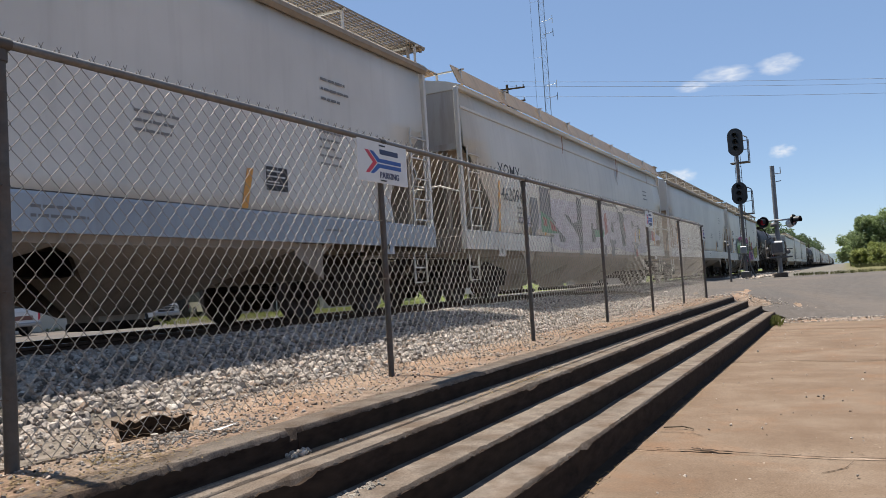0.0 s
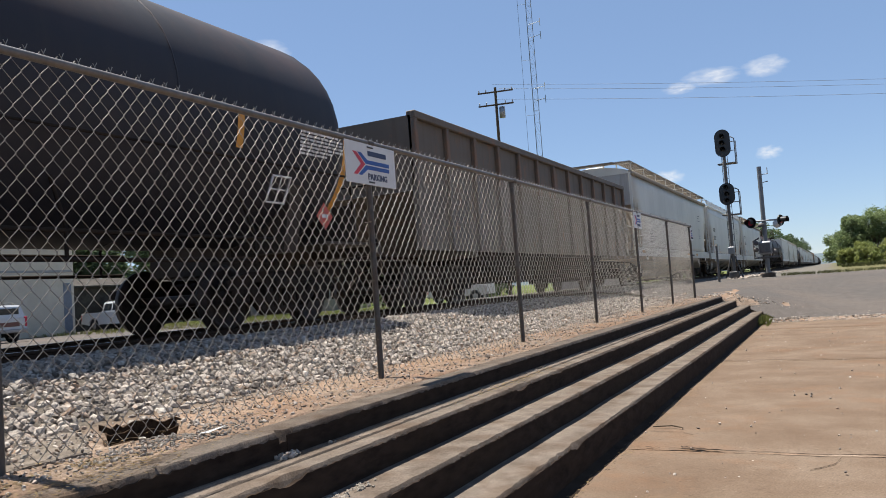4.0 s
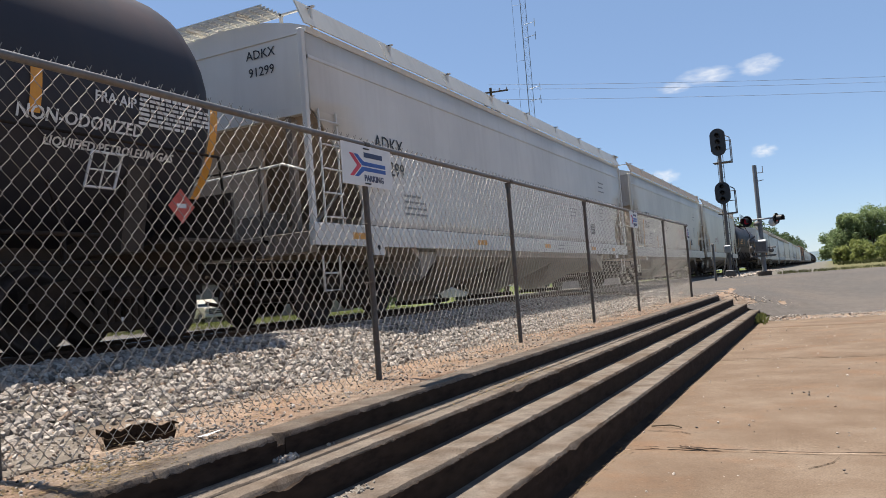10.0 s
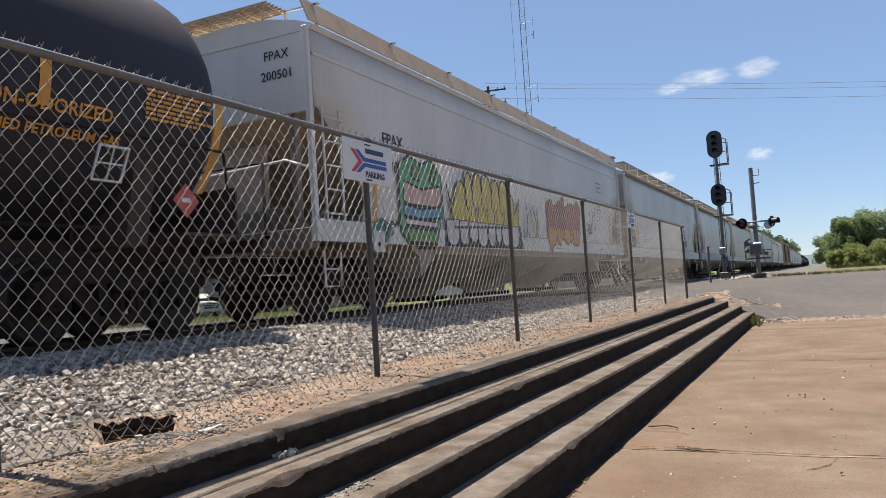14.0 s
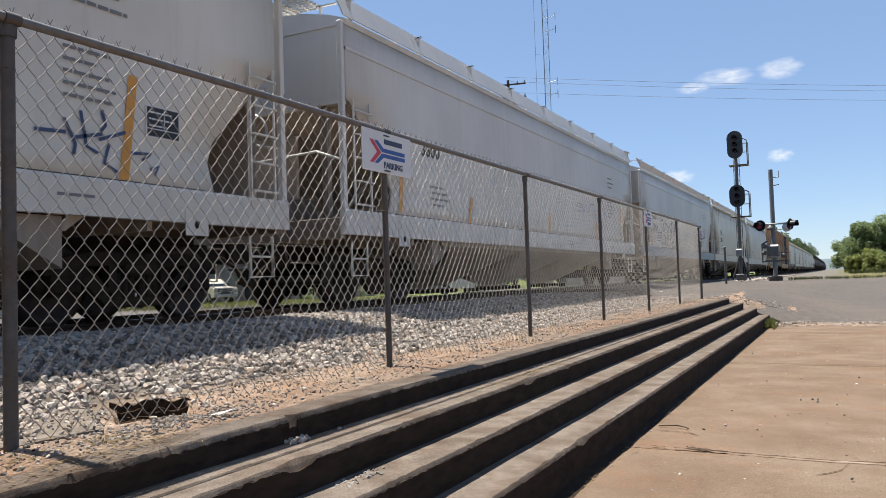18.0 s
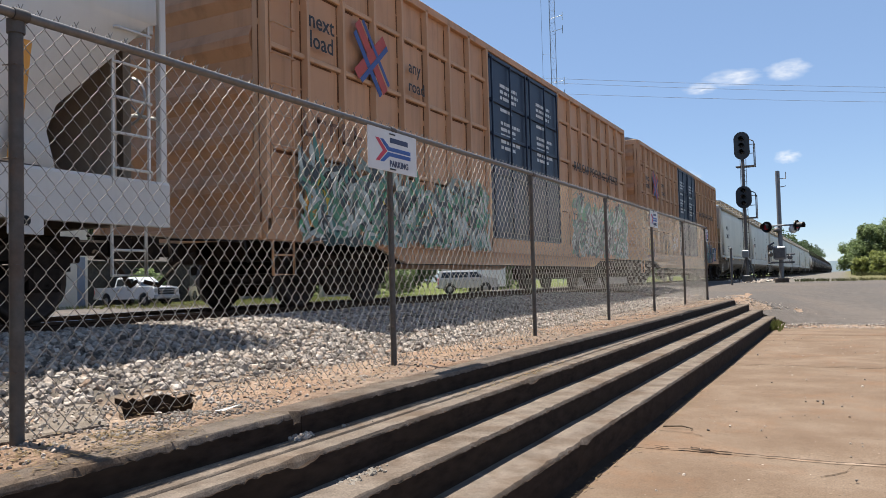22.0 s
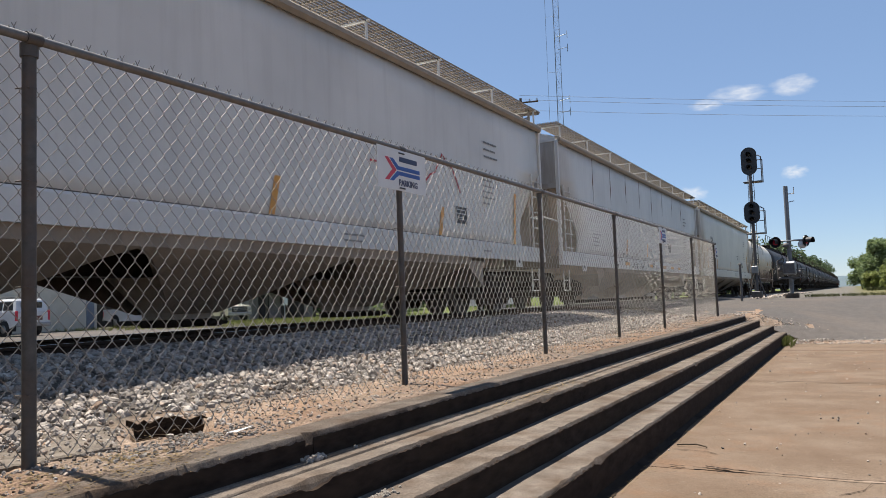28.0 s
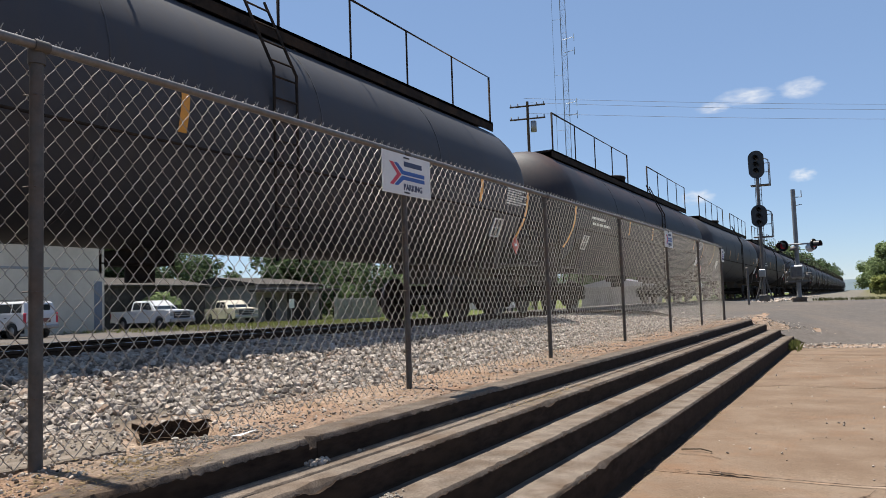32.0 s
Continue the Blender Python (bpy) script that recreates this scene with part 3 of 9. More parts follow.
# ballast stones
def stones(name, count, seed, where, size, label, level=None, look_of="stone_mix"):
    """Crushed stone strewn over a stretch, in one mesh."""
    r = np.random.RandomState(seed)
    g = (1 + 5 ** 0.5) / 2
    base = np.array([(-1, g, 0), (1, g, 0), (-1, -g, 0), (1, -g, 0), (0, -1, g), (0, 1, g), (0, -1, -g), (0, 1, -g), (g, 0, -1), (g, 0, 1), (-g, 0, -1), (-g, 0, 1)]) * 0.55
    quads = [(0, 11, 5), (0, 5, 1), (0, 1, 7), (0, 7, 10), (0, 10, 11), (1, 5, 9), (5, 11, 4), (11, 10, 2), (10, 7, 6), (7, 1, 8), (3, 9, 4), (3, 4, 2), (3, 2, 6), (3, 6, 8), (3, 8, 9), (4, 9, 5), (2, 4, 11), (6, 2, 10), (8, 6, 7), (9, 8, 1)]
    vs, fs = [], []
    for k in range(count):
        x, y = where(r)
        if in_hole(x, y, 0.06) > 0:
            continue
        s = size * (0.5 + 1.15 * r.rand() ** 2.2)
        p = base * (1 + 0.62 * (r.rand(12, 3) - 0.5)) * np.array([1, 0.6 + 0.5 * r.rand(), 0.45 + 0.4 * r.rand()]) * s
        a = Euler(r.rand(3) * (1.0, 1.0, 6.28)).to_matrix()
        p = p @ np.array(a).T + (x, y, (ground_z(x, y) if level is None else level) + 0.25 * s + 0.025 * noise.noise((x * 1.7, y * 1.7, 0)) + 0.012 * noise.noise((x * 6, y * 6, 3)))
        o = len(vs)
        vs += p.tolist()
        fs += [tuple(i + o for i in q) for q in quads]
    b = Build()
    b.v, b.f, b.s = vs, fs, [False] * len(fs)
    return tagged(place(name, b.mesh(name), M[look_of]), label, "gravel", kind="stuff")


def stone_material():
    """Grey crushed stone, each stone its own shade."""
    m, t, p = nodes_of("ballast stones")
    g = t.nodes.new("ShaderNodeNewGeometry")
    c = ramp(t, g.outputs["Random Per Island"], [(0, (0.110, 0.091, 0.077)), (0.35, (0.262, 0.228, 0.196)), (0.75, (0.410, 0.360, 0.310)), (0.88, (0.245, 0.172, 0.124)), (1, (0.53, 0.48, 0.42))])
    f = ramp(t, noise_tex(t, 60, 4, 0.7), [(0.3, (0.6,) * 3), (0.7, (1.25,) * 3)])
    t.links.new(mix(t, 1.0, c, f, "MULTIPLY"), p.inputs["Base Color"])
    p.inputs["Roughness"].default_value = 0.9
    p.inputs["Specular IOR Level"].default_value = 0.15
    bump(t, p, noise_tex(t, 60, 3, 0.6), 0.4, 0.004)
    return m


M["stone_mix"] = stone_material()
M["crack"] = rough_surface("dirt-filled crack", (0.03, 0.022, 0.016), (0.08, 0.055, 0.04), 30, None, 1, 1.0, 0.3, 0.004)


def near_bank(r):
    y = -2.5 + 24 * r.rand() ** 1.5
    return -0.44 - 0.22 * smooth(3.6, 1.9, y) - 3.35 * r.rand() ** 0.9 + 0.16 * noise.noise((y * 1.3, 1, 0)), y


def loose(r):
    y = -1.5 + 20 * r.rand() ** 1.3
    return -0.55 + 0.95 * r.rand() ** 1.9, y


def far_bank(r):
    y = 20 + 60 * r.rand()
    return TRACK + (1.2 + 3.0 * r.rand()) + bend(y), y if y < 20.5 or y > 37 else 37 + (y - 20)


stones("ballast", 46000, 1, near_bank, 0.0250, "coarse grey crushed stone ballast beside the track")
stones("ballast", 9000, 61, lambda r: (-0.66 - 3.3 * r.rand() ** 0.9, -9 + 6.7 * r.rand()), 0.0250, "coarse grey crushed stone ballast beside the track")
stones("loose_gravel", 11000, 2, loose, 0.0085, "loose small stones strewn over dirt")
stones("loose_gravel", 4200, 7, lambda r: (-0.6 + 10 * r.rand(), 18.3 + 2.1 * r.rand() ** 1.6), 0.017, "loose gravel along the pavement's end")
stones("loose_gravel", 900, 41, lambda r: (1.45 + 0.45 * r.randn(), 19.0 + 0.55 * r.randn()), 0.020, "loose gravel and dirt where the steps run out", LOW + 0.05)
stones("litter", 1300, 21, lambda r: (-0.5 + 0.98 * r.rand(), -1.5 + 19 * r.rand() ** 1.4), 0.0065, "dark bits of bark and leaf litter on dirt", None, "crack")
stones("grit", 420, 8, lambda r: (1.6 + 4.2 * r.rand(), -1 + 17 * r.rand()), 0.010, "scattered grit on the pavement", LOW + 0.003)
stones("ballast", 2500, 3, far_bank, 0.07, "coarse grey crushed stone ballast beside the track")


# ---- chain link fence ----
M["rail_pipe"] = rough_surface("weathered galvanised pipe", (0.14, 0.135, 0.13), (0.24, 0.23, 0.22), 20, (0.20, 0.15, 0.11), 2.5, 0.55, 0.1, 0.002, 0.5)
BAY, TOP = 3.05, 1.83
fence = thing("chain_link_fence", "tall galvanised chain-link fence with weathered steel posts", "fence")
fence.location = (0, 0, 0)
POSTS = [-2 * BAY, -BAY] + [i * BAY for i in range(7)]


def post_mesh(r):
    b = Build().rod((0, 0, -0.3), (0, 0, TOP - 0.035), r, 12)
    b.rod((0, 0, TOP - 0.09), (0, 0, TOP - 0.03), r + 0.008, 10)
    b.rod((0.028, -0.035, TOP - 0.015), (0.028, 0.035, TOP - 0.015), 0.027, 10)
    return b


for i, y in enumerate(POSTS):
    r = 0.029 if i in (2, 8) else 0.023
    p = place("post", once(("post", r), lambda: post_mesh(r)), M["post"], fence, at=pose(0.0, y, 0))
    for z in (0.3, 0.75, 1.2, 1.6):
        place("tie_band", once(("tie_band", r), lambda: Build().lathe([(0, r + 0.003), (0.006, r + 0.003)], 10, axis=2).rod((r + 0.002, -0.02, 0.003), (-r - 0.012, -0.035, 0.003), 0.003, 4)), M["post"], p, at=pose(0, 0, z))
for a, b in zip(POSTS, POSTS[1:]):
    place("top_rail", once("top_rail", lambda: Build().rod((0, 0, 0), (0, BAY, 0), 0.021, 10)), M["rail_pipe"], fence, at=pose(0.028, a, TOP - 0.015))


def fabric_mesh(length, pitch=0.0925, r=0.0022):
    """Woven diamonds of zigzag wire, hooked round one another, with the cut ends twisted above the top rail."""
    rows = 34
    zs = (TOP + 0.03) / rows
    n = int(round(length / pitch))
    pitch = length / n
    half = pitch / 2
    vs, fs = [], []

    def wire(p, q, hook=0.0):
        """One straight run of wire between two crossings; hook steepens it near both ends."""
        p, q = (e + Vector((0, 0.005 * noise.noise((e.y * 2.1, e.z * 2.3, 1.0)) + 0.0022 * noise.noise((e.y * 30, e.z * 30, 4.0)), 0.003 * noise.noise((e.y * 3, e.z * 3, 8.0)))) for e in (p, q))
        pts = [p, q] if not hook else [p, p.lerp(q, 0.2) + Vector((0, -hook if q.y > p.y else hook, 0)), p.lerp(q, 0.8) + Vector((0, hook if q.y > p.y else -hook, 0)), q]
        d = (q - p).normalized()
        u = d.cross(Vector((1, 0, 0))).normalized() * r
        w = Vector((1, 0, 0)) * r
        o = len(vs)
        for e in pts:
            vs.extend([tuple(e + u * math.cos(k * 1.0472) + w * math.sin(k * 1.0472)) for k in range(6)])
        for j in range(len(pts) - 1):
            for i in range(6):
                k = (i + 1) % 6
                fs.append((o + j * 6 + i, o + j * 6 + k, o + j * 6 + 6 + k, o + j * 6 + 6 + i))

    for i in range(n):
        for j in range(rows):
            side = j % 2
            y0 = i * pitch + (0 if not side else half)
            y1 = i * pitch + (half if not side else 0)
            z0, z1 = j * zs + 0.01, (j + 1) * zs + 0.01
            dx = 0.004
            wire(Vector((dx if side else -dx, y0 + half / 2, z0)), Vector((-dx if side else dx, y1 + half / 2, z1)), 0.0011)
            y0b, y1b = i * pitch + (half if not side else 0) + half, i * pitch + (0 if not side else half) + half
            wire(Vector((-dx if side else dx, y0b + half / 2, z0)), Vector((dx if side else -dx, y1b + half / 2, z1)), 0.0011)
        wire(Vector((0, i * pitch + half * 0.9, TOP + 0.03)), Vector((0.006, i * pitch + half * 1.15, TOP + 0.062)))
        wire(Vector((0, i * pitch + half * 1.1, TOP + 0.03)), Vector((-0.004, i * pitch + half * 0.8, TOP + 0.058)))
    b = Build()
    b.v, b.f, b.s = vs, fs, [True] * len(fs)
    return b


for a in POSTS[:-1]:
    place("mesh_panel", once("mesh_panel", lambda: fabric_mesh(BAY)), M["wire"], fence, "woven galvanised wire diamonds", pose(-0.035, a, 0))


# signs on the fence
M["navy"] = plain("navy paint", (0.02, 0.03, 0.09), 0.5)


def parking_sign(y, z, w, h, at_x=0.045, turn=90, rest=False):
    s = thing("parking_sign", "white parking sign with red and blue arrow bars", "sign", "signs on the fence", pose(at_x, y, z))
    place("board", Build().box(-0.003, 0.003, 0, w, 0, h, 0.0015), M["white"], s)
    k = w / 0.72
    top = h * 0.47

    def bar(poly, material, name, label):
        place(name, Build().prism([(a * k, b / 0.31 * h) for a, b in poly], 0, 0.0032, 0.005), material, s, label)
    bar([(0.10, 0.235), (0.15, 0.235), (0.265, 0.15), (0.15, 0.065), (0.10, 0.065), (0.205, 0.15)], M["red"], "arrow_bar", "red arrow chevron")
    bar([(0.165, 0.235), (0.215, 0.235), (0.30, 0.185), (0.62, 0.185), (0.62, 0.155), (0.275, 0.155)], M["blue"], "arrow_bar", "blue arrow bar")
    bar([(0.165, 0.065), (0.215, 0.065), (0.30, 0.115), (0.62, 0.115), (0.62, 0.145), (0.275, 0.145)], M["blue"], "arrow_bar", "blue arrow bar")
    bar([(0.31, 0.22), (0.58, 0.22), (0.58, 0.258), (0.31, 0.258)], M["navy"], "name_bar", "dark bar in place of a name")
    place("writing", letters("PARKING", h * 0.215, 0.0015), M["navy"], s, "black word PARKING", pose(0.0045, 0.44 * k, 0.06 / 0.31 * h))
    for zz in (0.015, h - 0.03):
        place("bolt", Build().box(0.003, 0.008, w * 0.42, w * 0.54, zz, zz + 0.012, 0.002), M["black"], s)
    return s


parking_sign(2.675, 1.485, 0.72, 0.315)
parking_sign(11.9, 1.52, 0.62, 0.30)
parking_sign(18.1, 1.45, 0.36, 0.32)


# ---- small things on the ground ----


def crack_mesh(pts, w, seed):
    """A ragged dark line a little proud of the slab's joint."""
    r = random.Random(seed)
    b, rings = Build(), []
    for k in range(len(pts) - 1):
        (xa, ya), (xb, yb) = pts[k], pts[k + 1]
        for q in range(8):
            u = q / 8
            x, y = xa + (xb - xa) * u, ya + (yb - ya) * u + r.uniform(-0.012, 0.012)
            h = w * r.uniform(0.3, 1.0)
            rings.append([(x, y - h, 0.0), (x, y + h, 0.0)])
    return b.loft(rings, False, False)


for pts, w, sd in (([(1.9, 4.10), (2.4, 4.06), (3.0, 4.02), (3.6, 4.07), (4.6, 4.05)], 0.015, 1), ([(1.98, 4.16), (2.15, 4.10), (2.35, 4.07)], 0.026, 2), ([(1.72, 4.13), (1.85, 4.10)], 0.013, 3), ([(1.62, 4.75), (1.9, 4.72), (2.02, 4.60)], 0.008, 4), ([(1.85, 2.35), (2.0, 2.25), (2.2, 2.24)], 0.015, 5), ([(1.6, 10.13), (2.6, 10.11), (5.0, 10.13)], 0.017, 6), ([(2.9, 3.55), (3.05, 3.75), (3.1, 4.0)], 0.012, 7)):
    place("crack", crack_mesh(pts, w, sd).mesh("crack"), M["crack"], pavement, "dark ragged crack", pose(0, 0, LOW + 0.007))
tagged(place("paper_scrap", Build().add([(0, 0, 0.01), (0.02, 0.11, 0.012), (0.07, 0.12, 0.03), (0.05, 0.02, 0.012)], [(0, 1, 2, 3)]).mesh("paper_scrap"), M["white"], at=pose(0.30, 0.83, 0.015)), "scrap of white paper lying on dirt", "litter")
stick = Build().pipe([(0, 0, 0.012), (0.16, 0.02, 0.02), (0.24, -0.02, 0.014), (0.26, -0.05, 0.012)], 0.006, 5)
tagged(place("twig", stick, M["bark"], at=pose(1.62, 4.9, LOW + 0.004)), "short dry twig on the pavement", "twig")
M["rot"] = rough_surface("rotten blackened timber", (0.022, 0.014, 0.009), (0.075, 0.05, 0.032), 14, (0.10, 0.062, 0.038), 5, 0.97, 0.6, 0.01, 0, (1, 5, 5))
hole_fill = thing("rotten_timber", "blackened rotten timber in a washed-out hole under the fence", "timber")
rr = random.Random(9)
for k in range(46):
    u, v = rr.uniform(0.25, 0.98), rr.uniform(-0.8, 0.8)
    x, y = 0.03 - 0.772 * u * 0.62 + 0.636 * v * 0.19, 0.75 + 0.636 * u * 0.62 + 0.772 * v * 0.19
    a, l, z = rr.gauss(0.9, 0.35), rr.uniform(0.05, 0.18), -0.19 + 0.15 * u * rr.random()
    place("splinter", Build().pipe([(x - l / 2 * math.cos(a), y - l / 2 * math.sin(a), z), (x + l / 2 * math.cos(a), y + l / 2 * math.sin(a), z + rr.uniform(-0.02, 0.03))], rr.uniform(0.006, 0.016), 5), M["rot"], hole_fill)
for k, (d, top) in enumerate(((0.0, 0.015), (0.03, -0.03), (0.055, -0.075))):
    pts = []
    for q in range(15):
        v = -0.22 + 0.44 * q / 14
        pts.append((0.03 - 0.772 * (0.60 - d) + 0.636 * v, 0.75 + 0.636 * (0.60 - d) + 0.772 * v, top + rr.uniform(-0.018, 0.018)))
    place("board", Build().loft([[(x, y, -0.24), (x, y, z), (x - 0.02, y + 0.017, z), (x - 0.02, y + 0.017, -0.24)] for x, y, z in pts], True, False, True), M["rot"], hole_fill, "split rotten board")
for sgn in (-1, 1):
    pts = [(0.03 - 0.772 * u + 0.636 * 0.2 * sgn, 0.75 + 0.636 * u + 0.772 * 0.2 * sgn, -0.02 + rr.uniform(-0.02, 0.01)) for u in (0.12, 0.2, 0.28, 0.36, 0.44, 0.52, 0.6)]
    place("board", Build().loft([[(x, y, -0.24), (x, y, z), (x + 0.012, y + 0.015, z), (x + 0.012, y + 0.015, -0.24)] for x, y, z in pts], True, False, True), M["rot"], hole_fill, "split rotten board")


def rim(r):
    """Round the edge of the washed-out hole."""
    k = 6.28 * r.rand()
    u, v = 0.34 + (0.36 + 0.06 * r.rand()) * math.cos(k), (0.19 + 0.05 * r.rand()) * math.sin(k) * 1.15
    return 0.03 - 0.772 * u + 0.636 * v, 0.75 + 0.636 * u + 0.772 * v


def strewn(name, count, seed, where, size, label, look_of, level=None):
    """Small dry flakes lying about, slightly curled."""
    r = np.random.RandomState(seed)
    vs, fs = [], []
    for k in range(count):
        x, y = where(r)
        z = (ground_z(x, y) if level is None else level) + 0.006 + 0.006 * r.rand()
        a, l, w = 6.28 * r.rand(), size * (0.5 + r.rand()), size * (0.15 + 0.35 * r.rand())
        dx, dy = math.cos(a), math.sin(a)
        o = len(vs)
        vs += [(x - dx * l, y - dy * l, z), (x + dy * w, y - dx * w, z + 0.5 * w), (x + dx * l, y + dy * l, z + 0.4 * l * r.rand()), (x - dy * w, y + dx * w, z + 0.3 * w)]
        fs += [(o, o + 1, o + 2), (o, o + 2, o + 3)]
    b = Build()
    b.v, b.f, b.s = vs, fs, [False] * len(fs)
    return tagged(place(name, b.mesh(name), M[look_of]), label, "litter", kind="stuff")


M["dry_leaf"] = rough_surface("dry brown leaves", (0.15, 0.100, 0.052), (0.29, 0.205, 0.108), 30, (0.34, 0.265, 0.14), 8, 0.9, 0)
M["crumb"] = rough_surface("broken concrete crumbs", (0.20, 0.17, 0.14), (0.38, 0.34, 0.29), 30, None, 1, 0.95, 0.2, 0.003)
strewn("leaf_litter", 380, 31, lambda r: (0.50 + 0.09 * r.randn(), 0.12 + 0.30 * r.randn()), 0.013, "dry brown leaves and grass along the top step", "dry_leaf", 0.006)
strewn("leaf_litter", 500, 32, lambda r: (0.05 + 0.22 * r.randn(), 5.0 + 2.6 * r.randn()), 0.016, "dry brown leaves on dirt", "dry_leaf")
strewn("leaf_litter", 260, 33, lambda r: (0.83 + 0.035 * r.randn(), 3.7 + 0.55 * r.randn()), 0.014, "dry leaves caught on a step", "dry_leaf", -0.122)
strewn("leaf_litter", 420, 34, lambda r: (1.545 + abs(0.05 * r.randn()), -1.0 + 19 * r.rand()), 0.015, "dry leaves at the foot of the steps", "dry_leaf", LOW + 0.002)
pad = Build()
edge_pts = [(-1.02, -0.9), (-0.98, 0.30), (-0.93, 0.64), (-0.66, 0.88), (-0.53, 0.84), (-0.36, 0.73), (-0.22, 0.62), (-0.02, 0.46), (-0.06, 0.12), (-0.10, -0.30), (-0.22, -0.9)]
ragged = []
for (ax, ay), (bx, by) in zip(edge_pts, edge_pts[1:] + edge_pts[:1]):
    for q in range(12):
        x, y = ax + (bx - ax) * q / 12, ay + (by - ay) * q / 12
        ragged.append((x + 0.035 * noise.noise((x * 9, y * 9, 4)) + 0.02 * noise.noise((x * 31, y * 31, 1)), y + 0.035 * noise.noise((x * 9, y * 9, 8)) + 0.02 * noise.noise((x * 31, y * 31, 5))))
pad.loft([[(x, y, z + 0.012 * noise.noise((x * 4, y * 4, 2))) for x, y in ragged] for z in (-0.15, 0.002)], True, False, True)
pad.loft([[(-0.5 + (x + 0.5) * k, y * k, 0.002 + h + 0.012 * noise.noise((x * 4, y * 4, 2)) * k) for x, y in ragged] for k, h in ((1.0, 0.0), (0.965, 0.007))], True, False, True)
M["pad"] = rough_surface("buried broken concrete", (0.165, 0.138, 0.112), (0.26, 0.218, 0.18), 11, (0.085, 0.066, 0.048), 3.5, 0.95, 0.6, 0.01, speck=0.4)
tagged(place("concrete_pad", pad.mesh("concrete_pad", True), M["pad"]), "broken slab of old concrete half buried in dirt by the fence", "concrete slab")
stones("rubble", 700, 51, lambda r: (-0.55 + 0.25 * r.randn(), 0.0 + 0.45 * r.randn()), 0.011, "small stones strewn on a broken slab", 0.018)
stones("rubble", 750, 52, lambda r: (0.22 + 0.09 * r.randn(), 0.75 + 0.30 * r.randn()), 0.0075, "pale crushed stone beside a washed-out hole", None, "crumb")
strewn("leaf_litter", 650, 53, lambda r: (0.27 + 0.06 * r.randn(), 0.16 + 0.24 * r.randn()), 0.013, "yellow-brown dry grass and leaves on dirt", "dry_leaf")
stones("rubble", 90, 35, rim, 0.017, "stones round the edge of a washed-out hole")
stones("rubble", 70, 36, lambda r: (1.0 + 0.035 * r.randn(), 0.93 + 0.05 * r.randn()), 0.011, "crumbs of broken concrete on a step", -0.285, "crumb")
stones("rubble", 130, 37, lambda r: (1.27 + 0.05 * r.randn(), 1.10 + 0.06 * r.randn()), 0.010, "crumbs of broken concrete on a step", -0.458, "crumb")
stones("rubble", 60, 38, lambda r: (1.02 + 0.03 * r.randn(), 1.12 + 0.05 * r.randn()), 0.009, "crumbs of broken concrete on a step", -0.288, "crumb")
stones("rubble", 90, 39, lambda r: (0.72 + 0.03 * r.randn(), 3.3 + 1.0 * r.randn()), 0.008, "crumbs of broken concrete on a step", -0.127, "crumb")
stones("rubble", 160, 12, lambda r: (0.64 + 0.07 * r.rand() ** 2, 0.97 + 0.12 * r.rand()), 0.014, "broken concrete rubble below a gap in the step", -0.115)


def tufts(name, count, seed, where, h, label, material="grass"):
    r = random.Random(seed)
    vs, fs = [], []
    for k in range(count):
        x, y = where(r)
        z = ground_z(x, y)
        for q in range(5):
            a, l = r.uniform(0, 6.28), h * r.uniform(0.4, 1.2)
            lean = r.uniform(0.1, 0.6) * l
            w = 0.012 * h / 0.25 * r.uniform(0.5, 1)
            dx, dy = math.cos(a), math.sin(a)
            o = len(vs)
            vs += [(x - dy * w, y + dx * w, z), (x + dy * w, y - dx * w, z), (x + dx * lean * 0.4 + dy * w * 0.6, y + dy * lean * 0.4 - dx * w * 0.6, z + l * 0.6), (x + dx * lean, y + dy * lean, z + l)]
            fs += [(o, o + 1, o + 2), (o, o + 2, o + 3)]
    b = Build()
    b.v, b.f, b.s = vs, fs, [False] * len(fs)
    return tagged(place(name, b.mesh(name), M[material]), label, "grass", kind="stuff")


tufts("weeds", 70, 3, lambda r: (1.52 + abs(r.gauss(0, 0.10)), 17.9 + r.gauss(0, 0.35)), 0.22, "dry green weeds at the end of the steps")
M["turf"] = rough_surface("low weeds", (0.060, 0.075, 0.025), (0.145, 0.142, 0.060), 2, None, 1, 0.9, 0)
def verge(r):
    """Uneven clumps along the far edge of the road."""
    x = 1.0 + 11 * r.random() ** 1.3
    k = noise.noise((x * 0.9, 7, 0))
    return x + 0.2 * r.gauss(0, 1), 41.0 + 1.3 * k + (0.4 + 1.1 * max(0.0, k + 0.3)) * r.gauss(0, 1)


tufts("weeds", 650, 4, verge, 0.16, "weeds along the road's edge", "turf")
tufts("weeds", 1500, 6, lambda r: (r.uniform(4, 26), 82 + r.gauss(0, 5)), 0.36, "tall dry grass before the trees", "turf")
tufts("weeds", 2500, 5, lambda r: (r.uniform(-42, -24), r.uniform(29, 50)), 0.22, "short green grass across the track")


# ---- railcars: y runs back along the car from its leading end, z from the rail top ----
M["slope"] = car_paint("dusty slope sheet", (0.50, 0.405, 0.31), (0.12, 0.085, 0.06), 0.6, 0.75)
M["bay_tan"] = car_paint("dusty tan outlet bay", (0.60, 0.49, 0.375), (0.10, 0.075, 0.055), 0.5, 0.85)
M["bay"] = car_paint("grimy outlet bay", (0.37, 0.305, 0.24), (0.10, 0.075, 0.055), 0.5, 0.85)
M["end_grime"] = car_paint("grimy grey end paint", (0.50, 0.47, 0.43), (0.20, 0.15, 0.11), 0.7, 0.6)
M["dusty"] = car_paint("dusty brown steel", (0.075, 0.061, 0.050), (0.04, 0.032, 0.025), 0.7, 0.85)
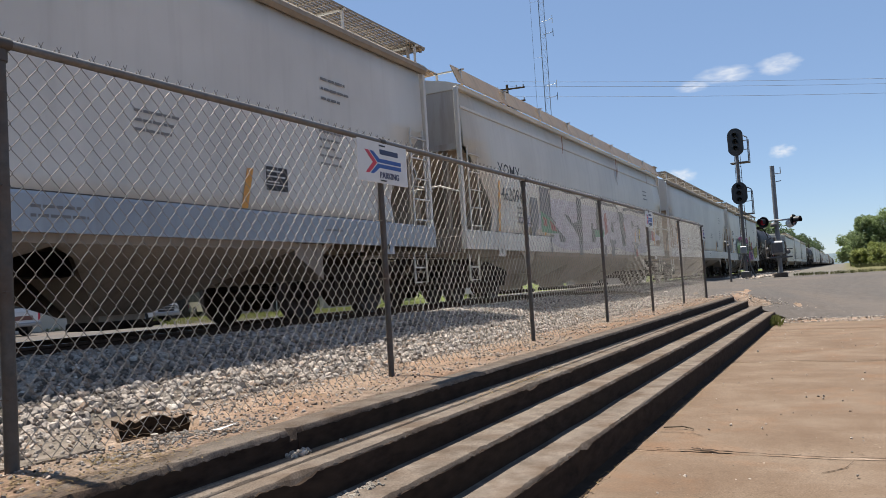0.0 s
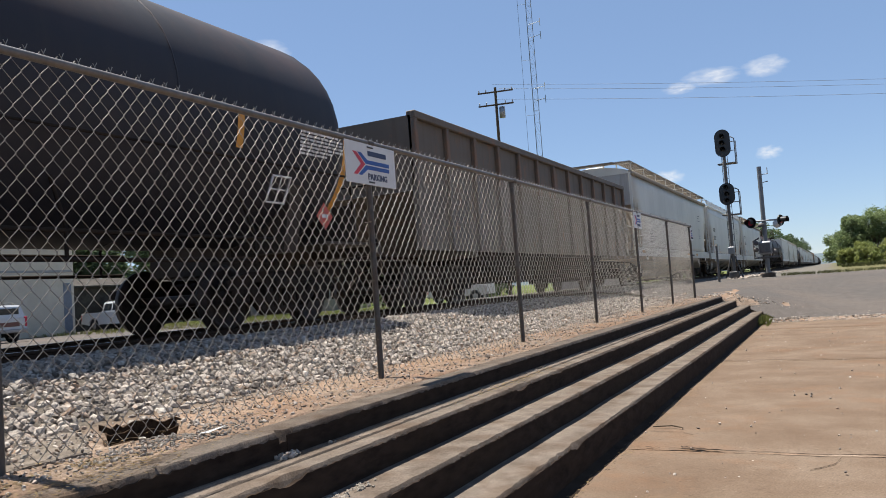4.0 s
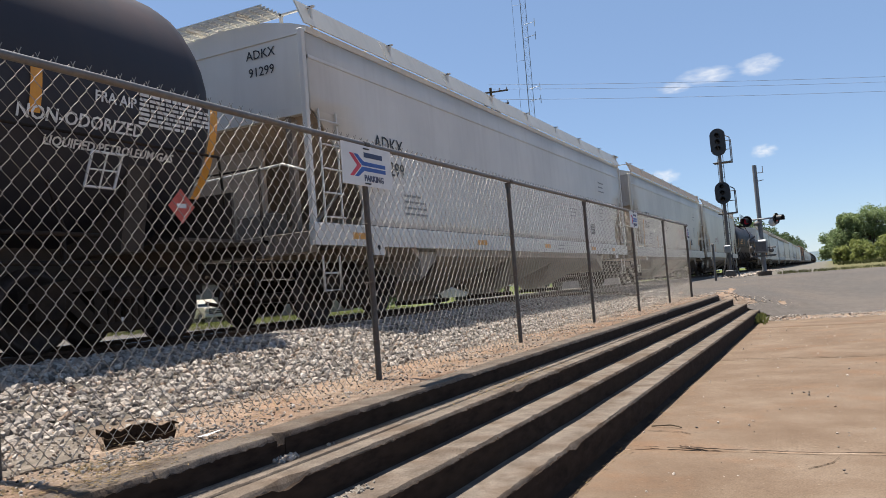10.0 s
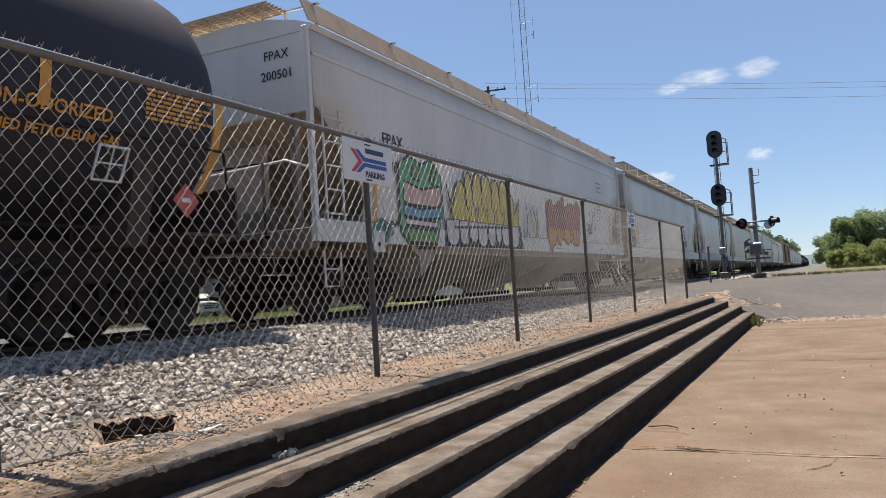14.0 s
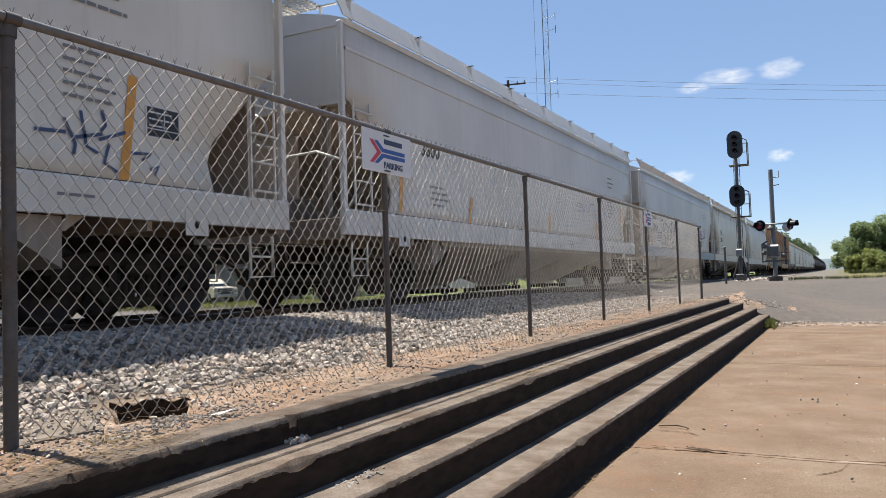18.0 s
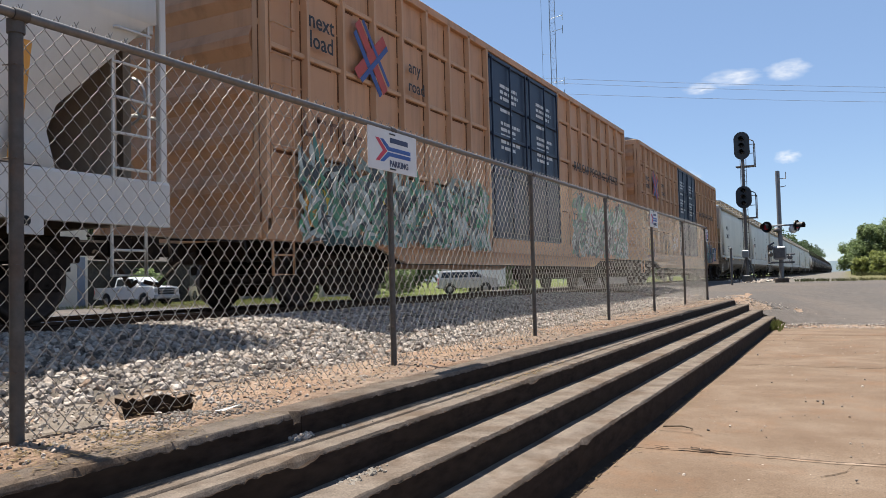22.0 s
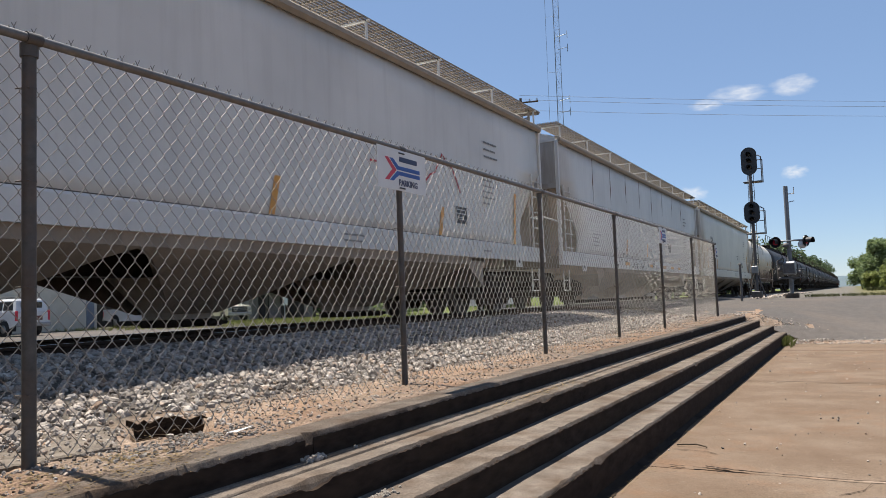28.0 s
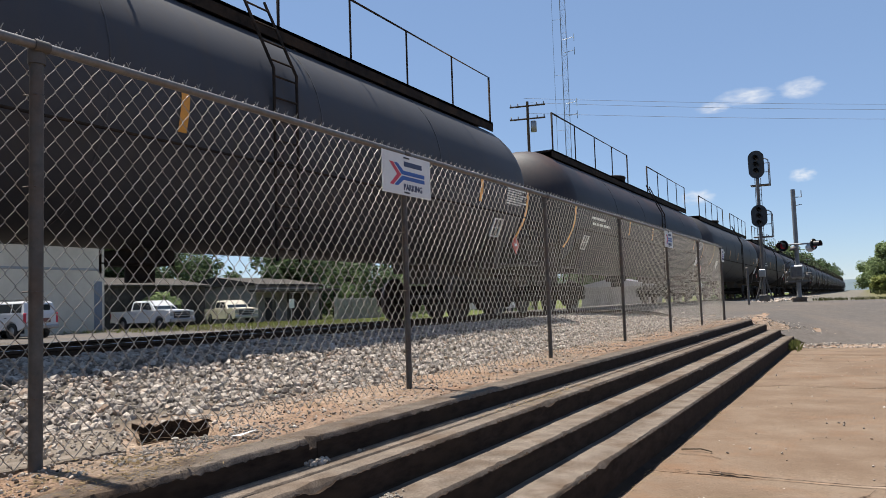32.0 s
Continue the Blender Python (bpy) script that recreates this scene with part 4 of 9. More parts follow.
M["end_gear"] = car_paint("grimy tan end gear", (0.24, 0.195, 0.15), (0.05, 0.038, 0.03), 0.7, 0.8)
M["seam_line"] = rough_surface("dark seam line", (0.06, 0.052, 0.046), (0.15, 0.13, 0.115), 5, None, 1, 0.9, 0.1, 0.002)
M["hole"] = plain("dark opening", (0.01, 0.01, 0.01), 0.9)
M["grate"] = plain("walkway grating", (0.36, 0.30, 0.23), 0.7, 0.1)
M["mark"] = plain("black stencil paint", (0.02, 0.02, 0.022), 0.6)
M["fadedmark"] = plain("faded stencil paint", (0.21, 0.21, 0.21), 0.7)
M["markwhite"] = plain("white stencil paint", (0.75, 0.75, 0.73), 0.6)
M["brownmark"] = plain("faded brown paint", (0.20, 0.10, 0.06), 0.7)
M["redmark"] = plain("faded red paint", (0.55, 0.10, 0.07), 0.6)


def wheelset_mesh():
    b = Build().rod((-0.72, 0, 0), (0.72, 0, 0), 0.085, 10)
    for s in (-1, 1):
        b.lathe([(s * 0.69, 0.10), (s * 0.69, 0.16), (s * 0.715, 0.36), (s * 0.69, 0.455), (s * 0.72, 0.455), (s * 0.735, 0.425), (s * 0.815, 0.415), (s * 0.815, 0.36), (s * 0.775, 0.33), (s * 0.765, 0.15), (s * 0.79, 0.11), (s * 1.0, 0.09), (s * 1.0, 0.001)], 28, axis=0)
        b.rod((s * 1.0, 0, 0), (s * 1.06, 0, 0), 0.085, 12)
        for i in range(3):
            k = i * 2.094
            b.rod((s * 1.06, 0.05 * math.cos(k), 0.05 * math.sin(k)), (s * 1.08, 0.05 * math.cos(k), 0.05 * math.sin(k)), 0.016, 6)
    return b


def side_frame_mesh():
    """A cast truck side: an arched bow over two journal boxes with windows either side of the spring nest."""
    b = Build()
    for s in (-1, 1):
        b.prism([(s * 0.0, 0.60), (s * 0.62, 0.60), (s * 1.10, 0.50), (s * 1.16, 0.50), (s * 1.16, 0.62), (s * 1.04, 0.66), (s * 0.62, 0.74), (0, 0.74)], 0, 0.93, 1.07)
        b.prism([(s * 0.30, 0.16), (s * 0.42, 0.16), (s * 0.80, 0.50), (s * 0.72, 0.60), (s * 0.60, 0.56), (s * 0.34, 0.28)], 0, 0.94, 1.06)
        b.box(0.92, 1.08, s * 0.73, s * 1.07, 0.30, 0.56, 0.03)
        b.box(0.94, 1.06, s * 0.30, s * 0.40, 0.2, 0.62)
        for k in (0, 1, 2):
            b.rod((1.0, s * (0.07 + 0.09 * k), 0.26), (1.0, s * (0.07 + 0.09 * k), 0.52), 0.042, 8)
    b.box(0.93, 1.07, -0.42, 0.42, 0.15, 0.26, 0.02)
    b.box(0.90, 1.12, -0.22, 0.22, 0.50, 0.62, 0.02)
    return b


def truck(parent, y):
    """A two-axle truck under a car, its wheelsets turning on it."""
    t = place("truck", once("bolster", lambda: Build().box(-1.0, 1.0, -0.2, 0.2, 0.44, 0.68, 0.03).rod((0, 0, 0.66), (0, 0, 0.8), 0.25, 14)), M["under"], parent, "", pose(0, y, 0))
    frame_mesh = once("side_frame", side_frame_mesh)
    place("side_frame", frame_mesh, M["under"], t)
    place("side_frame", frame_mesh, M["under"], t, at=pose(0, 0, 0, 0, 0, 180))
    for k, dy in enumerate((-0.89, 0.89)):
        w = place("wheelset", once("wheelset", wheelset_mesh), M["wheel"], t, at=pose(0, dy, 0.415))
        WHEELS[k].append(w)
    for dy in (-0.41, 0.41):
        place("brake_beam", once("brake_beam", lambda: Build().box(-0.75, 0.75, -0.035, 0.035, 0.3, 0.38, 0.01)), M["under"], t, at=pose(0, dy, 0))
    return t


WHEELS = ([], [])


def coupler(parent, y, s):
    """Draft gear, coupler and air hose at one end; s is -1 at the leading end."""
    b = Build().box(-0.2, 0.2, 0, -s * 0.5, 0.62, 0.92, 0.02).box(-0.09, 0.09, s * 0.05, s * 0.5, 0.72, 0.90, 0.03)
    b.prism([(-0.16, s * 0.45), (0.16, s * 0.45), (0.18, s * 0.72), (0.05, s * 0.78), (0.03, s * 0.6), (-0.12, s * 0.62), (-0.17, s * 0.7)], 2, 0.68, 0.96)
    b.pipe([(0.35, s * 0.05, 0.75), (0.36, s * 0.35, 0.6), (0.30, s * 0.6, 0.35), (0.22, s * 0.75, 0.4)], 0.028)
    b.pipe([(0.05, s * 0.2, 0.95), (0.9, s * 0.22, 0.9), (1.35, s * 0.2, 0.86), (1.4, s * 0.2, 0.6)], 0.016)
    return place("coupler", once(("coupler", s), lambda: b), M["under"], parent, "", pose(0, y, 0))


def ladder_mesh(h, w=0.42, n=6, r=0.012):
    b = Build()
    for e in (0, w):
        b.box(-0.012, 0.012, e - 0.013, e + 0.013, 0, h)
    for i in range(n):
        z = h * (i + 0.5) / n
        b.pipe([(0, 0, z), (0.05, 0.01, z), (0.05, w - 0.01, z), (0, w, z)], r, 5)
    return b


def bars_mesh(rows, w, h, gap, seed):
    """Lines of small writing too fine to read, as short bars."""
    r = random.Random(seed)
    b = Build()
    for i in range(rows):
        y, end = 0.0, w * r.uniform(0.6, 1.0)
        while y < end:
            l = r.uniform(1.2, 5) * h
            b.box(0, 0.0025, y, min(y + l, end), -i * gap, -i * gap + h)
            y += l + h * 0.7
    return b


def vertical_bars(n, w, h, seed):
    r = random.Random(seed)
    b = Build()
    for i in range(n):
        x = i * w / n
        b.box(0, 0.0025, x, x + w / n * 0.22, 0, h)
        z = r.choice((0, 0.5, 0.85)) * h
        b.box(0, 0.0025, x, x + w / n * 0.7, z * 0.85, z * 0.85 + h * 0.16)
    return b


HOPPER_TOP, SILL, SILL_TOP, HW = 4.22, 1.05, 1.42, 1.56


def writing(c, key, make, ink, lab, at):
    """A block of lines too fine to read, kept as one part."""
    ob = place("small_writing", once(key, make), ink, c, "", at)
    return tagged(ob, lab, kind="stuff")


def hopper_side(L, bulge):
    """The side sheet: full height between the end cut-outs, slightly bowed where the car is of the rounded kind."""
    b = Build()
    zs = [SILL_TOP - 0.02, 1.75, 2.2, 2.75, 3.3, 3.8, HOPPER_TOP]

    def xo(z):
        k = (z - SILL_TOP) / (HOPPER_TOP - SILL_TOP)
        return HW + bulge * math.sin(math.pi * min(1, max(0, k))) - (0.10 if bulge else 0.02) * max(0, k - 0.75) * 4

    def ends(z):
        if z > 3.05:
            return 0.22
        k = (z - SILL_TOP) / (3.05 - SILL_TOP)
        return 1.36 + 0.5 * k if k < 0.28 else 1.50 - (1.50 - 0.30) * (k - 0.28) / 0.72

    zz = sorted(zs + [1.6, 2.0, 2.4, 2.6, 2.88, 2.97, 3.04, 3.06])
    outer = [[(xo(z), ends(z), z) for z in zz], [(xo(z), L - ends(z), z) for z in zz]]
    inner = [[(xo(z) - 0.05, ends(z), z) for z in zz], [(xo(z) - 0.05, L - ends(z), z) for z in zz]]
    ny = 14
    vs, fs, n = [], [], len(zz)
    for layer in (0, 1):
        for j in range(ny + 1):
            u = j / ny
            for a, c in zip((outer, inner)[layer][0], (outer, inner)[layer][1]):
                vs.append(tuple(a[k] + (c[k] - a[k]) * u for k in range(3)))
    o = (ny + 1) * n
    for j in range(ny):
        for i in range(n - 1):
            q = (j * n + i, (j + 1) * n + i, (j + 1) * n + i + 1, j * n + i + 1)
            fs += [q, tuple(k + o for k in q[::-1])]
        for i in (0, n - 1):
            q = (j * n + i, (j + 1) * n + i, (j + 1) * n + i + o, j * n + i + o)
            fs.append(q)
    for j in (0, ny):
        for i in range(n - 1):
            fs.append((j * n + i, j * n + i + 1, j * n + i + 1 + o, j * n + i + o))
    b.add(vs, fs, True)
    return b


def hopper_roof(L):
    prof = [(-1.56, 4.18), (-1.58, 4.26), (-1.3, 4.36), (-0.8, 4.47), (0, 4.52), (0.8, 4.47), (1.3, 4.36), (1.58, 4.26), (1.56, 4.18)]
    return Build().loft([[(x, y, z) for x, z in prof] for y in (0.2, L - 0.2)], True, False, True)


def walkway_mesh(L):
    """An open grating walk along the roof's edge, on brackets."""
    b = Build()
    for i in range(9):
        x = 1.02 + i * 0.07
        b.box(x, x + 0.012, 0.0, L, 4.60, 4.635)
    k = 0.15
    while k < L:
        b.box(1.02, 1.6, k, k + 0.02, 4.605, 4.63)
        k += 0.22
    return b


def bracket_mesh():
    return Build().box(0.95, 1.62, 0, 0.04, 4.575, 4.60).box(1.0, 1.04, 0, 0.04, 4.38, 4.6).box(1.54, 1.57, 0, 0.04, 4.2, 4.6)


def end_walk_mesh():
    """A short grating across the roof at a car's end."""
    b = Build()
    for i in range(7):
        y = -0.05 + i * 0.085
        b.box(-1.55, 1.0, y, y + 0.012, 4.60, 4.635)
    for i in range(14):
        b.box(-1.55 + i * 0.19, -1.53 + i * 0.19, -0.05, 0.48, 4.605, 4.63)
    for x in (-1.5, -0.5, 0.5):
        b.box(x, x + 0.04, -0.04, 0.46, 4.575, 4.6).box(x, x + 0.04, 0.42, 0.46, 4.3, 4.6)
    return b


def panel_mesh(w):
    """One solid hatch-side plate of the row along the roof edge of the older cars."""
    return Build().prism([(1.60, 4.27), (1.625, 4.27), (1.47, 4.64), (1.445, 4.64)], 1, 0, w)


def hopper(L, paint, label, roofed="grate", bulge=0.0, sill_paint=None, walk_paint=None, bays=3, texts=(), stripes="v", seed=0, end_texts=(), sill=SILL, open_end=False, panel_at=(4.5, 1.68), tail=1.86, sill_texts=(), bay_paint=None):
    r = random.Random(seed)
    c = thing("hopper_car", label, "railcar", "freight cars of the train")
    sill_paint, walk_paint = sill_paint or paint, walk_paint or M["grate"]
    turn = pose(0, 0, 0, 0, 0, 180)
    flip = pose(0, L, 0, 0, 0, 180)
    for k, at in enumerate((None, flip)):
        place("side_sheet", once(("side_sheet", L, bulge), lambda: hopper_side(L, bulge)), paint, c, at=at)
        place("side_sill", once(("side_sill", L, sill), lambda: Build().prism([(1.50, sill), (1.60, sill), (1.60, SILL_TOP - 0.03), (1.585, SILL_TOP), (1.50, SILL_TOP)], 1, 0.05, L - 0.05)), sill_paint, c, at=at)
        if roofed == "grate":
            place("roof_walk", once(("walk", L), lambda: walkway_mesh(L)), walk_paint, c, "open grating walk", at)
        else:
            for i in range(8):
                place("roof_plate", once(("roof_plate", L), lambda: panel_mesh((L - 0.2) / 8 - 0.03)), walk_paint, c, "weathered plate along the roof edge", (at or Matrix()) @ pose(0, 0.1 + (L - 0.2) * i / 8, 0))
        for i in range(9):
            place("walk_bracket", once("walk_bracket", bracket_mesh), paint, c, at=(at or Matrix()) @ pose(0, 0.35 + (L - 0.7) * i / 8, 0))
        if roofed == "grate":
            place("top_chord", once(("hopper_chord", L), lambda: Build().prism([(1.52, 4.14), (1.60, 4.12), (1.65, 4.17), (1.65, 4.23), (1.60, 4.28), (1.50, 4.28)], 1, 0.1, L - 0.1)), walk_paint, c, "rounded roof edge rail", at)
        else:
            place("side_seam", once(("side_seam", L), lambda: Build().prism([(1.50, 3.80), (1.564, 3.80), (1.568, 3.815), (1.564, 3.85), (1.50, 3.85)], 1, 0.22, L - 0.22)), paint, c, at=at)
        for e in (0, 1):
            y = (0.06, L - 0.145)[e]
            place("corner_post", once("corner_post", lambda: Build().box(1.50, 1.585, 0, 0.085, SILL_TOP - 0.02, 4.2, 0.01)), paint, c, at=(at or Matrix()) @ pose(0, y, 0))
            place("ladder", once("car_ladder", lambda: ladder_mesh(1.75, 0.44, 5)), paint, c, at=(at or Matrix()) @ pose(1.60, (0.32, L - 0.76)[e], SILL_TOP - 0.1))
            place("sill_step", once("sill_step", lambda: Build().pipe([(0, 0, 0.5), (0, 0, 0), (0, 0.42, 0), (0, 0.42, 0.5)], 0.016).pipe([(0, 0, 0.25), (0, 0.42, 0.25)], 0.014)), paint, c, at=(at or Matrix()) @ pose(1.52, (0.3, L - 0.72)[e], 0.45))
    place("roof", once(("roof", L), lambda: hopper_roof(L)), paint, c)
    hatch = once("hatch", lambda: Build().box(-0.35, 0.35, -0.6, 0.6, 4.5, 4.66, 0.04))
    for i in range(6):
        place("roof_hatch", hatch, paint, c, at=pose(0, L * (i + 0.5) / 6, 0))
    for e in (0, 1):
        at = flip if e else Matrix()
        place("end_wall", once("end_wall", lambda: Build().box(-1.50, 1.50, 0.22, 0.28, 3.0, 4.25).box(-1.5, 1.5, 0.16, 0.22, 3.0, 3.12)), M["end_grime"] if paint is not M["white_car"] else paint, c, at=at)
        place("slope_sheet", once("slope_sheet", lambda: Build().prism([(0.26, 3.05), (0.32, 3.05), (3.35, 0.95), (3.25, 0.9)], 0, -1.5, 1.5)), M["slope"], c, "dusty brown slope sheet", at)
        place("end_frame", once("end_frame", lambda: Build().box(-1.5, 1.5, 0.04, 0.2, 1.0, 1.3, 0.01).box(-1.5, 1.5, 0.1, 2.6, 1.18, 1.24).box(-1.2, -1.1, 0.2, 0.3, 1.2, 3.0).box(1.1, 1.2, 0.2, 0.3, 1.2, 3.0).pipe([(1.35, 0.25, 1.3), (1.2, 1.6, 2.2)], 0.03).rod((-0.5, 0.8, 1.24), (-0.5, 1.5, 1.24), 0.16, 10).box(-0.2, 0.5, 0.5, 0.9, 1.25, 1.7, 0.03)), M["end_gear"], c, "grimy end platform with brake gear", at)
        place("web_plate", once("web_plate", lambda: Build().box(-1.48, 1.48, 2.2, 2.26, 0.95, 1.8)), M["slope"], c, "grimy cross plate under the slope sheet", at)
        # Added plate that shuts out bright sky behind the end cut-out.
        place("end_plate", once(("end_plate", open_end), lambda: Build().box(-0.45 if open_end else -1.48, 0.45 if open_end else 0.3, 0.62, 0.68, 1.24, 2.72)), M["slope"], c, "added plate blocking the sky behind the end ladder", at)
        if e:
            place("grab_pipe", once("grab_pipe", lambda: Build().pipe([(1.35, 0.6, 4.62), (1.35, 0.05, 4.6), (1.38, -0.08, 4.45), (1.42, -0.08, 3.5), (1.42, 0.1, 3.45)], 0.03)), paint, c, at=at)
        place("end_walk", once("end_walk", end_walk_mesh), walk_paint, c, "open grating walk across the roof end", at)
        coupler(c, (0.05, L - 0.05)[e], (-1, 1)[e])
        place("cross_pipe", once("cross_pipe", lambda: Build().pipe([(1.5, 0.12, 2.15), (1.1, 0.06, 2.3), (-1.1, 0.06, 2.2), (-1.5, 0.12, 2.1)], 0.022)), paint, c, at=at)
    wheel = place("brake_wheel", once("brake_wheel", lambda: Build().lathe([(-0.012, 0.255), (0.0, 0.275), (0.012, 0.255), (0.0, 0.235), (-0.012, 0.255)], 24)), M["galv"], c, "round steel hand brake wheel", pose(1.05, L - 0.1, 2.35))
    for k in range(4):
        place("spoke", once("brake_spoke", lambda: Build().rod((0, 0, 0), (0.24, 0, 0), 0.012, 5)), M["galv"], wheel, at=pose(0, 0, 0, 0, 90 * k + 45, 0))
    place("centre_sill", once(("centre_sill", L), lambda: Build().box(-0.18, 0.18, 0.3, L - 0.3, 0.72, 1.0)), M["under"], c)
    b0 = 3.9 if L > 18 else 3.5
    b1 = L - b0
    step = (b1 - b0) / bays

    def bay_mesh():
        """Sloping sheets that fall from a high ridge to a narrow outlet."""
        ring = lambda z, hx, hy: [(-hx, -hy, z), (hx, -hy, z), (hx, hy, z), (-hx, hy, z)]
        return Build().loft([ring(1.50, 1.40, step / 2 - 0.03), ring(1.02, 0.95, 0.66), ring(0.27, 0.28, 0.34), ring(0.18, 0.27, 0.33)], True, False, True)

    def bay_side_mesh():
        """The side sheet of a bay: full width under the sill, turning in towards the outlet."""
        rows = ((sill + 0.01, 1.54, step / 2), (0.96, 1.53, step / 2), (0.86, 1.40, step / 2 - 0.30), (0.27, 0.36, 0.40))
        outer = [[(x, -h, z), (x, h, z)] for z, x, h in rows]
        inner = [[(x - 0.04, -h, z - 0.02), (x - 0.04, h, z - 0.02)] for z, x, h in rows]
        rings = [o + i[::-1] for o, i in zip(outer, inner)]
        return Build().loft(rings, True, False, True)

    def gate_mesh():
        return Build().box(-0.34, 0.34, -0.32, 0.32, 0.08, 0.18, 0.02).rod((0.3, 0, 0.13), (0.75, 0, 0.13), 0.045, 8).rod((0.7, -0.16, 0.13), (0.7, 0.16, 0.13), 0.03, 6)

    def end_bay_mesh():
        """The last slope before a truck, falling away towards the car's end."""
        return Build().prism([(b0 - 0.01, 1.04), (b0 - 0.01, 0.90), (b0 - 0.62, 0.55), (b0 - 0.62, 1.04)], 0, -1.5, 1.5)
    for e in (0, 1):
        place("end_bay", once(("end_bay", b0), end_bay_mesh), bay_paint or M["bay"], c, "dusty brown sheet before the truck", flip if e else None)
    for i in range(bays):
        at = pose(0, b0 + step * (i + 0.5), 0)
        bay = place("outlet_bay", once(("bay", round(step, 2)), bay_mesh), bay_paint or M["bay"], c, "dusty brown discharge hopper", at)
        for turned in (0, 180):
            place("bay_side", once(("bay_side", round(step, 2), sill), bay_side_mesh), bay_paint or M["bay"], bay, at=pose(0, 0, 0, 0, 0, turned))
        place("outlet_gate", once("outlet_gate", gate_mesh), M["under"], bay, "dark sliding outlet gate")
    for y in (2.0, L - 2.0):
        truck(c, y)
    # markings
    X = HW + bulge * 0.75 + 0.012

    def mark(mesh, material, y, z, x=X, name="writing", lab=""):
        place(name, mesh, material, c, lab, pose(x, y, z))
    for (txt, size, y, z) in texts:
        mark(once(("txt", txt, size), lambda: letters(txt, size, 0.001)), M["mark"], y, z, lab="black stencilled " + txt)
    for (txt, size, x, z) in end_texts:
        place("writing", once(("txt", txt, size), lambda: letters(txt, size, 0.001)), M["mark"], c, "black stencilled " + txt, pose(x + 0.62, 0.148 if z < 3.13 else 0.205, z + 0.16, 0, 0, -90) @ Matrix.Diagonal((1, 0.75, 0.75, 1)))
    writing(c, ("bars", seed % 5), lambda: bars_mesh(4, 0.85, 0.034, 0.105, seed), M["fadedmark"], "lines of small stencilled writing", pose(X, 2.75, 1.98))
    writing(c, ("bars2", seed % 4), lambda: bars_mesh(3, 0.8, 0.030, 0.10, seed + 9), M["fadedmark"], "lines of small stencilled writing", pose(X, L - 6.5, 2.35))
    writing(c, ("bars3", seed % 3), lambda: bars_mesh(3, 0.7, 0.036, 0.14, seed + 3), M["fadedmark"], "lines of small stencilled writing", pose(X, L - 3.2, 3.38))
    writing(c, ("bars4", seed % 4), lambda: bars_mesh(5, 0.6, 0.032, 0.115, seed + 21), M["fadedmark"], "lines of small stencilled writing", pose(X, L - 3.3, 2.62))
    for y in (1.55, L - 1.85):
        pad = place("jacking_pad", once(("jacking_pad", sill), lambda: Build().box(0, 0.012, 0, 0.34, sill - 0.14, sill + 0.2, 0.004)), sill_paint, c, at=pose(1.601, y, 0))
        place("hole", once(("pad_hole", sill), lambda: Build().lathe([(0.0125, 0.001), (0.0125, 0.045), (0.014, 0.045), (0.014, 0.001)], 14, (0, 0.17, sill - 0.02), 0)), M["hole"], pad)
    place("sill_seam", once(("sill_seam", L), lambda: Build().box(HW - 0.01, HW + 0.003, 1.5, L - 1.5, SILL_TOP, SILL_TOP + 0.016)), M["seam_line"], c, "dark seam above the sill")
    if not sill_texts:
        writing(c, ("sill_lines", seed % 3), lambda: bars_mesh(2, 0.62, 0.028, 0.085, seed + 31), M["fadedmark"], "small stencilled lines on the sill", pose(1.603, L * 0.58, 1.27))
        writing(c, ("sill_lines2", seed % 2), lambda: bars_mesh(1, 0.5, 0.03, 0.09, seed + 33), M["fadedmark"], "small stencilled line on the sill", pose(1.603, L * 0.82, 1.22))
    if stripes == "v":
        for y in (1.62, L * 0.24, L * 0.5, L * 0.73, L - tail):
            place("reflector", once("v_reflector", lambda: Build().prism([(0, 0), (0.11, 0), (0.24, 1), (0.13, 1)], 0, 0, 0.003)), M["yellow"], c, "faded yellow reflective stripe", pose(X, y, 1.44) @ Matrix.Diagonal((1, 1, 1.08 if y < 2 or y > L - 3 else 0.5, 1)))
    else:
        for y in (1.0, L * 0.3, L * 0.52, L * 0.75, L - 2.2) if stripes == "h" else stripes:
            place("reflector", once("h_reflector", lambda: Build().box(0, 0.003, 0, 0.46, 0, 0.10)), M["yellow"], c, "faded yellow reflective stripe", pose(1.604, y, 1.2))
    for (txt, size, y, z) in sill_texts:
        mark(once(("txt", txt, size), lambda: letters(txt, size, 0.001)), M["mark"], y, z, 1.604, lab="black stencilled " + txt)
    if panel_at:
        panel = place("data_panel", once("data_panel", lambda: Build().box(0, 0.003, 0, 0.46, 0, 0.34)), M["markwhite"], c, "black data panel with a white border", pose(X, L - panel_at[0], panel_at[1]))
        for y0, y1, z0, z1 in ((0.015, 0.24, 0.10, 0.325), (0.25, 0.445, 0.10, 0.325), (0.015, 0.445, 0.015, 0.09)):
            place("field", once(("panel_field", y0, z0), lambda: Build().box(0.003, 0.0042, y0, y1, z0, z1)), M["mark"], panel)
        writing(panel, "data_lines", lambda: bars_mesh(3, 0.36, 0.018, 0.07, 5), M["markwhite"], "white figures on the data panel", pose(0.0045, 0.04, 0.26))
    return c


# ---- tank cars ----
TANK_R, TANK_Z = 1.60, 2.70


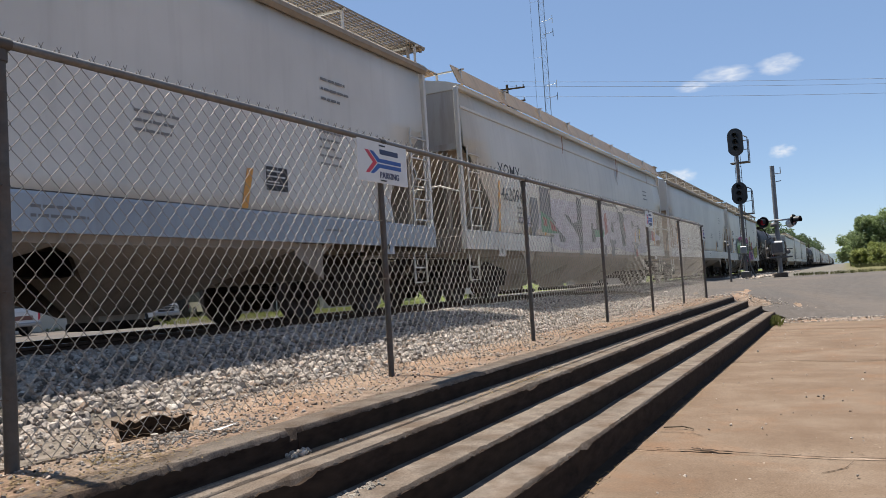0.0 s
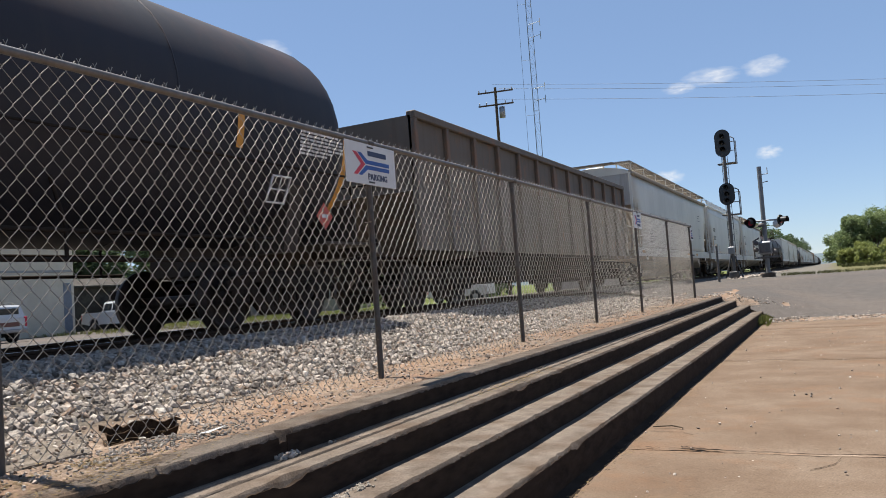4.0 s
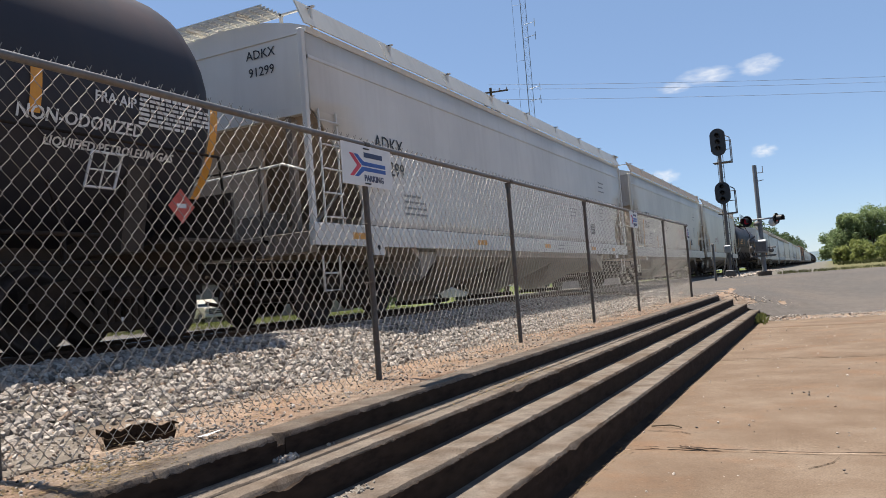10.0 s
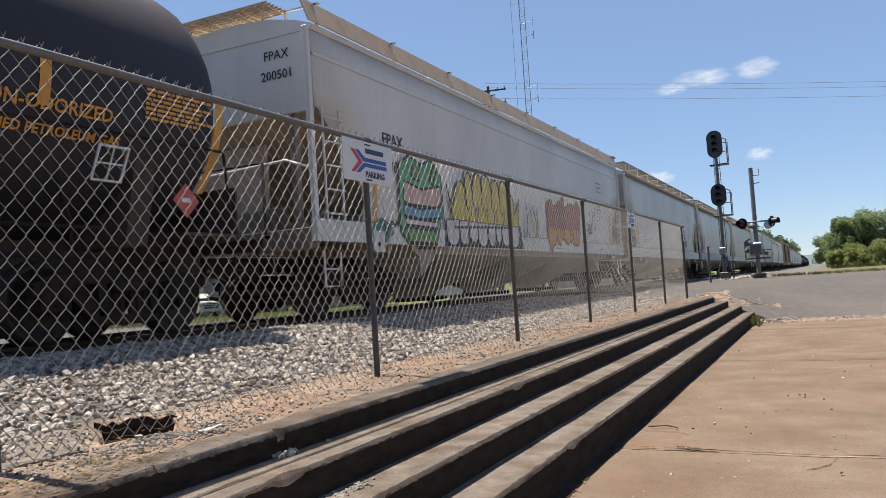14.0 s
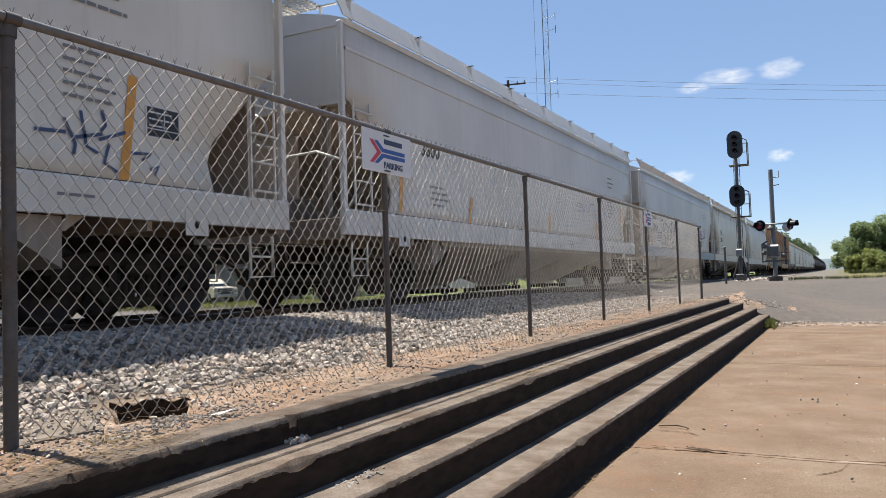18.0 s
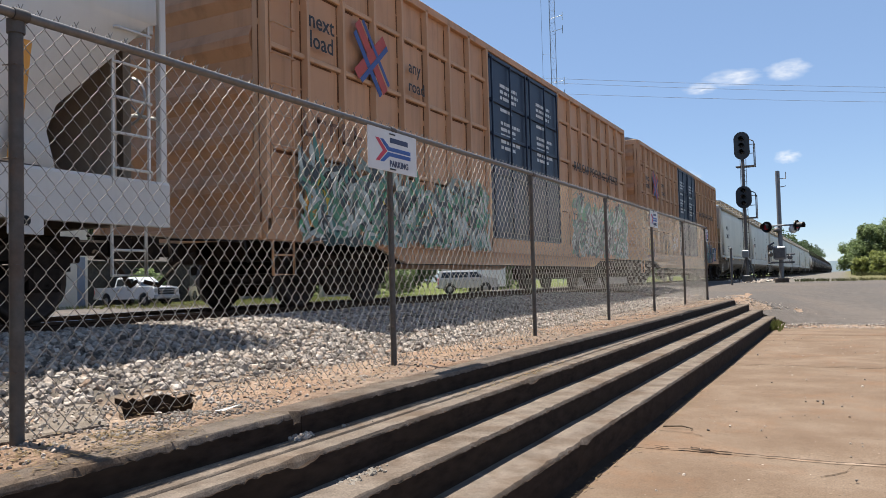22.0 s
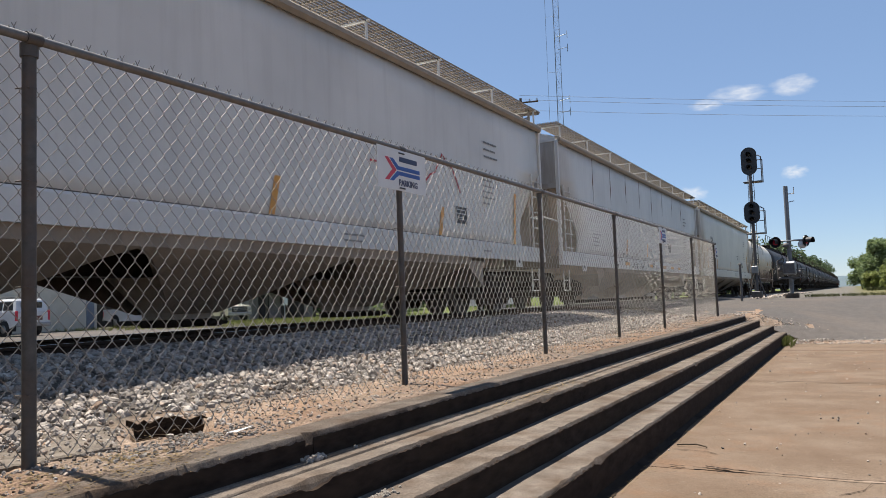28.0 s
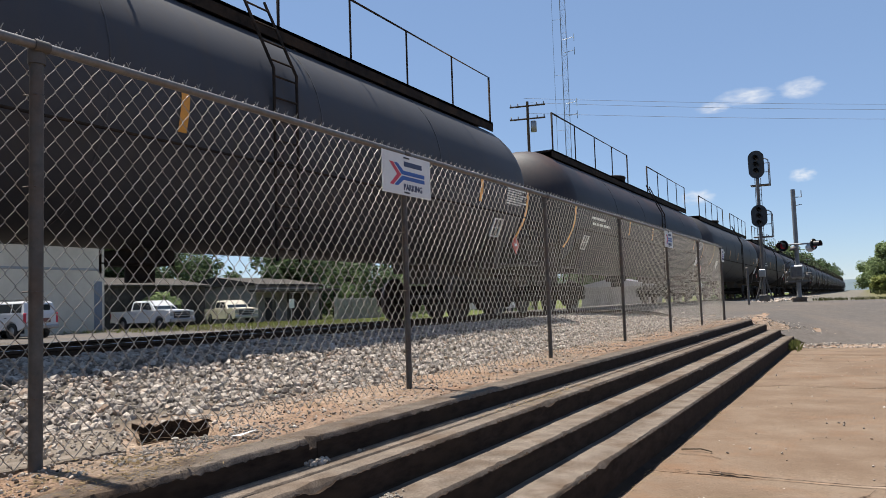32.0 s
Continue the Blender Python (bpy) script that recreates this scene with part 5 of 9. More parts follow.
def tank_mesh(L):
    a, b_, d = 0.5, L - 0.5, 0.8
    prof = []
    for i in range(9):
        k = math.pi / 2 * i / 8
        prof.append((a + d - d * math.cos(k), max(0.002, TANK_R * math.sin(k))))
    n = 10
    for i in range(1, n):
        y = a + d + (b_ - a - 2 * d) * i / n
        prof += [(y, TANK_R)]
    prof += [(a + b_ - y, rr) for y, rr in prof[:9][::-1]]
    return Build().lathe(prof, 40, (0, 0, TANK_Z))


def seam_mesh():
    return Build().lathe([(-0.012, TANK_R - 0.005), (-0.012, TANK_R + 0.006), (0.012, TANK_R + 0.006), (0.012, TANK_R - 0.005)], 36, (0, 0, TANK_Z))


def rail_fence(y0, y1, x, z, h, posts, both=True):
    b = Build()
    for s in ((-1, 1) if both else (1,)):
        b.pipe([(s * x, y0, z), (s * x, y0, z + h), (s * x, y1, z + h), (s * x, y1, z)], 0.022)
        for i in range(1, posts):
            y = y0 + (y1 - y0) * i / posts
            b.rod((s * x, y, z), (s * x, y, z + h), 0.018, 5)
    return b


def tank(L, paint, label, long_walk=False, seed=0, texts=(), light=False, fittings=None, ink=None, deck_at=0.0, low_rail=False, hoops=False):
    c = thing("tank_car", label, "railcar", "freight cars of the train")
    fittings = fittings or M["under"]
    flip = pose(0, L, 0, 0, 0, 180)
    place("tank_shell", once(("tank", L), lambda: tank_mesh(L)), paint, c)
    for i in range(1, 5):
        place("weld_seam", once("weld_seam", seam_mesh), paint, c, at=pose(0, 1.6 + (L - 3.2) * i / 5, 0))
    top = TANK_Z + TANK_R
    mid = L / 2 + deck_at
    place("manway", once("manway", lambda: Build().lathe([(top - 0.1, 0.5), (top + 0.32, 0.5), (top + 0.36, 0.54), (top + 0.42, 0.5), (top + 0.46, 0.001)], 20, (0, 0, 0), 2)), paint if light else fittings, c, at=pose(0, mid, 0))
    place("valve_box", once("valve_box", lambda: Build().box(-0.3, 0.3, -0.3, 0.3, top - 0.1, top + 0.3, 0.04).rod((0, 0.6, top - 0.1), (0, 0.6, top + 0.22), 0.09, 8)), fittings, c, at=pose(0, mid + (-2.1 if hoops else 1.3), 0))
    deck = fittings
    rung_y = mid + (-1.55 if hoops else 0.9)
    if long_walk:
        place("top_walk", once(("top_walk", L), lambda: Build().box(0.42, 0.95, 1.3, L - 1.3, top - 0.10, top - 0.05).box(0.42, 0.46, 1.3, L - 1.3, top - 0.16, top - 0.05).box(0.92, 0.95, 1.3, L - 1.3, top - 0.25, top - 0.05)), deck, c)
        place("handrail", once(("long_rail", L), lambda: rail_fence(1.4, mid - 1.2, 0.93, top - 0.06, 1.0, 4, False)), deck, c)
        place("handrail", once(("long_rail2", L), lambda: rail_fence(mid + 1.6, L - 1.4, 0.93, top - 0.06, 1.0, 4, False)), deck, c)
    elif hoops:
        for sx in (-1, 1):
            place("platform", once(("hoop_deck", sx), lambda: Build().box(min(0.6 * sx, 1.15 * sx), max(0.6 * sx, 1.15 * sx), -1.6, 0.2, top - 0.34, top - 0.29)), deck, c, at=pose(0, mid, 0))
            place("handrail", once(("hoop_rail", sx), lambda: Build().pipe([(1.08 * sx, -4.78, top - 0.55), (1.09 * sx, -4.86, top - 0.46), (1.1 * sx, -4.7, top - 0.44), (1.1 * sx, -2.64, top + 0.22), (1.1 * sx, -2.1, top + 0.31), (1.1 * sx, -1.93, top + 0.24), (1.1 * sx, -1.9, top - 0.45)], 0.028).rod((1.1 * sx, -2.64, top + 0.22), (1.1 * sx, -2.64, top - 0.45), 0.028, 6)), deck, c, at=pose(0, mid, 0))
            place("handrail", once(("deck_rail", sx), lambda: Build().pipe([(1.1 * sx, -1.2, top - 0.32), (1.1 * sx, -1.2, top + 0.32), (1.1 * sx, 0.02, top + 0.32), (1.1 * sx, 0.05, top + 0.24), (1.1 * sx, -0.08, top + 0.1), (1.1 * sx, -0.08, top - 0.32)], 0.026)), deck, c, at=pose(0, mid, 0))
    else:
        place("platform", once("platform", lambda: Build().box(-1.15, -0.62, -1.7, 2.1, top - 0.14, top - 0.10).box(0.62, 1.15, -1.2, 2.6, top - 0.14, top - 0.10).box(-1.15, 1.15, 1.9, 2.6, top - 0.13, top - 0.09)), deck, c, at=pose(0, mid, 0))
        rail_h = 1.0 if low_rail else 0.76
        place("handrail", once(("plat_rail", low_rail), lambda: rail_fence(-1.2, 2.6, 1.13, top - 0.12, rail_h, 3).pipe([(-1.13, 2.6, top - 0.12 + rail_h), (1.13, 2.6, top - 0.12 + rail_h)], 0.02)), deck, c, at=pose(0, mid, 0))
        if low_rail:
            place("handrail", once("plat_rail_low", lambda: Build().pipe([(1.05, -5.4, top - 0.42), (1.04, -5.1, top + 0.02), (1.05, -2.3, top + 0.62), (1.05, -1.95, top + 0.5), (1.05, -1.9, top - 0.35)], 0.022)), deck, c, at=pose(0, mid, 0))
    for s in (0, 1):
        at = flip if s else Matrix()
        foot = 3.0 if light else 0.9
        place("side_ladder", once(("tank_ladder", light), lambda: Build().pipe([(1.62, -0.22, foot), (1.62, -0.22, 3.3), (1.1, -0.22, 4.4)], 0.02).pipe([(1.62, 0.22, foot), (1.62, 0.22, 3.3), (1.1, 0.22, 4.4)], 0.02)), deck, c, at=at @ pose(0, rung_y if not s else L - rung_y, 0))
        for x, z in ([] if light else [(1.62, 1.05 + i * 0.27) for i in range(9)]) + [(1.555 - 0.13 * i, 3.4375 + 0.275 * i) for i in range(4)]:
            place("rung", once("tank_rung", lambda: Build().rod((0, -0.22, 0), (0, 0.22, 0), 0.014, 5)), deck, c, at=at @ pose(x, rung_y if not s else L - rung_y, z))
        place("side_handrail", once(("tank_side_rail", L), lambda: Build().pipe([(1.56, 0.9, 1.5), (1.60, 1.0, 2.1), (1.60, L - 1.0, 2.1), (1.56, L - 0.9, 1.5)], 0.016)), deck, c, at=at)
        place("stub_sill", once("stub_sill", lambda: Build().box(-0.25, 0.25, 0.02, 3.2, 0.72, 1.15, 0.02).box(-1.5, 1.5, 0.05, 0.22, 0.95, 1.15, 0.01).box(-1.5, 1.5, 0.05, 1.6, 1.1, 1.14).box(-1.35, 1.35, 0.5, 0.54, 1.12, 1.75).prism([(-1.2, 1.0), (1.2, 1.0), (1.45, 2.2), (1.3, 2.2), (0.8, 1.62), (-0.8, 1.62), (-1.3, 2.2), (-1.45, 2.2)], 1, 1.85, 2.15)), fittings if light else M["dusty"], c, at=at)
        place("end_rail", once("end_rail", lambda: Build().pipe([(-1.45, 0.1, 1.1), (-1.45, 0.1, 2.1), (1.45, 0.1, 2.1), (1.45, 0.1, 1.1)], 0.018)), fittings, c, at=at)
        for k in range(9 if long_walk else 5):
            place("strap", once(("strap", long_walk), lambda: strap_mesh(0.98 if long_walk else 0.80)), paint, c, at=at @ pose(0, (2.0 + (L - 4.0) * k / 8) if long_walk else (L / 2 - 2.2 + 1.1 * k + (deck_at if not s else -deck_at)), 0))
        for sx in (-1, 1):
            place("sill_step", once("sill_step", None), fittings, c, at=at @ pose(sx * 1.46, 0.3, 0.45))
        coupler(c, (0.05, L - 0.05)[s], (-1, 1)[s])
        truck(c, (2.0, L - 2.0)[s])
    if not long_walk:
        for sx in (-1, 1):
            for z in (0.86, 1.14):
                place("running_pipe", once(("running_pipe", L, z), lambda: Build().rod((1.42, 2.6, z), (1.42, L - 2.6, z), 0.026, 6)), fittings, c, at=Matrix.Identity(4) if sx > 0 else flip)
            for k in range(5):
                place("pipe_hanger", once("pipe_hanger", lambda: Build().pipe([(1.42, 0, 0.84), (1.42, 0, 1.2), (1.2, 0, 1.75)], 0.022)), fittings, c, at=(Matrix.Identity(4) if sx > 0 else flip) @ pose(0, 3.0 + (L - 6.0) * k / 4, 0))
    place("bottom_outlet", once("bottom_outlet", lambda: Build().rod((0, 0, 0.7), (0, 0, 1.7), 0.18, 10).box(-0.3, 0.3, -0.3, 0.3, 0.9, 1.1, 0.02)), fittings, c, at=pose(0, mid, 0))

    def curved(y, w, z0, z1):
        """A plate bent to the shell."""
        b = Build()
        k0, k1 = math.asin(max(-1, min(1, (z0 - TANK_Z) / TANK_R))), math.asin(max(-1, min(1, (z1 - TANK_Z) / TANK_R)))
        rings = []
        for i in range(7):
            k = k0 + (k1 - k0) * i / 6
            rr = TANK_R + 0.008
            rings.append([(rr * math.cos(k), y, TANK_Z + rr * math.sin(k)), (rr * math.cos(k), y + w, TANK_Z + rr * math.sin(k))])
        return b.loft(rings, False, True)
    for i, y in enumerate((1.0, L * 0.31, L * 0.46, L - 3.4, L - 1.1)):
        end = i in (0, 4)
        place("reflector", once(("tank_reflector", round(y, 1), end), lambda: curved(y, 0.12, TANK_Z - (1.05 if end else 0.45), TANK_Z + (0.0 if end else -0.02))), M["yellow"], c, "yellow reflective stripe bent to the shell")
    ink = ink or (M["mark"] if light else M["markwhite"])
    for (txt, size, y, z) in texts:
        k = math.asin((z - TANK_Z) / TANK_R)
        me = once(("txt", txt, size), lambda: letters(txt, size, 0.003))
        place("writing", me, ink, c, "stencilled " + txt, Matrix.Translation((0, y, TANK_Z)) @ Matrix.Rotation(-k, 4, "Y") @ Matrix.Translation((TANK_R + 0.012, 0, 0)))
    writing(c, ("tankbars", seed % 3), lambda: bars_mesh(2, 1.9, 0.07, 0.16, seed), ink, "lines of small stencilled writing", pose(TANK_R + 0.004, 2.4, TANK_Z - 0.25))
    writing(c, ("tankbars2", seed % 2), lambda: bars_mesh(7, 1.05, 0.03, 0.05, seed + 4), ink, "panel of small stencilled lines", pose(TANK_R + 0.014, L - 2.15, TANK_Z - 0.08, 0, 8, 0))
    for e in (1.75, L - 2.75):
        place("placard_frame", once("placard_frame", lambda: Build().pipe([(0, 0, 0), (0, 0.36, 0), (0, 0.36, 0.36), (0, 0, 0.36), (0, 0, 0)], 0.014).rod((0, 0.18, 0), (0, 0.18, 0.36), 0.01, 5).rod((0, 0, 0.18), (0, 0.36, 0.18), 0.01, 5)), M["mark"] if light else M["markwhite"], c, "small pale placard frame", pose(1.43, e, 1.63, 0, 24, 0))
    place("placard", once("placard", lambda: Build().prism([(0, -0.2), (0.2, 0), (0, 0.2), (-0.2, 0)], 0, 0, 0.006)), M["redmark"], c, "red and white hazard diamond", pose(1.46, L - 1.5, 1.5))
    place("placard_field", once("placard_field", lambda: Build().box(0.0062, 0.0075, -0.07, 0.07, -0.02, 0.03)), M["markwhite"], c, "pale field of a hazard diamond", pose(1.46, L - 1.5, 1.5))
    return c


def strap_mesh(a0):
    """A steel strap bent over the shell below the walk."""
    rings = []
    for i in range(8):
        k = a0 + (1.32 - a0) * i / 7
        rings.append([((TANK_R + d) * math.cos(k), y, TANK_Z + (TANK_R + d) * math.sin(k)) for d, y in ((-0.004, -0.03), (0.014, -0.03), (0.014, 0.03), (-0.004, 0.03))])
    return Build().loft(rings, True, False, True)


CACHE["sill_step"] = Build().pipe([(0, 0, 0.5), (0, 0, 0), (0, 0.42, 0), (0, 0.42, 0.5)], 0.016).pipe([(0, 0, 0.25), (0, 0.42, 0.25)], 0.014).mesh("sill_step", True)


# ---- boxcar and open hopper ----
def boxcar(L, label, seed=0):
    c = thing("boxcar", label, "railcar", "freight cars of the train")
    paint, door = M["box"], M["boxdoor"]
    H0, H1, W = 1.0, 5.12, 1.50
    d0, d1 = L * 0.385, L * 0.625
    flip = pose(0, L, 0, 0, 0, 180)
    for k, at in enumerate((Matrix(), flip)):
        for y0, y1 in ((0.0, d0), (d1, L)) if k == 0 else ((0.0, L - d1), (L - d0, L)):
            place("side_wall", Build().box(W - 0.05, W, y0, y1, H0, H1), paint, c, at=at)
            n = round((y1 - y0) / 0.92)
            for i in range(n + 1):
                y = y0 + (y1 - y0 - 0.09) * i / n
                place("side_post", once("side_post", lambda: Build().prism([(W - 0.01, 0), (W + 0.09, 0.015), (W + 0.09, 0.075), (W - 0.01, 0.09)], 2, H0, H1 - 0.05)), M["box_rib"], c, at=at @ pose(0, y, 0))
            for z in (2.05, 3.35, 4.35):
                w = y1 - y0
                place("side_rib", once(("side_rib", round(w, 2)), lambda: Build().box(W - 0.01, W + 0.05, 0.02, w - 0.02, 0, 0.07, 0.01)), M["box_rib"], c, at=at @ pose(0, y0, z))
        place("side_sill", once(("box_sill", L), lambda: Build().box(W - 0.06, W + 0.09, 0, L, H0 - 0.12, H0 + 0.16, 0.01).prism([(0, H0 - 0.1), (L, H0 - 0.1), (L - 2.6, H0 - 0.1), (L - 3.6, 0.62), (3.6, 0.62), (2.6, H0 - 0.1)], 0, W - 0.08, W - 0.02)), paint, c, at=at)
        place("top_chord", once(("top_chord", L), lambda: Build().box(W - 0.06, W + 0.09, 0, L, H1 - 0.1, H1 + 0.04, 0.01)), paint, c, at=at)
        for y0, y1 in ((d0 + 0.02, (d0 + d1) / 2 - 0.01), ((d0 + d1) / 2 + 0.01, d1 - 0.02)):
            yy0, yy1 = (y0, y1) if k == 0 else (L - y1, L - y0)
            dr = place("door", Build().box(W + 0.01, W + 0.06, yy0, yy1, H0 + 0.18, H1 - 0.1, 0.01), door, c, "dark blue sliding door", at)
            for z in (1.3, 2.5, 3.3, 4.0, 4.9):
                place("door_rib", Build().box(W + 0.05, W + 0.10, yy0 + 0.04, yy1 - 0.04, z, z + 0.07, 0.01), door, dr)
            for y in (yy0 + 0.08, (yy0 + yy1) / 2, yy1 - 0.16):
                place("door_rod", Build().rod((W + 0.11, y, H0 + 0.2), (W + 0.11, y, H1 - 0.2), 0.022, 6), door, dr)
            if k == 0:
                for zz in (3.95, 3.15):
                    place("door_writing", once(("doorbars", round(zz, 1)), lambda: bars_mesh(5, 1.1, 0.07, 0.13, int(zz * 7))), M["markwhite"], dr, "lines of white stencilled writing", pose(W + 0.065, yy0 + 0.6, zz + 0.45))
        place("end_wall", once("box_end", lambda: Build().box(-W + 0.05, W - 0.05, 0.03, 0.08, H0, H1)), paint, c, at=at)
        for x in (-W, W - 0.1):
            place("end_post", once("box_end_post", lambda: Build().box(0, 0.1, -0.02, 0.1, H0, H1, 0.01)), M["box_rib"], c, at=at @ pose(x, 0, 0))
        for z in (H0 - 0.1, H1 - 0.12):
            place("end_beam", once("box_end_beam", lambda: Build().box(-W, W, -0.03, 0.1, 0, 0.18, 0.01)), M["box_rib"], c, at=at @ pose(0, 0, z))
        place("rust_seams", once(("rust_seams", round(L, 1)), lambda: rust_seams(L, d0, d1, W, H0, H1)), M["rust_and_shade"], c, "shade and rust lines painted along the posts and ribs", at)
        for i in range(6):
            place("corrugation", once("corrugation", lambda: Build().prism([(0.035, 0), (-0.05, 0.16), (-0.05, 0.26), (0.035, 0.42)], 0, -W + 0.12, W - 0.12)), paint, c, at=at @ pose(0, 0, H0 + 0.35 + i * 0.62))
        place("ladder", once("car_ladder_tall", lambda: ladder_mesh(3.9, 0.44, 10)), paint, c, at=at @ pose(W + 0.09, 0.1, H0 + 0.1))
        coupler(c, (0.05, L - 0.05)[k], (-1, 1)[k])
        truck(c, (2.5, L - 2.5)[k])
        place("sill_step", CACHE["sill_step"], paint, c, at=at @ pose(W, 0.2, 0.45))
    place("roof", once(("box_roof", L), lambda: Build().prism([(-1.58, H1 + 0.03), (1.58, H1 + 0.03), (1.2, H1 + 0.16), (0, H1 + 0.2), (-1.2, H1 + 0.16)], 1, -0.02, L + 0.02)), M["galv"], c)
    place("underframe", once(("box_under", L), lambda: Build().box(-0.2, 0.2, 0.2, L - 0.2, 0.68, 1.0).box(-1.45, 1.45, 0.05, L - 0.05, 0.98, 1.04)), M["under"], c)
    X = W + 0.092
    place("writing", once("next", lambda: letters("next", 0.33, 0.003)), M["mark"], c, "black word next", pose(X, 1.2, 3.92))
    place("writing", once("load", lambda: letters("load", 0.33, 0.003)), M["mark"], c, "black word load", pose(X, 1.2, 3.64))
    place("writing", once("any", lambda: letters("any", 0.30, 0.002)), M["mark"], c, "black word any", pose(X, 3.82, 3.9))
    place("writing", once("road", lambda: letters("road", 0.30, 0.002)), M["mark"], c, "black word road", pose(X, 3.88, 3.58))
    for (p, q, w, mt, dx) in (((2.10, 4.22), (2.86, 3.30), 0.17, "logored", 0.0), ((2.05, 3.42), (2.86, 4.12), 0.17, "logored", 0.002), ((2.02, 4.05), (2.72, 3.22), 0.10, "logoblue", 0.004), ((2.24, 4.28), (2.96, 3.42), 0.07, "logoblue", 0.006), ((2.16, 3.34), (2.93, 4.02), 0.08, "logoblue", 0.008)):
        place("cross_bar", ribbon([p, q], w, X + dx), M[mt], c, "bar of a painted cross")
    writing(c, "boxbars", lambda: vertical_bars(5, 1.5, 0.3, 3), M["brownmark"], "row of faded brown letters", pose(X, 0.75, 2.3))
    place("writing", once("experts", lambda: letters("RAILCAR POOLING EXPERTS", 0.345, 0.001)), M["mark"], c, "black words RAILCAR POOLING EXPERTS", pose(X, 14.65, 3.3))
    for y in (0.75, 4.1, d1 + 2.0, L - 1.0):
        place("reflector", once("box_refl", lambda: Build().box(0, 0.003, 0, 0.2, 0, 0.6)), M["yellow"], c, "yellow reflective stripe", pose(X + 0.024, y, 1.08))
    return c


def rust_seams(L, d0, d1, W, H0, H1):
    """Thin ragged dark lines that paint shade and rust where posts and ribs meet the wall sheets."""
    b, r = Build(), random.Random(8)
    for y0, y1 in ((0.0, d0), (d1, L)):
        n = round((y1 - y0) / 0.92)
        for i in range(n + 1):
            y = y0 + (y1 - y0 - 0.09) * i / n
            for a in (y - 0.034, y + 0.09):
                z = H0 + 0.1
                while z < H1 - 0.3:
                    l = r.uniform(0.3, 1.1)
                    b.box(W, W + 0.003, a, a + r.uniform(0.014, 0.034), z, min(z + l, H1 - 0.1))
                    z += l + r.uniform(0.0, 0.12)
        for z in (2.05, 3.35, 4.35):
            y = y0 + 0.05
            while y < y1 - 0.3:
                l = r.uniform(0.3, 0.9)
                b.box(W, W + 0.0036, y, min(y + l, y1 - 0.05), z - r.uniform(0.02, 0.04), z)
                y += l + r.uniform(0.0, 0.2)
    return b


def open_hopper(L, label):
    c = thing("open_hopper_car", label, "railcar", "freight cars of the train")
    p = M["gon"]
    H0, H1, W = 1.05, 3.45, 1.52
    flip = pose(0, L, 0, 0, 0, 180)
    for k, at in enumerate((Matrix(), flip)):
        place("side_wall", once("gon_side", lambda: Build().box(W - 0.04, W, 0, L, H0, H1)), p, c, at=at)
        for i in range(13):
            place("side_post", once("gon_post", lambda: Build().box(W - 0.01, W + 0.09, 0, 0.12, H0, H1 - 0.05, 0.015)), p, c, at=at @ pose(0, (L - 0.12) * i / 12, 0))
        place("top_chord", once("gon_top", lambda: Build().box(W - 0.08, W + 0.1, 0, L, H1 - 0.06, H1 + 0.08, 0.015)), p, c, at=at)
        place("end_wall", once("gon_end", lambda: Build().box(-W, W, 0, 0.05, 2.2, H1).prism([(0.02, 2.2), (2.6, 1.0), (2.6, 0.94), (0.0, 2.1)], 0, -W + 0.03, W - 0.03)), p, c, at=at)
        coupler(c, (0.05, L - 0.05)[k], (-1, 1)[k])
        truck(c, (2.0, L - 2.0)[k])
    place("floor_bays", once("gon_floor", lambda: Build().prism([(2.5, 1.0), (5.0, 0.4), (6.0, 0.4), (8.0, 1.0), (10, 0.4), (11, 0.4), (L - 2.5, 1.0), (L - 2.5, 1.1), (2.5, 1.1)], 0, -1.3, 1.3).box(-0.2, 0.2, 0.2, L - 0.2, 0.7, 1.05)), M["under"], c)
    lb, nx_, ny_ = Build(), 8, 40
    vs = [(-1.44 + 2.88 * i / nx_, 0.1 + (L - 0.2) * j / ny_, 3.25 + 0.35 * math.sin(math.pi * i / nx_) * min(1, 4 * min(j, ny_ - j) / ny_) + 0.06 * noise.noise((i, j * 0.7, 5))) for j in range(ny_ + 1) for i in range(nx_ + 1)]
    n = nx_ + 1
    lb.add(vs, [(j * n + i, j * n + i + 1, (j + 1) * n + i + 1, (j + 1) * n + i) for j in range(ny_) for i in range(nx_)])
    place("load", lb.mesh("load"), M["coal"], c, "heaped dark load")
    return c


# ---- painted graffiti ----
def spray(name, col):
    if name not in M:
        M[name] = plain(name, col, 0.6, 0, 0.2, 3)
    return M[name]


def blob(cy, cz, ry, rz, r, n=26, lobes=4, wob=0.16, lean=0.15):
    """A rounded, uneven letter-like outline."""
    ph, k2 = r.uniform(0, 6.28), r.randint(2, lobes)
    pts = []
    for i in range(n):
        k = 2 * math.pi * i / n
        m = 1 + wob * math.sin(k2 * k + ph) + 0.07 * math.sin(7 * k + ph * 2)
        sq = max(abs(math.cos(k)), abs(math.sin(k))) ** -0.55
        y, z = ry * m * sq * math.cos(k), rz * m * sq * math.sin(k)
        pts.append((cy + y + lean * z, cz + z))
    return pts


def grow(pts, d):
    cy, cz = sum(p[0] for p in pts) / len(pts), sum(p[1] for p in pts) / len(pts)
    out = []
    for y, z in pts:
        l = math.hypot(y - cy, z - cz) or 1
        out.append((y + (y - cy) / l * d, z + (z - cz) / l * d))
    return out


def flat(pts, x, t=0.002):
    return Build().prism(pts, 0, x, x + t)


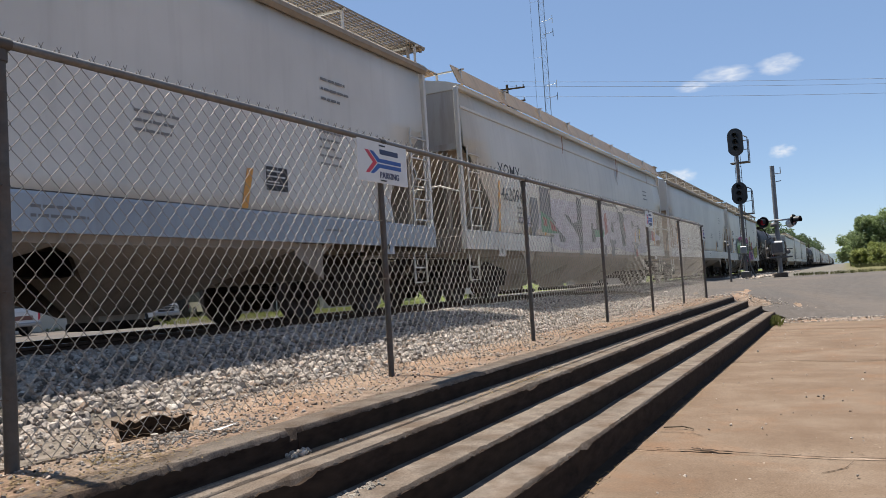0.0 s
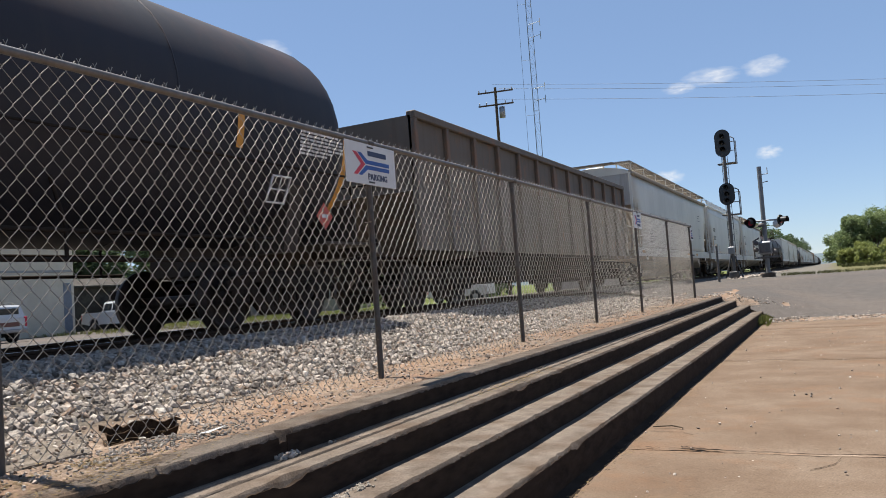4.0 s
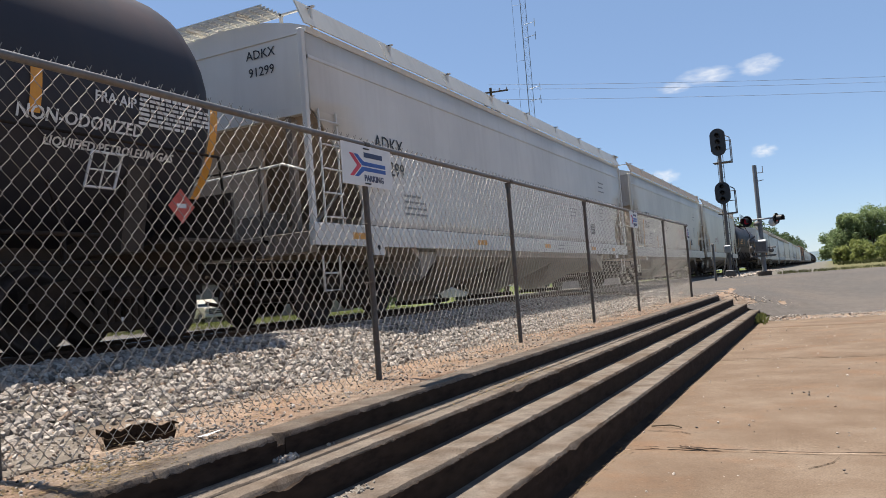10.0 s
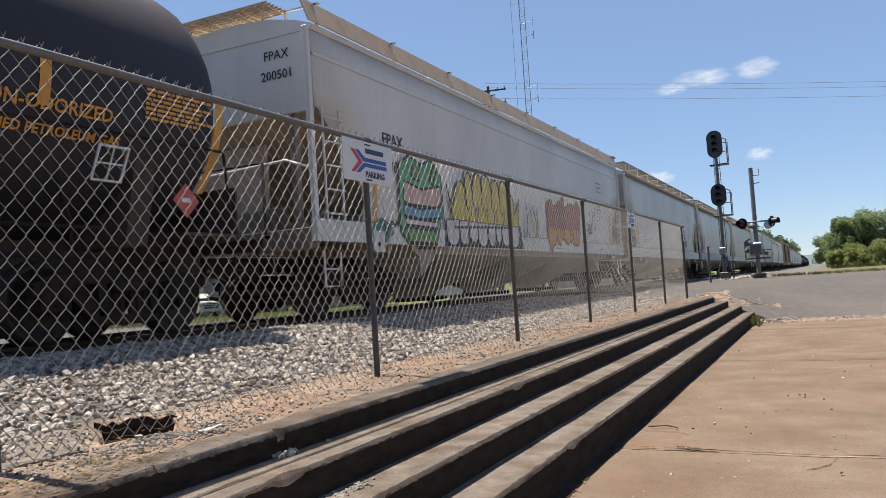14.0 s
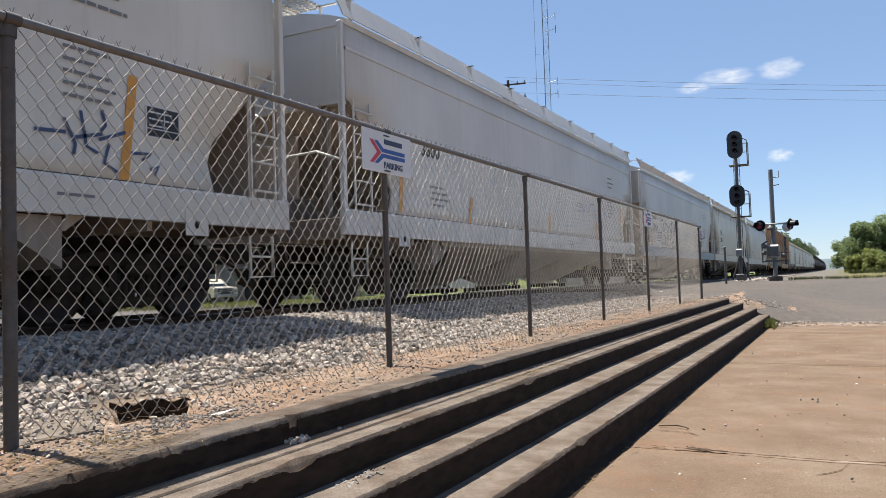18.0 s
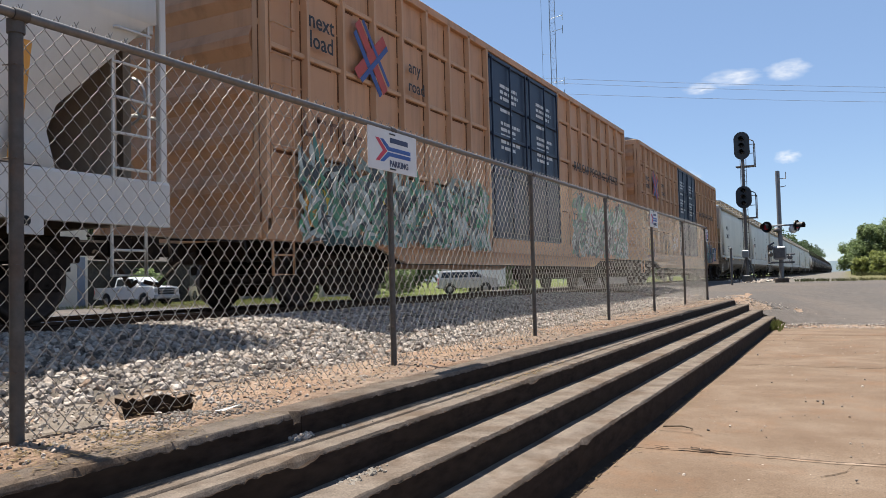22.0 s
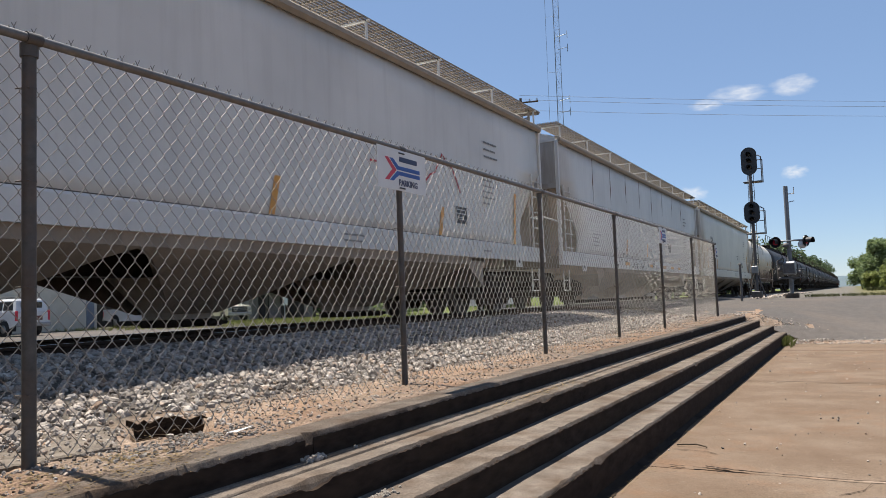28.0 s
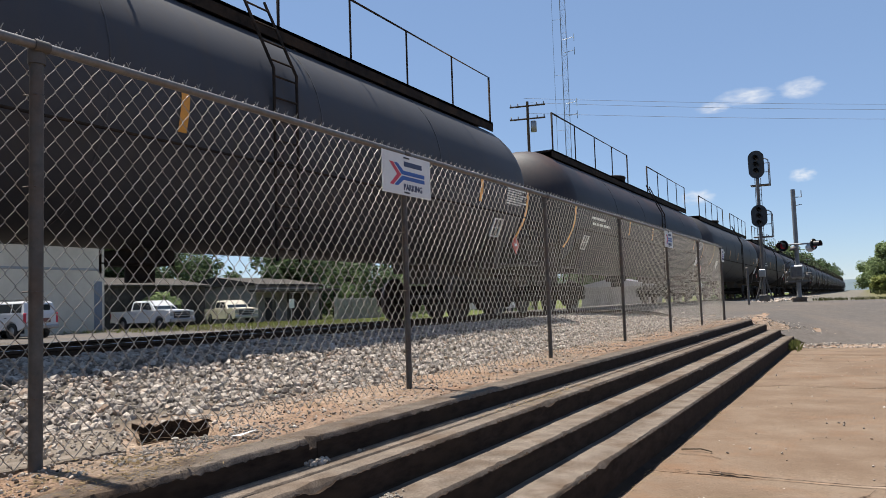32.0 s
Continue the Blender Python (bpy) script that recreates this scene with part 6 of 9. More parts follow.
def ribbon(pts, w, x):
    """One painted stroke of even width through the points."""
    rings = []
    for i, (y, z) in enumerate(pts):
        (ya, za), (yb, zb) = pts[max(0, i - 1)], pts[min(len(pts) - 1, i + 1)]
        l = math.hypot(yb - ya, zb - za) or 1
        ny, nz = -(zb - za) / l * w / 2, (yb - ya) / l * w / 2
        rings.append([(x, y + ny, z + nz), (x + 0.002, y + ny, z + nz), (x + 0.002, y - ny, z - nz), (x, y - ny, z - nz)])
    return Build().loft(rings, True, False, True)


def throw_up(car, x, y0, y1, z0, z1, n, fills, line, seed, wide=0.07, lab="spray-painted letter", low=None):
    """A row of fat outlined letters, the way graffiti is painted on railcars."""
    r = random.Random(seed)
    w = (y1 - y0) / n
    for i in range(n):
        cy, cz = y0 + w * (i + 0.5), (z0 + z1) / 2 + r.uniform(-0.08, 0.08)
        pts = blob(cy, cz, w * 0.50, (z1 - z0) * 0.40 * r.uniform(0.9, 1.1), r)
        dx = 0.0012 * i
        body = place("graffiti_letter", flat(grow(pts, wide), x + dx), line, car, lab)
        place("fill", flat(pts, x + dx + 0.003), r.choice(fills), body)
        if low:
            lower = [(y, min(z, z0 + (z1 - z0) * 0.36 + 0.04 * math.sin(y * 9))) for y, z in pts]
            place("lower_fill", flat(lower, x + dx + 0.0055), low, body)
        for k in range(3):
            a = (cy + r.uniform(-0.25, 0.2) * w, cz + r.uniform(-0.02, 0.34) * (z1 - z0))
            bb = (a[0] + r.uniform(-0.15, 0.2) * w, a[1] - r.uniform(0.12, 0.3) * (z1 - z0))
            cc = (bb[0] + r.uniform(0.05, 0.25) * w, bb[1] + r.uniform(-0.1, 0.1))
            place("stroke", ribbon([a, bb, cc], wide * 0.8, x + dx + 0.016), line, body)


def patch(car, x, cy, cz, ry, rz, col, seed, lab="cloud of spray paint"):
    place("graffiti_patch", flat(blob(cy, cz, ry, rz, random.Random(seed), 40, 6, 0.12), x), col, car, lab)


def busy(car, x, y0, y1, z0, z1, cols, r):
    """A crowded painted wall piece: many small overlapping fills and curling strokes."""
    n = int((y1 - y0) * (z1 - z0) * 15)
    dark = spray("dark grey spray paint", (0.05, 0.06, 0.06))
    for k in range(n):
        y, z = r.uniform(y0 + 0.1, y1 - 0.1), z0 + (z1 - z0) * r.uniform(0.08, 0.92) ** 1.25
        ry, rz = r.uniform(0.09, 0.24), r.uniform(0.08, 0.22)
        rz = min(rz, z - z0 + 0.02, z1 - z + 0.08)
        place("graffiti_fill", flat(blob(y, z, ry, rz, r, 14, 4, 0.3, 0.6), x + 0.0003 * (k % 50)), r.choice(cols), car)
    for k in range(n):
        y, z, a = r.uniform(y0 + 0.1, y1 - 0.1), z0 + (z1 - z0) * r.uniform(0.06, 1.0) ** 1.2, r.uniform(0, 6.28)
        pts = []
        for q in range(6):
            pts.append((min(y1, max(y0, y)), min(z1 + 0.05, max(z0, z))))
            y, z, a = y + 0.08 * math.cos(a), z + 0.08 * math.sin(a), a + r.uniform(-0.2, 0.9)
        place("stroke", ribbon(pts, r.uniform(0.015, 0.04), x + 0.018 + 0.0004 * (k % 10)), r.choice((dark, dark, cols[0], cols[1], cols[-2])), car)


def loops(car, x, y0, n, w, z0, z1, line, wide=0.05):
    """Tall hollow looped letters drawn in one line."""
    for i in range(n):
        c = y0 + i * w
        top = z1 - 0.1 * (i % 3)
        pts = [(c - 0.15 * w, z0)]
        pts += [(c + 0.1 * w - 0.38 * w * math.cos(k * math.pi / 8), top - 0.25 + 0.25 * math.sin(k * math.pi / 8)) for k in range(9)]
        pts += [(c + 0.42 * w, z0 + 0.5), (c + 0.30 * w, z0 + 0.02)]
        place("graffiti_letter", ribbon(pts, wide, x), line, car, "hollow spray-painted letter outline")


def scribble(car, x, y0, y1, z0, z1, line, seed, wide=0.03, n=14):
    r = random.Random(seed)
    pts = []
    for i in range(n):
        pts.append((y0 + (y1 - y0) * i / n + r.uniform(-0.12, 0.12), r.uniform(z0, z1)))
    place("graffiti_tag", ribbon(pts, wide, x), line, car, "scrawled spray-paint tag")


M["white_car"] = car_paint("white hopper paint", (0.74, 0.715, 0.66), amount=0.13)
M["grey_car"] = car_paint("light grey hopper paint", (0.755, 0.74, 0.695), amount=0.15)
M["cream_car"] = car_paint("cream hopper paint", (0.76, 0.72, 0.63), amount=0.17)
M["dirty_car"] = car_paint("rust-stained grey hopper paint", (0.76, 0.72, 0.63), amount=0.2, rust=0.3)
M["blue_grey"] = car_paint("blue-grey sill paint", (0.40, 0.45, 0.50), amount=0.3)
M["tan_walk"] = car_paint("tan weathered plate", (0.64, 0.45, 0.27), amount=0.5, rust=0.3)
M["black_tank"] = car_paint("black tank paint", (0.030, 0.030, 0.038), (0.052, 0.044, 0.042), 0.5, 0.62, crown=0.22)
M["rust_tank"] = car_paint("rusty black tank paint", (0.030, 0.027, 0.030), (0.085, 0.050, 0.040), 0.6, 0.7, rust=0.25, crown=0.95)
M["grey_tank"] = car_paint("dark grey tank paint", (0.056, 0.057, 0.066), (0.075, 0.063, 0.054), 0.6, 0.66)
M["cream_tank"] = car_paint("cream tank paint", (0.80, 0.73, 0.62), (0.24, 0.16, 0.10), 0.4, 0.5, splash=0.9)
M["box"] = car_paint("tan brown boxcar paint", (0.63, 0.350, 0.188), (0.14, 0.082, 0.050), 0.5, 0.55, rust=0.25)
# Lighter copy of the boxcar paint, so ribs look lit against the panels.
M["box_rib"] = car_paint("tan boxcar rib paint with lit tone", (0.68, 0.41, 0.24), (0.20, 0.12, 0.075), 0.35, 0.6, rust=0.12)
# Rust of the drips; also paints the shade beside boxcar posts and ribs.
M["rust_and_shade"] = rough_surface("dark rust and painted rib shade", (0.10, 0.045, 0.024), (0.19, 0.095, 0.05), 9, None, 1, 0.9, 0.2, 0.004)
M["boxdoor"] = car_paint("dark blue door paint", (0.018, 0.030, 0.06), (0.06, 0.05, 0.045), 0.4, 0.45)
M["gon"] = car_paint("brown-grey open hopper paint", (0.17, 0.145, 0.12), (0.10, 0.06, 0.04), 0.6, 0.7, rust=0.3)
M["coal"] = rough_surface("dark bulk load", (0.02, 0.02, 0.02), (0.06, 0.055, 0.05), 12, None, 1, 0.9, 0.6, 0.03)
M["logored"] = plain("faded red", (0.50, 0.07, 0.05), 0.6)
M["logoblue"] = plain("faded blue", (0.05, 0.10, 0.30), 0.6)

# the train: place of each car's leading end at the start, kind and make
SPEED = 19.5
TRAIN = []
H20, H19, H18, H16 = 18.9, 18.35, 17.9, 15.5


def add(s, car):
    TRAIN.append((s, car))
    return car


add(-27.8, hopper(H19, M["grey_car"], "light grey covered hopper car, dusty", seed=1))
add(-8.3, hopper(H19, M["white_car"], "white covered hopper car with faded rust-coloured stripes", seed=2, sill_paint=M["blue_grey"]))
add(11.2, hopper(H19, M["cream_car"], "cream covered hopper car with large pale painted letters", "plate", 0.05, walk_paint=M["tan_walk"], texts=(("XOMX", 0.42, 2.4, 2.75), ("462094", 0.42, 2.5, 2.25)), seed=3))
add(30.9, hopper(H18, M["white_car"], "white covered hopper car with black numbers", texts=(("860314", 0.36, 1.95, 2.2),), seed=4))
add(49.75, hopper(H19, M["white_car"], "white covered hopper car with pink, green and yellow graffiti", sill=0.97, texts=(("HLTX", 0.36, 2.15, 2.72), ("6081", 0.38, 2.15, 2.25)), seed=5))
add(69.8, tank(16.9, M["black_tank"], "black tank car, dusty, with a top platform", texts=(("TILX 253783", 0.37, 2.95, 2.3),), deck_at=-1.0, seed=1))
add(87.9, open_hopper(15.4, "brown-grey ribbed open-top hopper car with a dark load"))
add(104.6, hopper(H20, M["cream_car"], "cream covered hopper car with a yellow-marked sill", sill=1.08, stripes=(1.0, 6.0, 11.42, 14.04), panel_at=None, sill_texts=(("DO NOT HAMMER ON CAR", 0.10, 12.78, 1.2),), bay_paint=M["bay_tan"], seed=6))
add(124.3, hopper(H19, M["white_car"], "white covered hopper car with black numbers", "plate", walk_paint=M["cream_car"], texts=(("NAHX", 0.36, 2.6, 2.86), ("620279", 0.36, 2.66, 2.38)), end_texts=(("NAHX", 0.3, 0.3, 3.75), ("620279", 0.3, 0.3, 3.42)), seed=7))
add(143.75, hopper(H20, M["white_car"], "white covered hopper car with black numbers", texts=(("TILX", 0.36, 2.5, 2.95), ("623563", 0.36, 2.62, 2.46)), end_texts=(("TILX", 0.3, 0.3, 3.75), ("623563", 0.3, 0.3, 3.42)), seed=8))
add(163.5, tank(17.2, M["rust_tank"], "black tank car with a rust-red top", texts=(("FHAX 38650", 0.42, 2.93, 2.2),), deck_at=0.9, hoops=True, seed=2))
add(181.2, tank(19.8, M["black_tank"], "long black tank car with white numbers", texts=(("GATX  203874", 0.36, 3.2, 2.6), ("FRA AIP", 0.15, 17.35, 2.52), ("NON-ODORIZED", 0.185, 17.0, 2.25), ("LIQUIFIED PETROLEUM GAS", 0.13, 17.4, 2.03)), deck_at=-1.3, low_rail=True, seed=3))
add(201.8, hopper(H20, M["white_car"], "white covered hopper car with a yellow-marked sill", "plate", walk_paint=M["cream_car"], stripes="h", texts=(("ADKX", 0.34, 2.35, 2.8), ("91299", 0.34, 2.4, 2.4)), end_texts=(("ADKX", 0.26, 0.1, 3.86), ("91299", 0.26, 0.1, 3.6)), sill=1.1, seed=9))
add(222.2, hopper(H18, M["cream_car"], "cream covered hopper car with brown stains", "plate", walk_paint=M["tan_walk"], texts=(("GPLX", 0.36, 2.6, 2.72), ("75097", 0.36, 2.5, 2.32)), end_texts=(("GPLX", 0.3, 0.3, 3.75), ("75097", 0.3, 0.3, 3.42)), seed=10))
add(241.2, hopper(17.55, M["cream_car"], "cream covered hopper car, faded", "plate", walk_paint=M["tan_walk"], sill=1.1, seed=11))
add(259.7, tank(19.4, M["black_tank"], "black tank car with yellow writing and stripes", texts=(("NON-ODORIZED", 0.19, 16.1, 2.27), ("LIQUEFIED PETROLEUM GAS", 0.14, 16.1, 2.04), ("TILX  303", 0.3, 3.9, 2.6)), ink=M["yellow"], deck_at=1.0, low_rail=True, seed=4))
add(279.9, hopper(H20, M["white_car"], "white covered hopper car covered in yellow and orange graffiti", "plate", walk_paint=M["tan_walk"], texts=(("FPAX", 0.30, 2.42, 2.84), ("200501", 0.30, 2.55, 2.4)), sill=1.1, end_texts=(("FPAX", 0.26, 0.3, 3.75), ("200501", 0.26, 0.3, 3.45)), seed=12))
add(299.9, hopper(H18, M["grey_car"], "light grey covered hopper car", seed=13))
add(319.0, hopper(H18, M["grey_car"], "light grey covered hopper car", bulge=0.05, sill_paint=M["blue_grey"], seed=14))
add(338.1, hopper(H20, M["cream_car"], "pale grey covered hopper car with blue scribbles by the data panel", panel_at=(2.34, 1.92), tail=2.68, seed=15))
add(358.2, hopper(H18, M["white_car"], "white covered hopper car with blue scribbles", "plate", walk_paint=M["white_car"], texts=(("3600", 0.36, 2.8, 2.62),), seed=16))
add(377.4, hopper(H18, M["grey_car"], "light grey covered hopper car with outlined graffiti letters", "plate", walk_paint=M["tan_walk"], sill_paint=M["blue_grey"], texts=(("ROIX", 0.36, 2.3, 2.6), ("57318", 0.36, 2.4, 2.15)), open_end=True, seed=17))
add(395.9, hopper(H18, M["dirty_car"], "grey covered hopper car streaked with rust", "plate", 0.05, walk_paint=M["tan_walk"], texts=(("ROIX", 0.36, 3.0, 2.75), ("57890", 0.36, 3.0, 2.3)), open_end=True, seed=18))
add(415.0, hopper(H18, M["white_car"], "white rounded covered hopper car with yellow marks", "plate", 0.06, walk_paint=M["cream_car"], sill=0.95, seed=19))
add(434.42, boxcar(18.0, "tan brown ribbed boxcar with dark blue doors and graffiti"))
add(454.42, boxcar(18.4, "tan brown ribbed boxcar with dark blue doors"))
add(474.4, hopper(H16, M["cream_car"], "grey covered hopper car with yellow-marked sill", stripes="h", bays=2, texts=(("MULX", 0.36, 2.75, 3.1), ("200017", 0.36, 2.9, 2.62)), end_texts=(("MULX", 0.26, 0.5, 3.25), ("200017", 0.26, 0.5, 2.98)), sill=1.3, seed=20))
add(490.5, hopper(16.2, M["grey_car"], "light grey covered hopper car with black numbers", bays=3, texts=(("TILX", 0.40, 2.8, 3.0), ("326070", 0.40, 2.9, 2.5)), seed=21))
add(507.6, hopper(H16, M["cream_car"], "cream covered hopper car with faded red scribbles", bays=3, texts=(("MGRX", 0.36, 3.2, 3.1), ("50601", 0.36, 3.4, 2.65)), seed=22))
add(524.6, hopper(16.0, M["white_car"], "white covered hopper car", open_end=True, seed=23))
add(541.7, hopper(19.2, M["grey_car"], "light grey covered hopper car", sill=1.1, texts=(("ARSX", 0.36, 3.2, 3.1), ("462", 0.36, 3.4, 2.65)), seed=24))
add(562.0, hopper(H20, M["grey_car"], "light grey covered hopper car with dark scrapes and rust drips", sill=1.08, stripes=(5.92, 9.14, 11.3, 12.66, 14.05), panel_at=(6.4, 1.84), seed=25))
add(581.9, hopper(H20, M["cream_car"], "cream covered hopper car with black numbers", texts=(("TILX", 0.38, 3.2, 2.9), ("625287", 0.38, 3.3, 2.42)), seed=26))
add(602.1, tank(16.1, M["cream_tank"], "cream tank car stained brown below", light=True, fittings=M["cream_tank"], deck_at=-1.6, seed=5))
add(618.6, tank(20.0, M["grey_tank"], "long dark grey tank car with a full-length top walk", True, texts=(("GATX 61883", 0.34, 4.4, 2.65),), seed=6))
for i in range(17):
    add(639.7 + 20.7 * i, tank(20.0, (M["black_tank"], M["grey_tank"])[i % 2], "long black tank car with a full-length top walk", True, seed=7 + i % 2))


CARS = {round(s): c for s, c in TRAIN}
INK = spray("black spray paint", (0.015, 0.015, 0.018))
G = HW + 0.016
pale, lilac = spray("pale lilac spray paint", (0.58, 0.54, 0.58)), spray("grey spray paint", (0.20, 0.20, 0.21))
c1 = CARS[11]
patch(c1, HW + 0.05, 10.2, 1.80, 6.6, 0.62, pale, 3, "pale lilac painted panel")
soot, ash = spray("soot grey spray paint", (0.075, 0.075, 0.08)), spray("ash grey spray paint", (0.16, 0.16, 0.17))
brick_red, straw = spray("dull red spray paint", (0.35, 0.07, 0.06)), spray("yellow spray paint", (0.58, 0.44, 0.05))
for k, (pts, col) in enumerate((
        ([(11.40, 2.42), (11.95, 2.42), (12.16, 1.75), (12.20, 1.34), (11.72, 1.32), (11.62, 1.75)], soot),
        ([(11.98, 2.15), (12.2, 1.85), (12.16, 1.68), (12.05, 1.95)], brick_red),
        ([(10.40, 1.75), (10.60, 2.15), (10.76, 1.72)], soot),
        ([(13.05, 2.2), (13.3, 2.2), (13.32, 2.0), (13.2, 1.93), (13.06, 2.0)], soot),
        ([(15.15, 2.16), (15.58, 2.16), (15.58, 1.98), (15.15, 1.98)], soot),
        ([(15.5, 1.96), (16.1, 1.96), (16.0, 1.62), (15.45, 1.62)], ash),
        ([(15.08, 1.66), (15.5, 1.66), (15.42, 1.42), (15.05, 1.42)], soot),
        ([(16.1, 1.98), (16.45, 1.95), (16.4, 1.6), (16.1, 1.62)], brick_red),
        ([(10.2, 1.50), (10.95, 1.48), (10.9, 1.38), (10.7, 1.36), (10.7, 1.0), (10.32, 1.0), (10.32, 1.38), (10.2, 1.4)], ash),
        ([(13.0, 1.50), (13.95, 1.47), (13.9, 1.38), (13.75, 1.36), (13.72, 1.0), (13.2, 1.0), (13.2, 1.38), (13.0, 1.4)], ash),
        ([(13.5, 1.25), (13.72, 1.25), (13.72, 1.0), (13.45, 1.0)], brick_red),
        ([(13.9, 2.1), (14.1, 2.1), (14.05, 1.55), (13.92, 1.5)], soot),
        ([(14.07, 2.0), (14.18, 1.95), (14.16, 1.5), (14.05, 1.42), (14.1, 1.7)], straw))):
    place("graffiti_letter", flat(pts, HW + 0.056 + 0.0006 * k), col, c1, "blocky painted letter piece")
for k, pts in enumerate(([(9.0, 2.60), (10.2, 2.56), (11.1, 2.60), (11.35, 2.48)], [(11.35, 2.48), (11.28, 2.2), (10.95, 2.05), (10.7, 2.02)], [(12.0, 2.2), (12.02, 2.52), (12.9, 2.60), (14.0, 2.56), (15.4, 2.6)], [(13.98, 2.58), (14.02, 2.1), (13.8, 2.03), (13.3, 2.05)], [(11.95, 1.34), (11.96, 1.0)])):
    place("stroke", ribbon(pts, 0.085 if k in (0, 2) else 0.035, HW + 0.066), soot, c1, "dark painted outline stroke")
sea = spray("sea green spray paint", (0.10, 0.28, 0.16))
for k, (pts, col) in enumerate((
        ([(4.2, 2.62), (4.85, 2.60), (4.90, 1.85), (4.6, 1.78), (4.2, 1.9)], ash),
        ([(4.2, 2.02), (4.9, 1.86), (5.3, 1.66), (5.95, 1.40), (5.9, 1.30), (5.5, 1.31), (5.42, 1.52), (4.8, 1.50), (4.2, 1.52)], sea),
        ([(5.2, 1.70), (5.5, 1.58), (5.95, 1.40), (5.9, 1.30), (5.5, 1.31), (5.42, 1.52)], soot),
        ([(4.35, 1.88), (4.62, 1.84), (4.6, 1.66), (4.36, 1.68)], brick_red),
        ([(4.82, 1.82), (5.2, 1.68), (5.3, 1.56), (4.9, 1.58)], brick_red),
        ([(5.93, 2.06), (6.32, 2.0), (6.6, 1.84), (7.02, 1.88), (7.05, 2.58), (7.46, 2.52), (7.44, 1.5), (7.36, 0.99), (7.06, 0.99), (7.08, 1.45), (6.7, 1.70), (6.3, 1.86)], soot),
        ([(7.06, 1.30), (7.42, 1.30), (7.36, 0.99), (7.06, 0.99)], ash),
        ([(8.3, 1.92), (8.45, 1.92), (8.46, 1.75), (8.82, 1.76), (8.95, 2.54), (9.42, 2.52), (9.36, 1.7), (9.2, 1.6), (8.72, 1.6), (8.6, 1.36), (8.3, 1.36)], soot),
        ([(8.6, 1.72), (9.62, 1.76), (9.58, 1.55), (8.62, 1.52)], sea),
        ([(9.7, 2.25), (9.96, 2.30), (10.0, 1.70), (9.72, 1.60)], brick_red),
        ([(9.58, 1.32), (9.78, 1.32), (9.74, 0.99), (9.55, 0.99)], ash),
        ([(3.55, 2.3), (4.0, 2.3), (4.05, 1.75), (3.75, 1.4), (3.5, 1.4)], ash))):
    place("graffiti_letter", flat(pts, HW + 0.056 + 0.0006 * k), col, c1, "blocky painted letter piece")
for pts in ([(4.92, 2.60), (5.6, 2.66), (6.3, 2.62), (7.05, 2.66)], [(7.48, 2.58), (8.2, 2.64), (8.95, 2.62)], [(4.86, 2.60), (4.90, 1.9), (5.2, 1.76)], [(4.80, 1.48), (4.82, 1.0)]):
    place("stroke", ribbon(pts, 0.06, HW + 0.066), soot, c1, "dark painted outline stroke")
rust_run = spray("rust stain", (0.34, 0.15, 0.06))
for y, w_, z0, z1 in ((11.6, 0.05, 3.3, 4.15), (11.75, 0.03, 3.5, 4.1), (6.2, 0.04, 3.6, 4.1), (15.9, 0.03, 3.7, 4.1)):
    place("rust_run", flat([(y - w_, z1), (y + w_, z1), (y + w_ * 0.8, (z0 + z1) / 2), (y + w_ * 0.2, z0), (y - w_ * 0.3, z0 + 0.05)], HW + 0.055), rust_run, c1, "rust stain running down the side")
c21 = CARS[396]
rq = random.Random(77)
for k in range(16):
    y, w_ = rq.uniform(0.8, 17.0), rq.uniform(0.02, 0.07)
    z0 = 4.1 - rq.uniform(0.2, 0.9)
    place("rust_run", flat([(y - w_, 4.12), (y + w_, 4.12), (y + w_ * 0.8, (z0 + 4.1) / 2), (y + w_ * 0.2, z0), (y - w_ * 0.3, z0 + 0.05)], HW + 0.055), rust_run, c21, "rust stain running down the side")
c3 = CARS[50]
wht0 = spray("white spray paint", (0.66, 0.60, 0.60))
pink, lime = spray("pink spray paint", (0.46, 0.08, 0.24)), spray("lime spray paint", (0.17, 0.33, 0.05))
for k, (y, w_, h_) in enumerate(((4.9, 0.8, 0.30), (6.6, 0.9, 0.45), (9.6, 1.0, 0.62), (11.2, 0.7, 0.42), (12.8, 0.8, 0.22))):
    patch(c3, HW + 0.042 + 0.001 * k, y, 1.05 + h_ * 0.8, w_, h_, pink, 20 + k)
for k, (y, z, a, b_) in enumerate(((7.5, 2.42, 0.55, 0.20), (8.5, 2.42, 0.65, 0.24), (9.5, 2.42, 0.55, 0.22), (10.2, 2.34, 0.40, 0.24), (6.2, 2.40, 0.70, 0.22), (5.2, 2.30, 0.5, 0.25))):
    patch(c3, HW + 0.0405 + 0.0004 * k, y, z, a, b_, pink, 220 + k)
mint_pale, deep = spray("pale mint spray paint", (0.40, 0.50, 0.34)), spray("deep charcoal spray paint", (0.028, 0.034, 0.036))
outline = [(6.95, 2.0), (7.25, 2.58), (7.42, 2.36), (7.44, 2.12), (8.11, 2.38), (8.28, 2.14), (8.77, 2.44), (8.98, 2.16), (9.14, 2.47), (9.24, 2.12), (10.33, 2.45), (10.26, 1.96), (10.42, 1.92), (10.80, 1.60), (10.40, 1.40), (9.6, 1.50), (8.5, 1.40), (6.95, 1.42)]
lower = [(6.95, 1.92), (7.4, 1.90), (8.1, 2.04), (8.9, 1.96), (9.6, 2.02), (10.26, 1.96), (10.42, 1.88), (10.74, 1.60), (10.40, 1.44), (9.6, 1.53), (8.5, 1.43), (6.95, 1.45)]
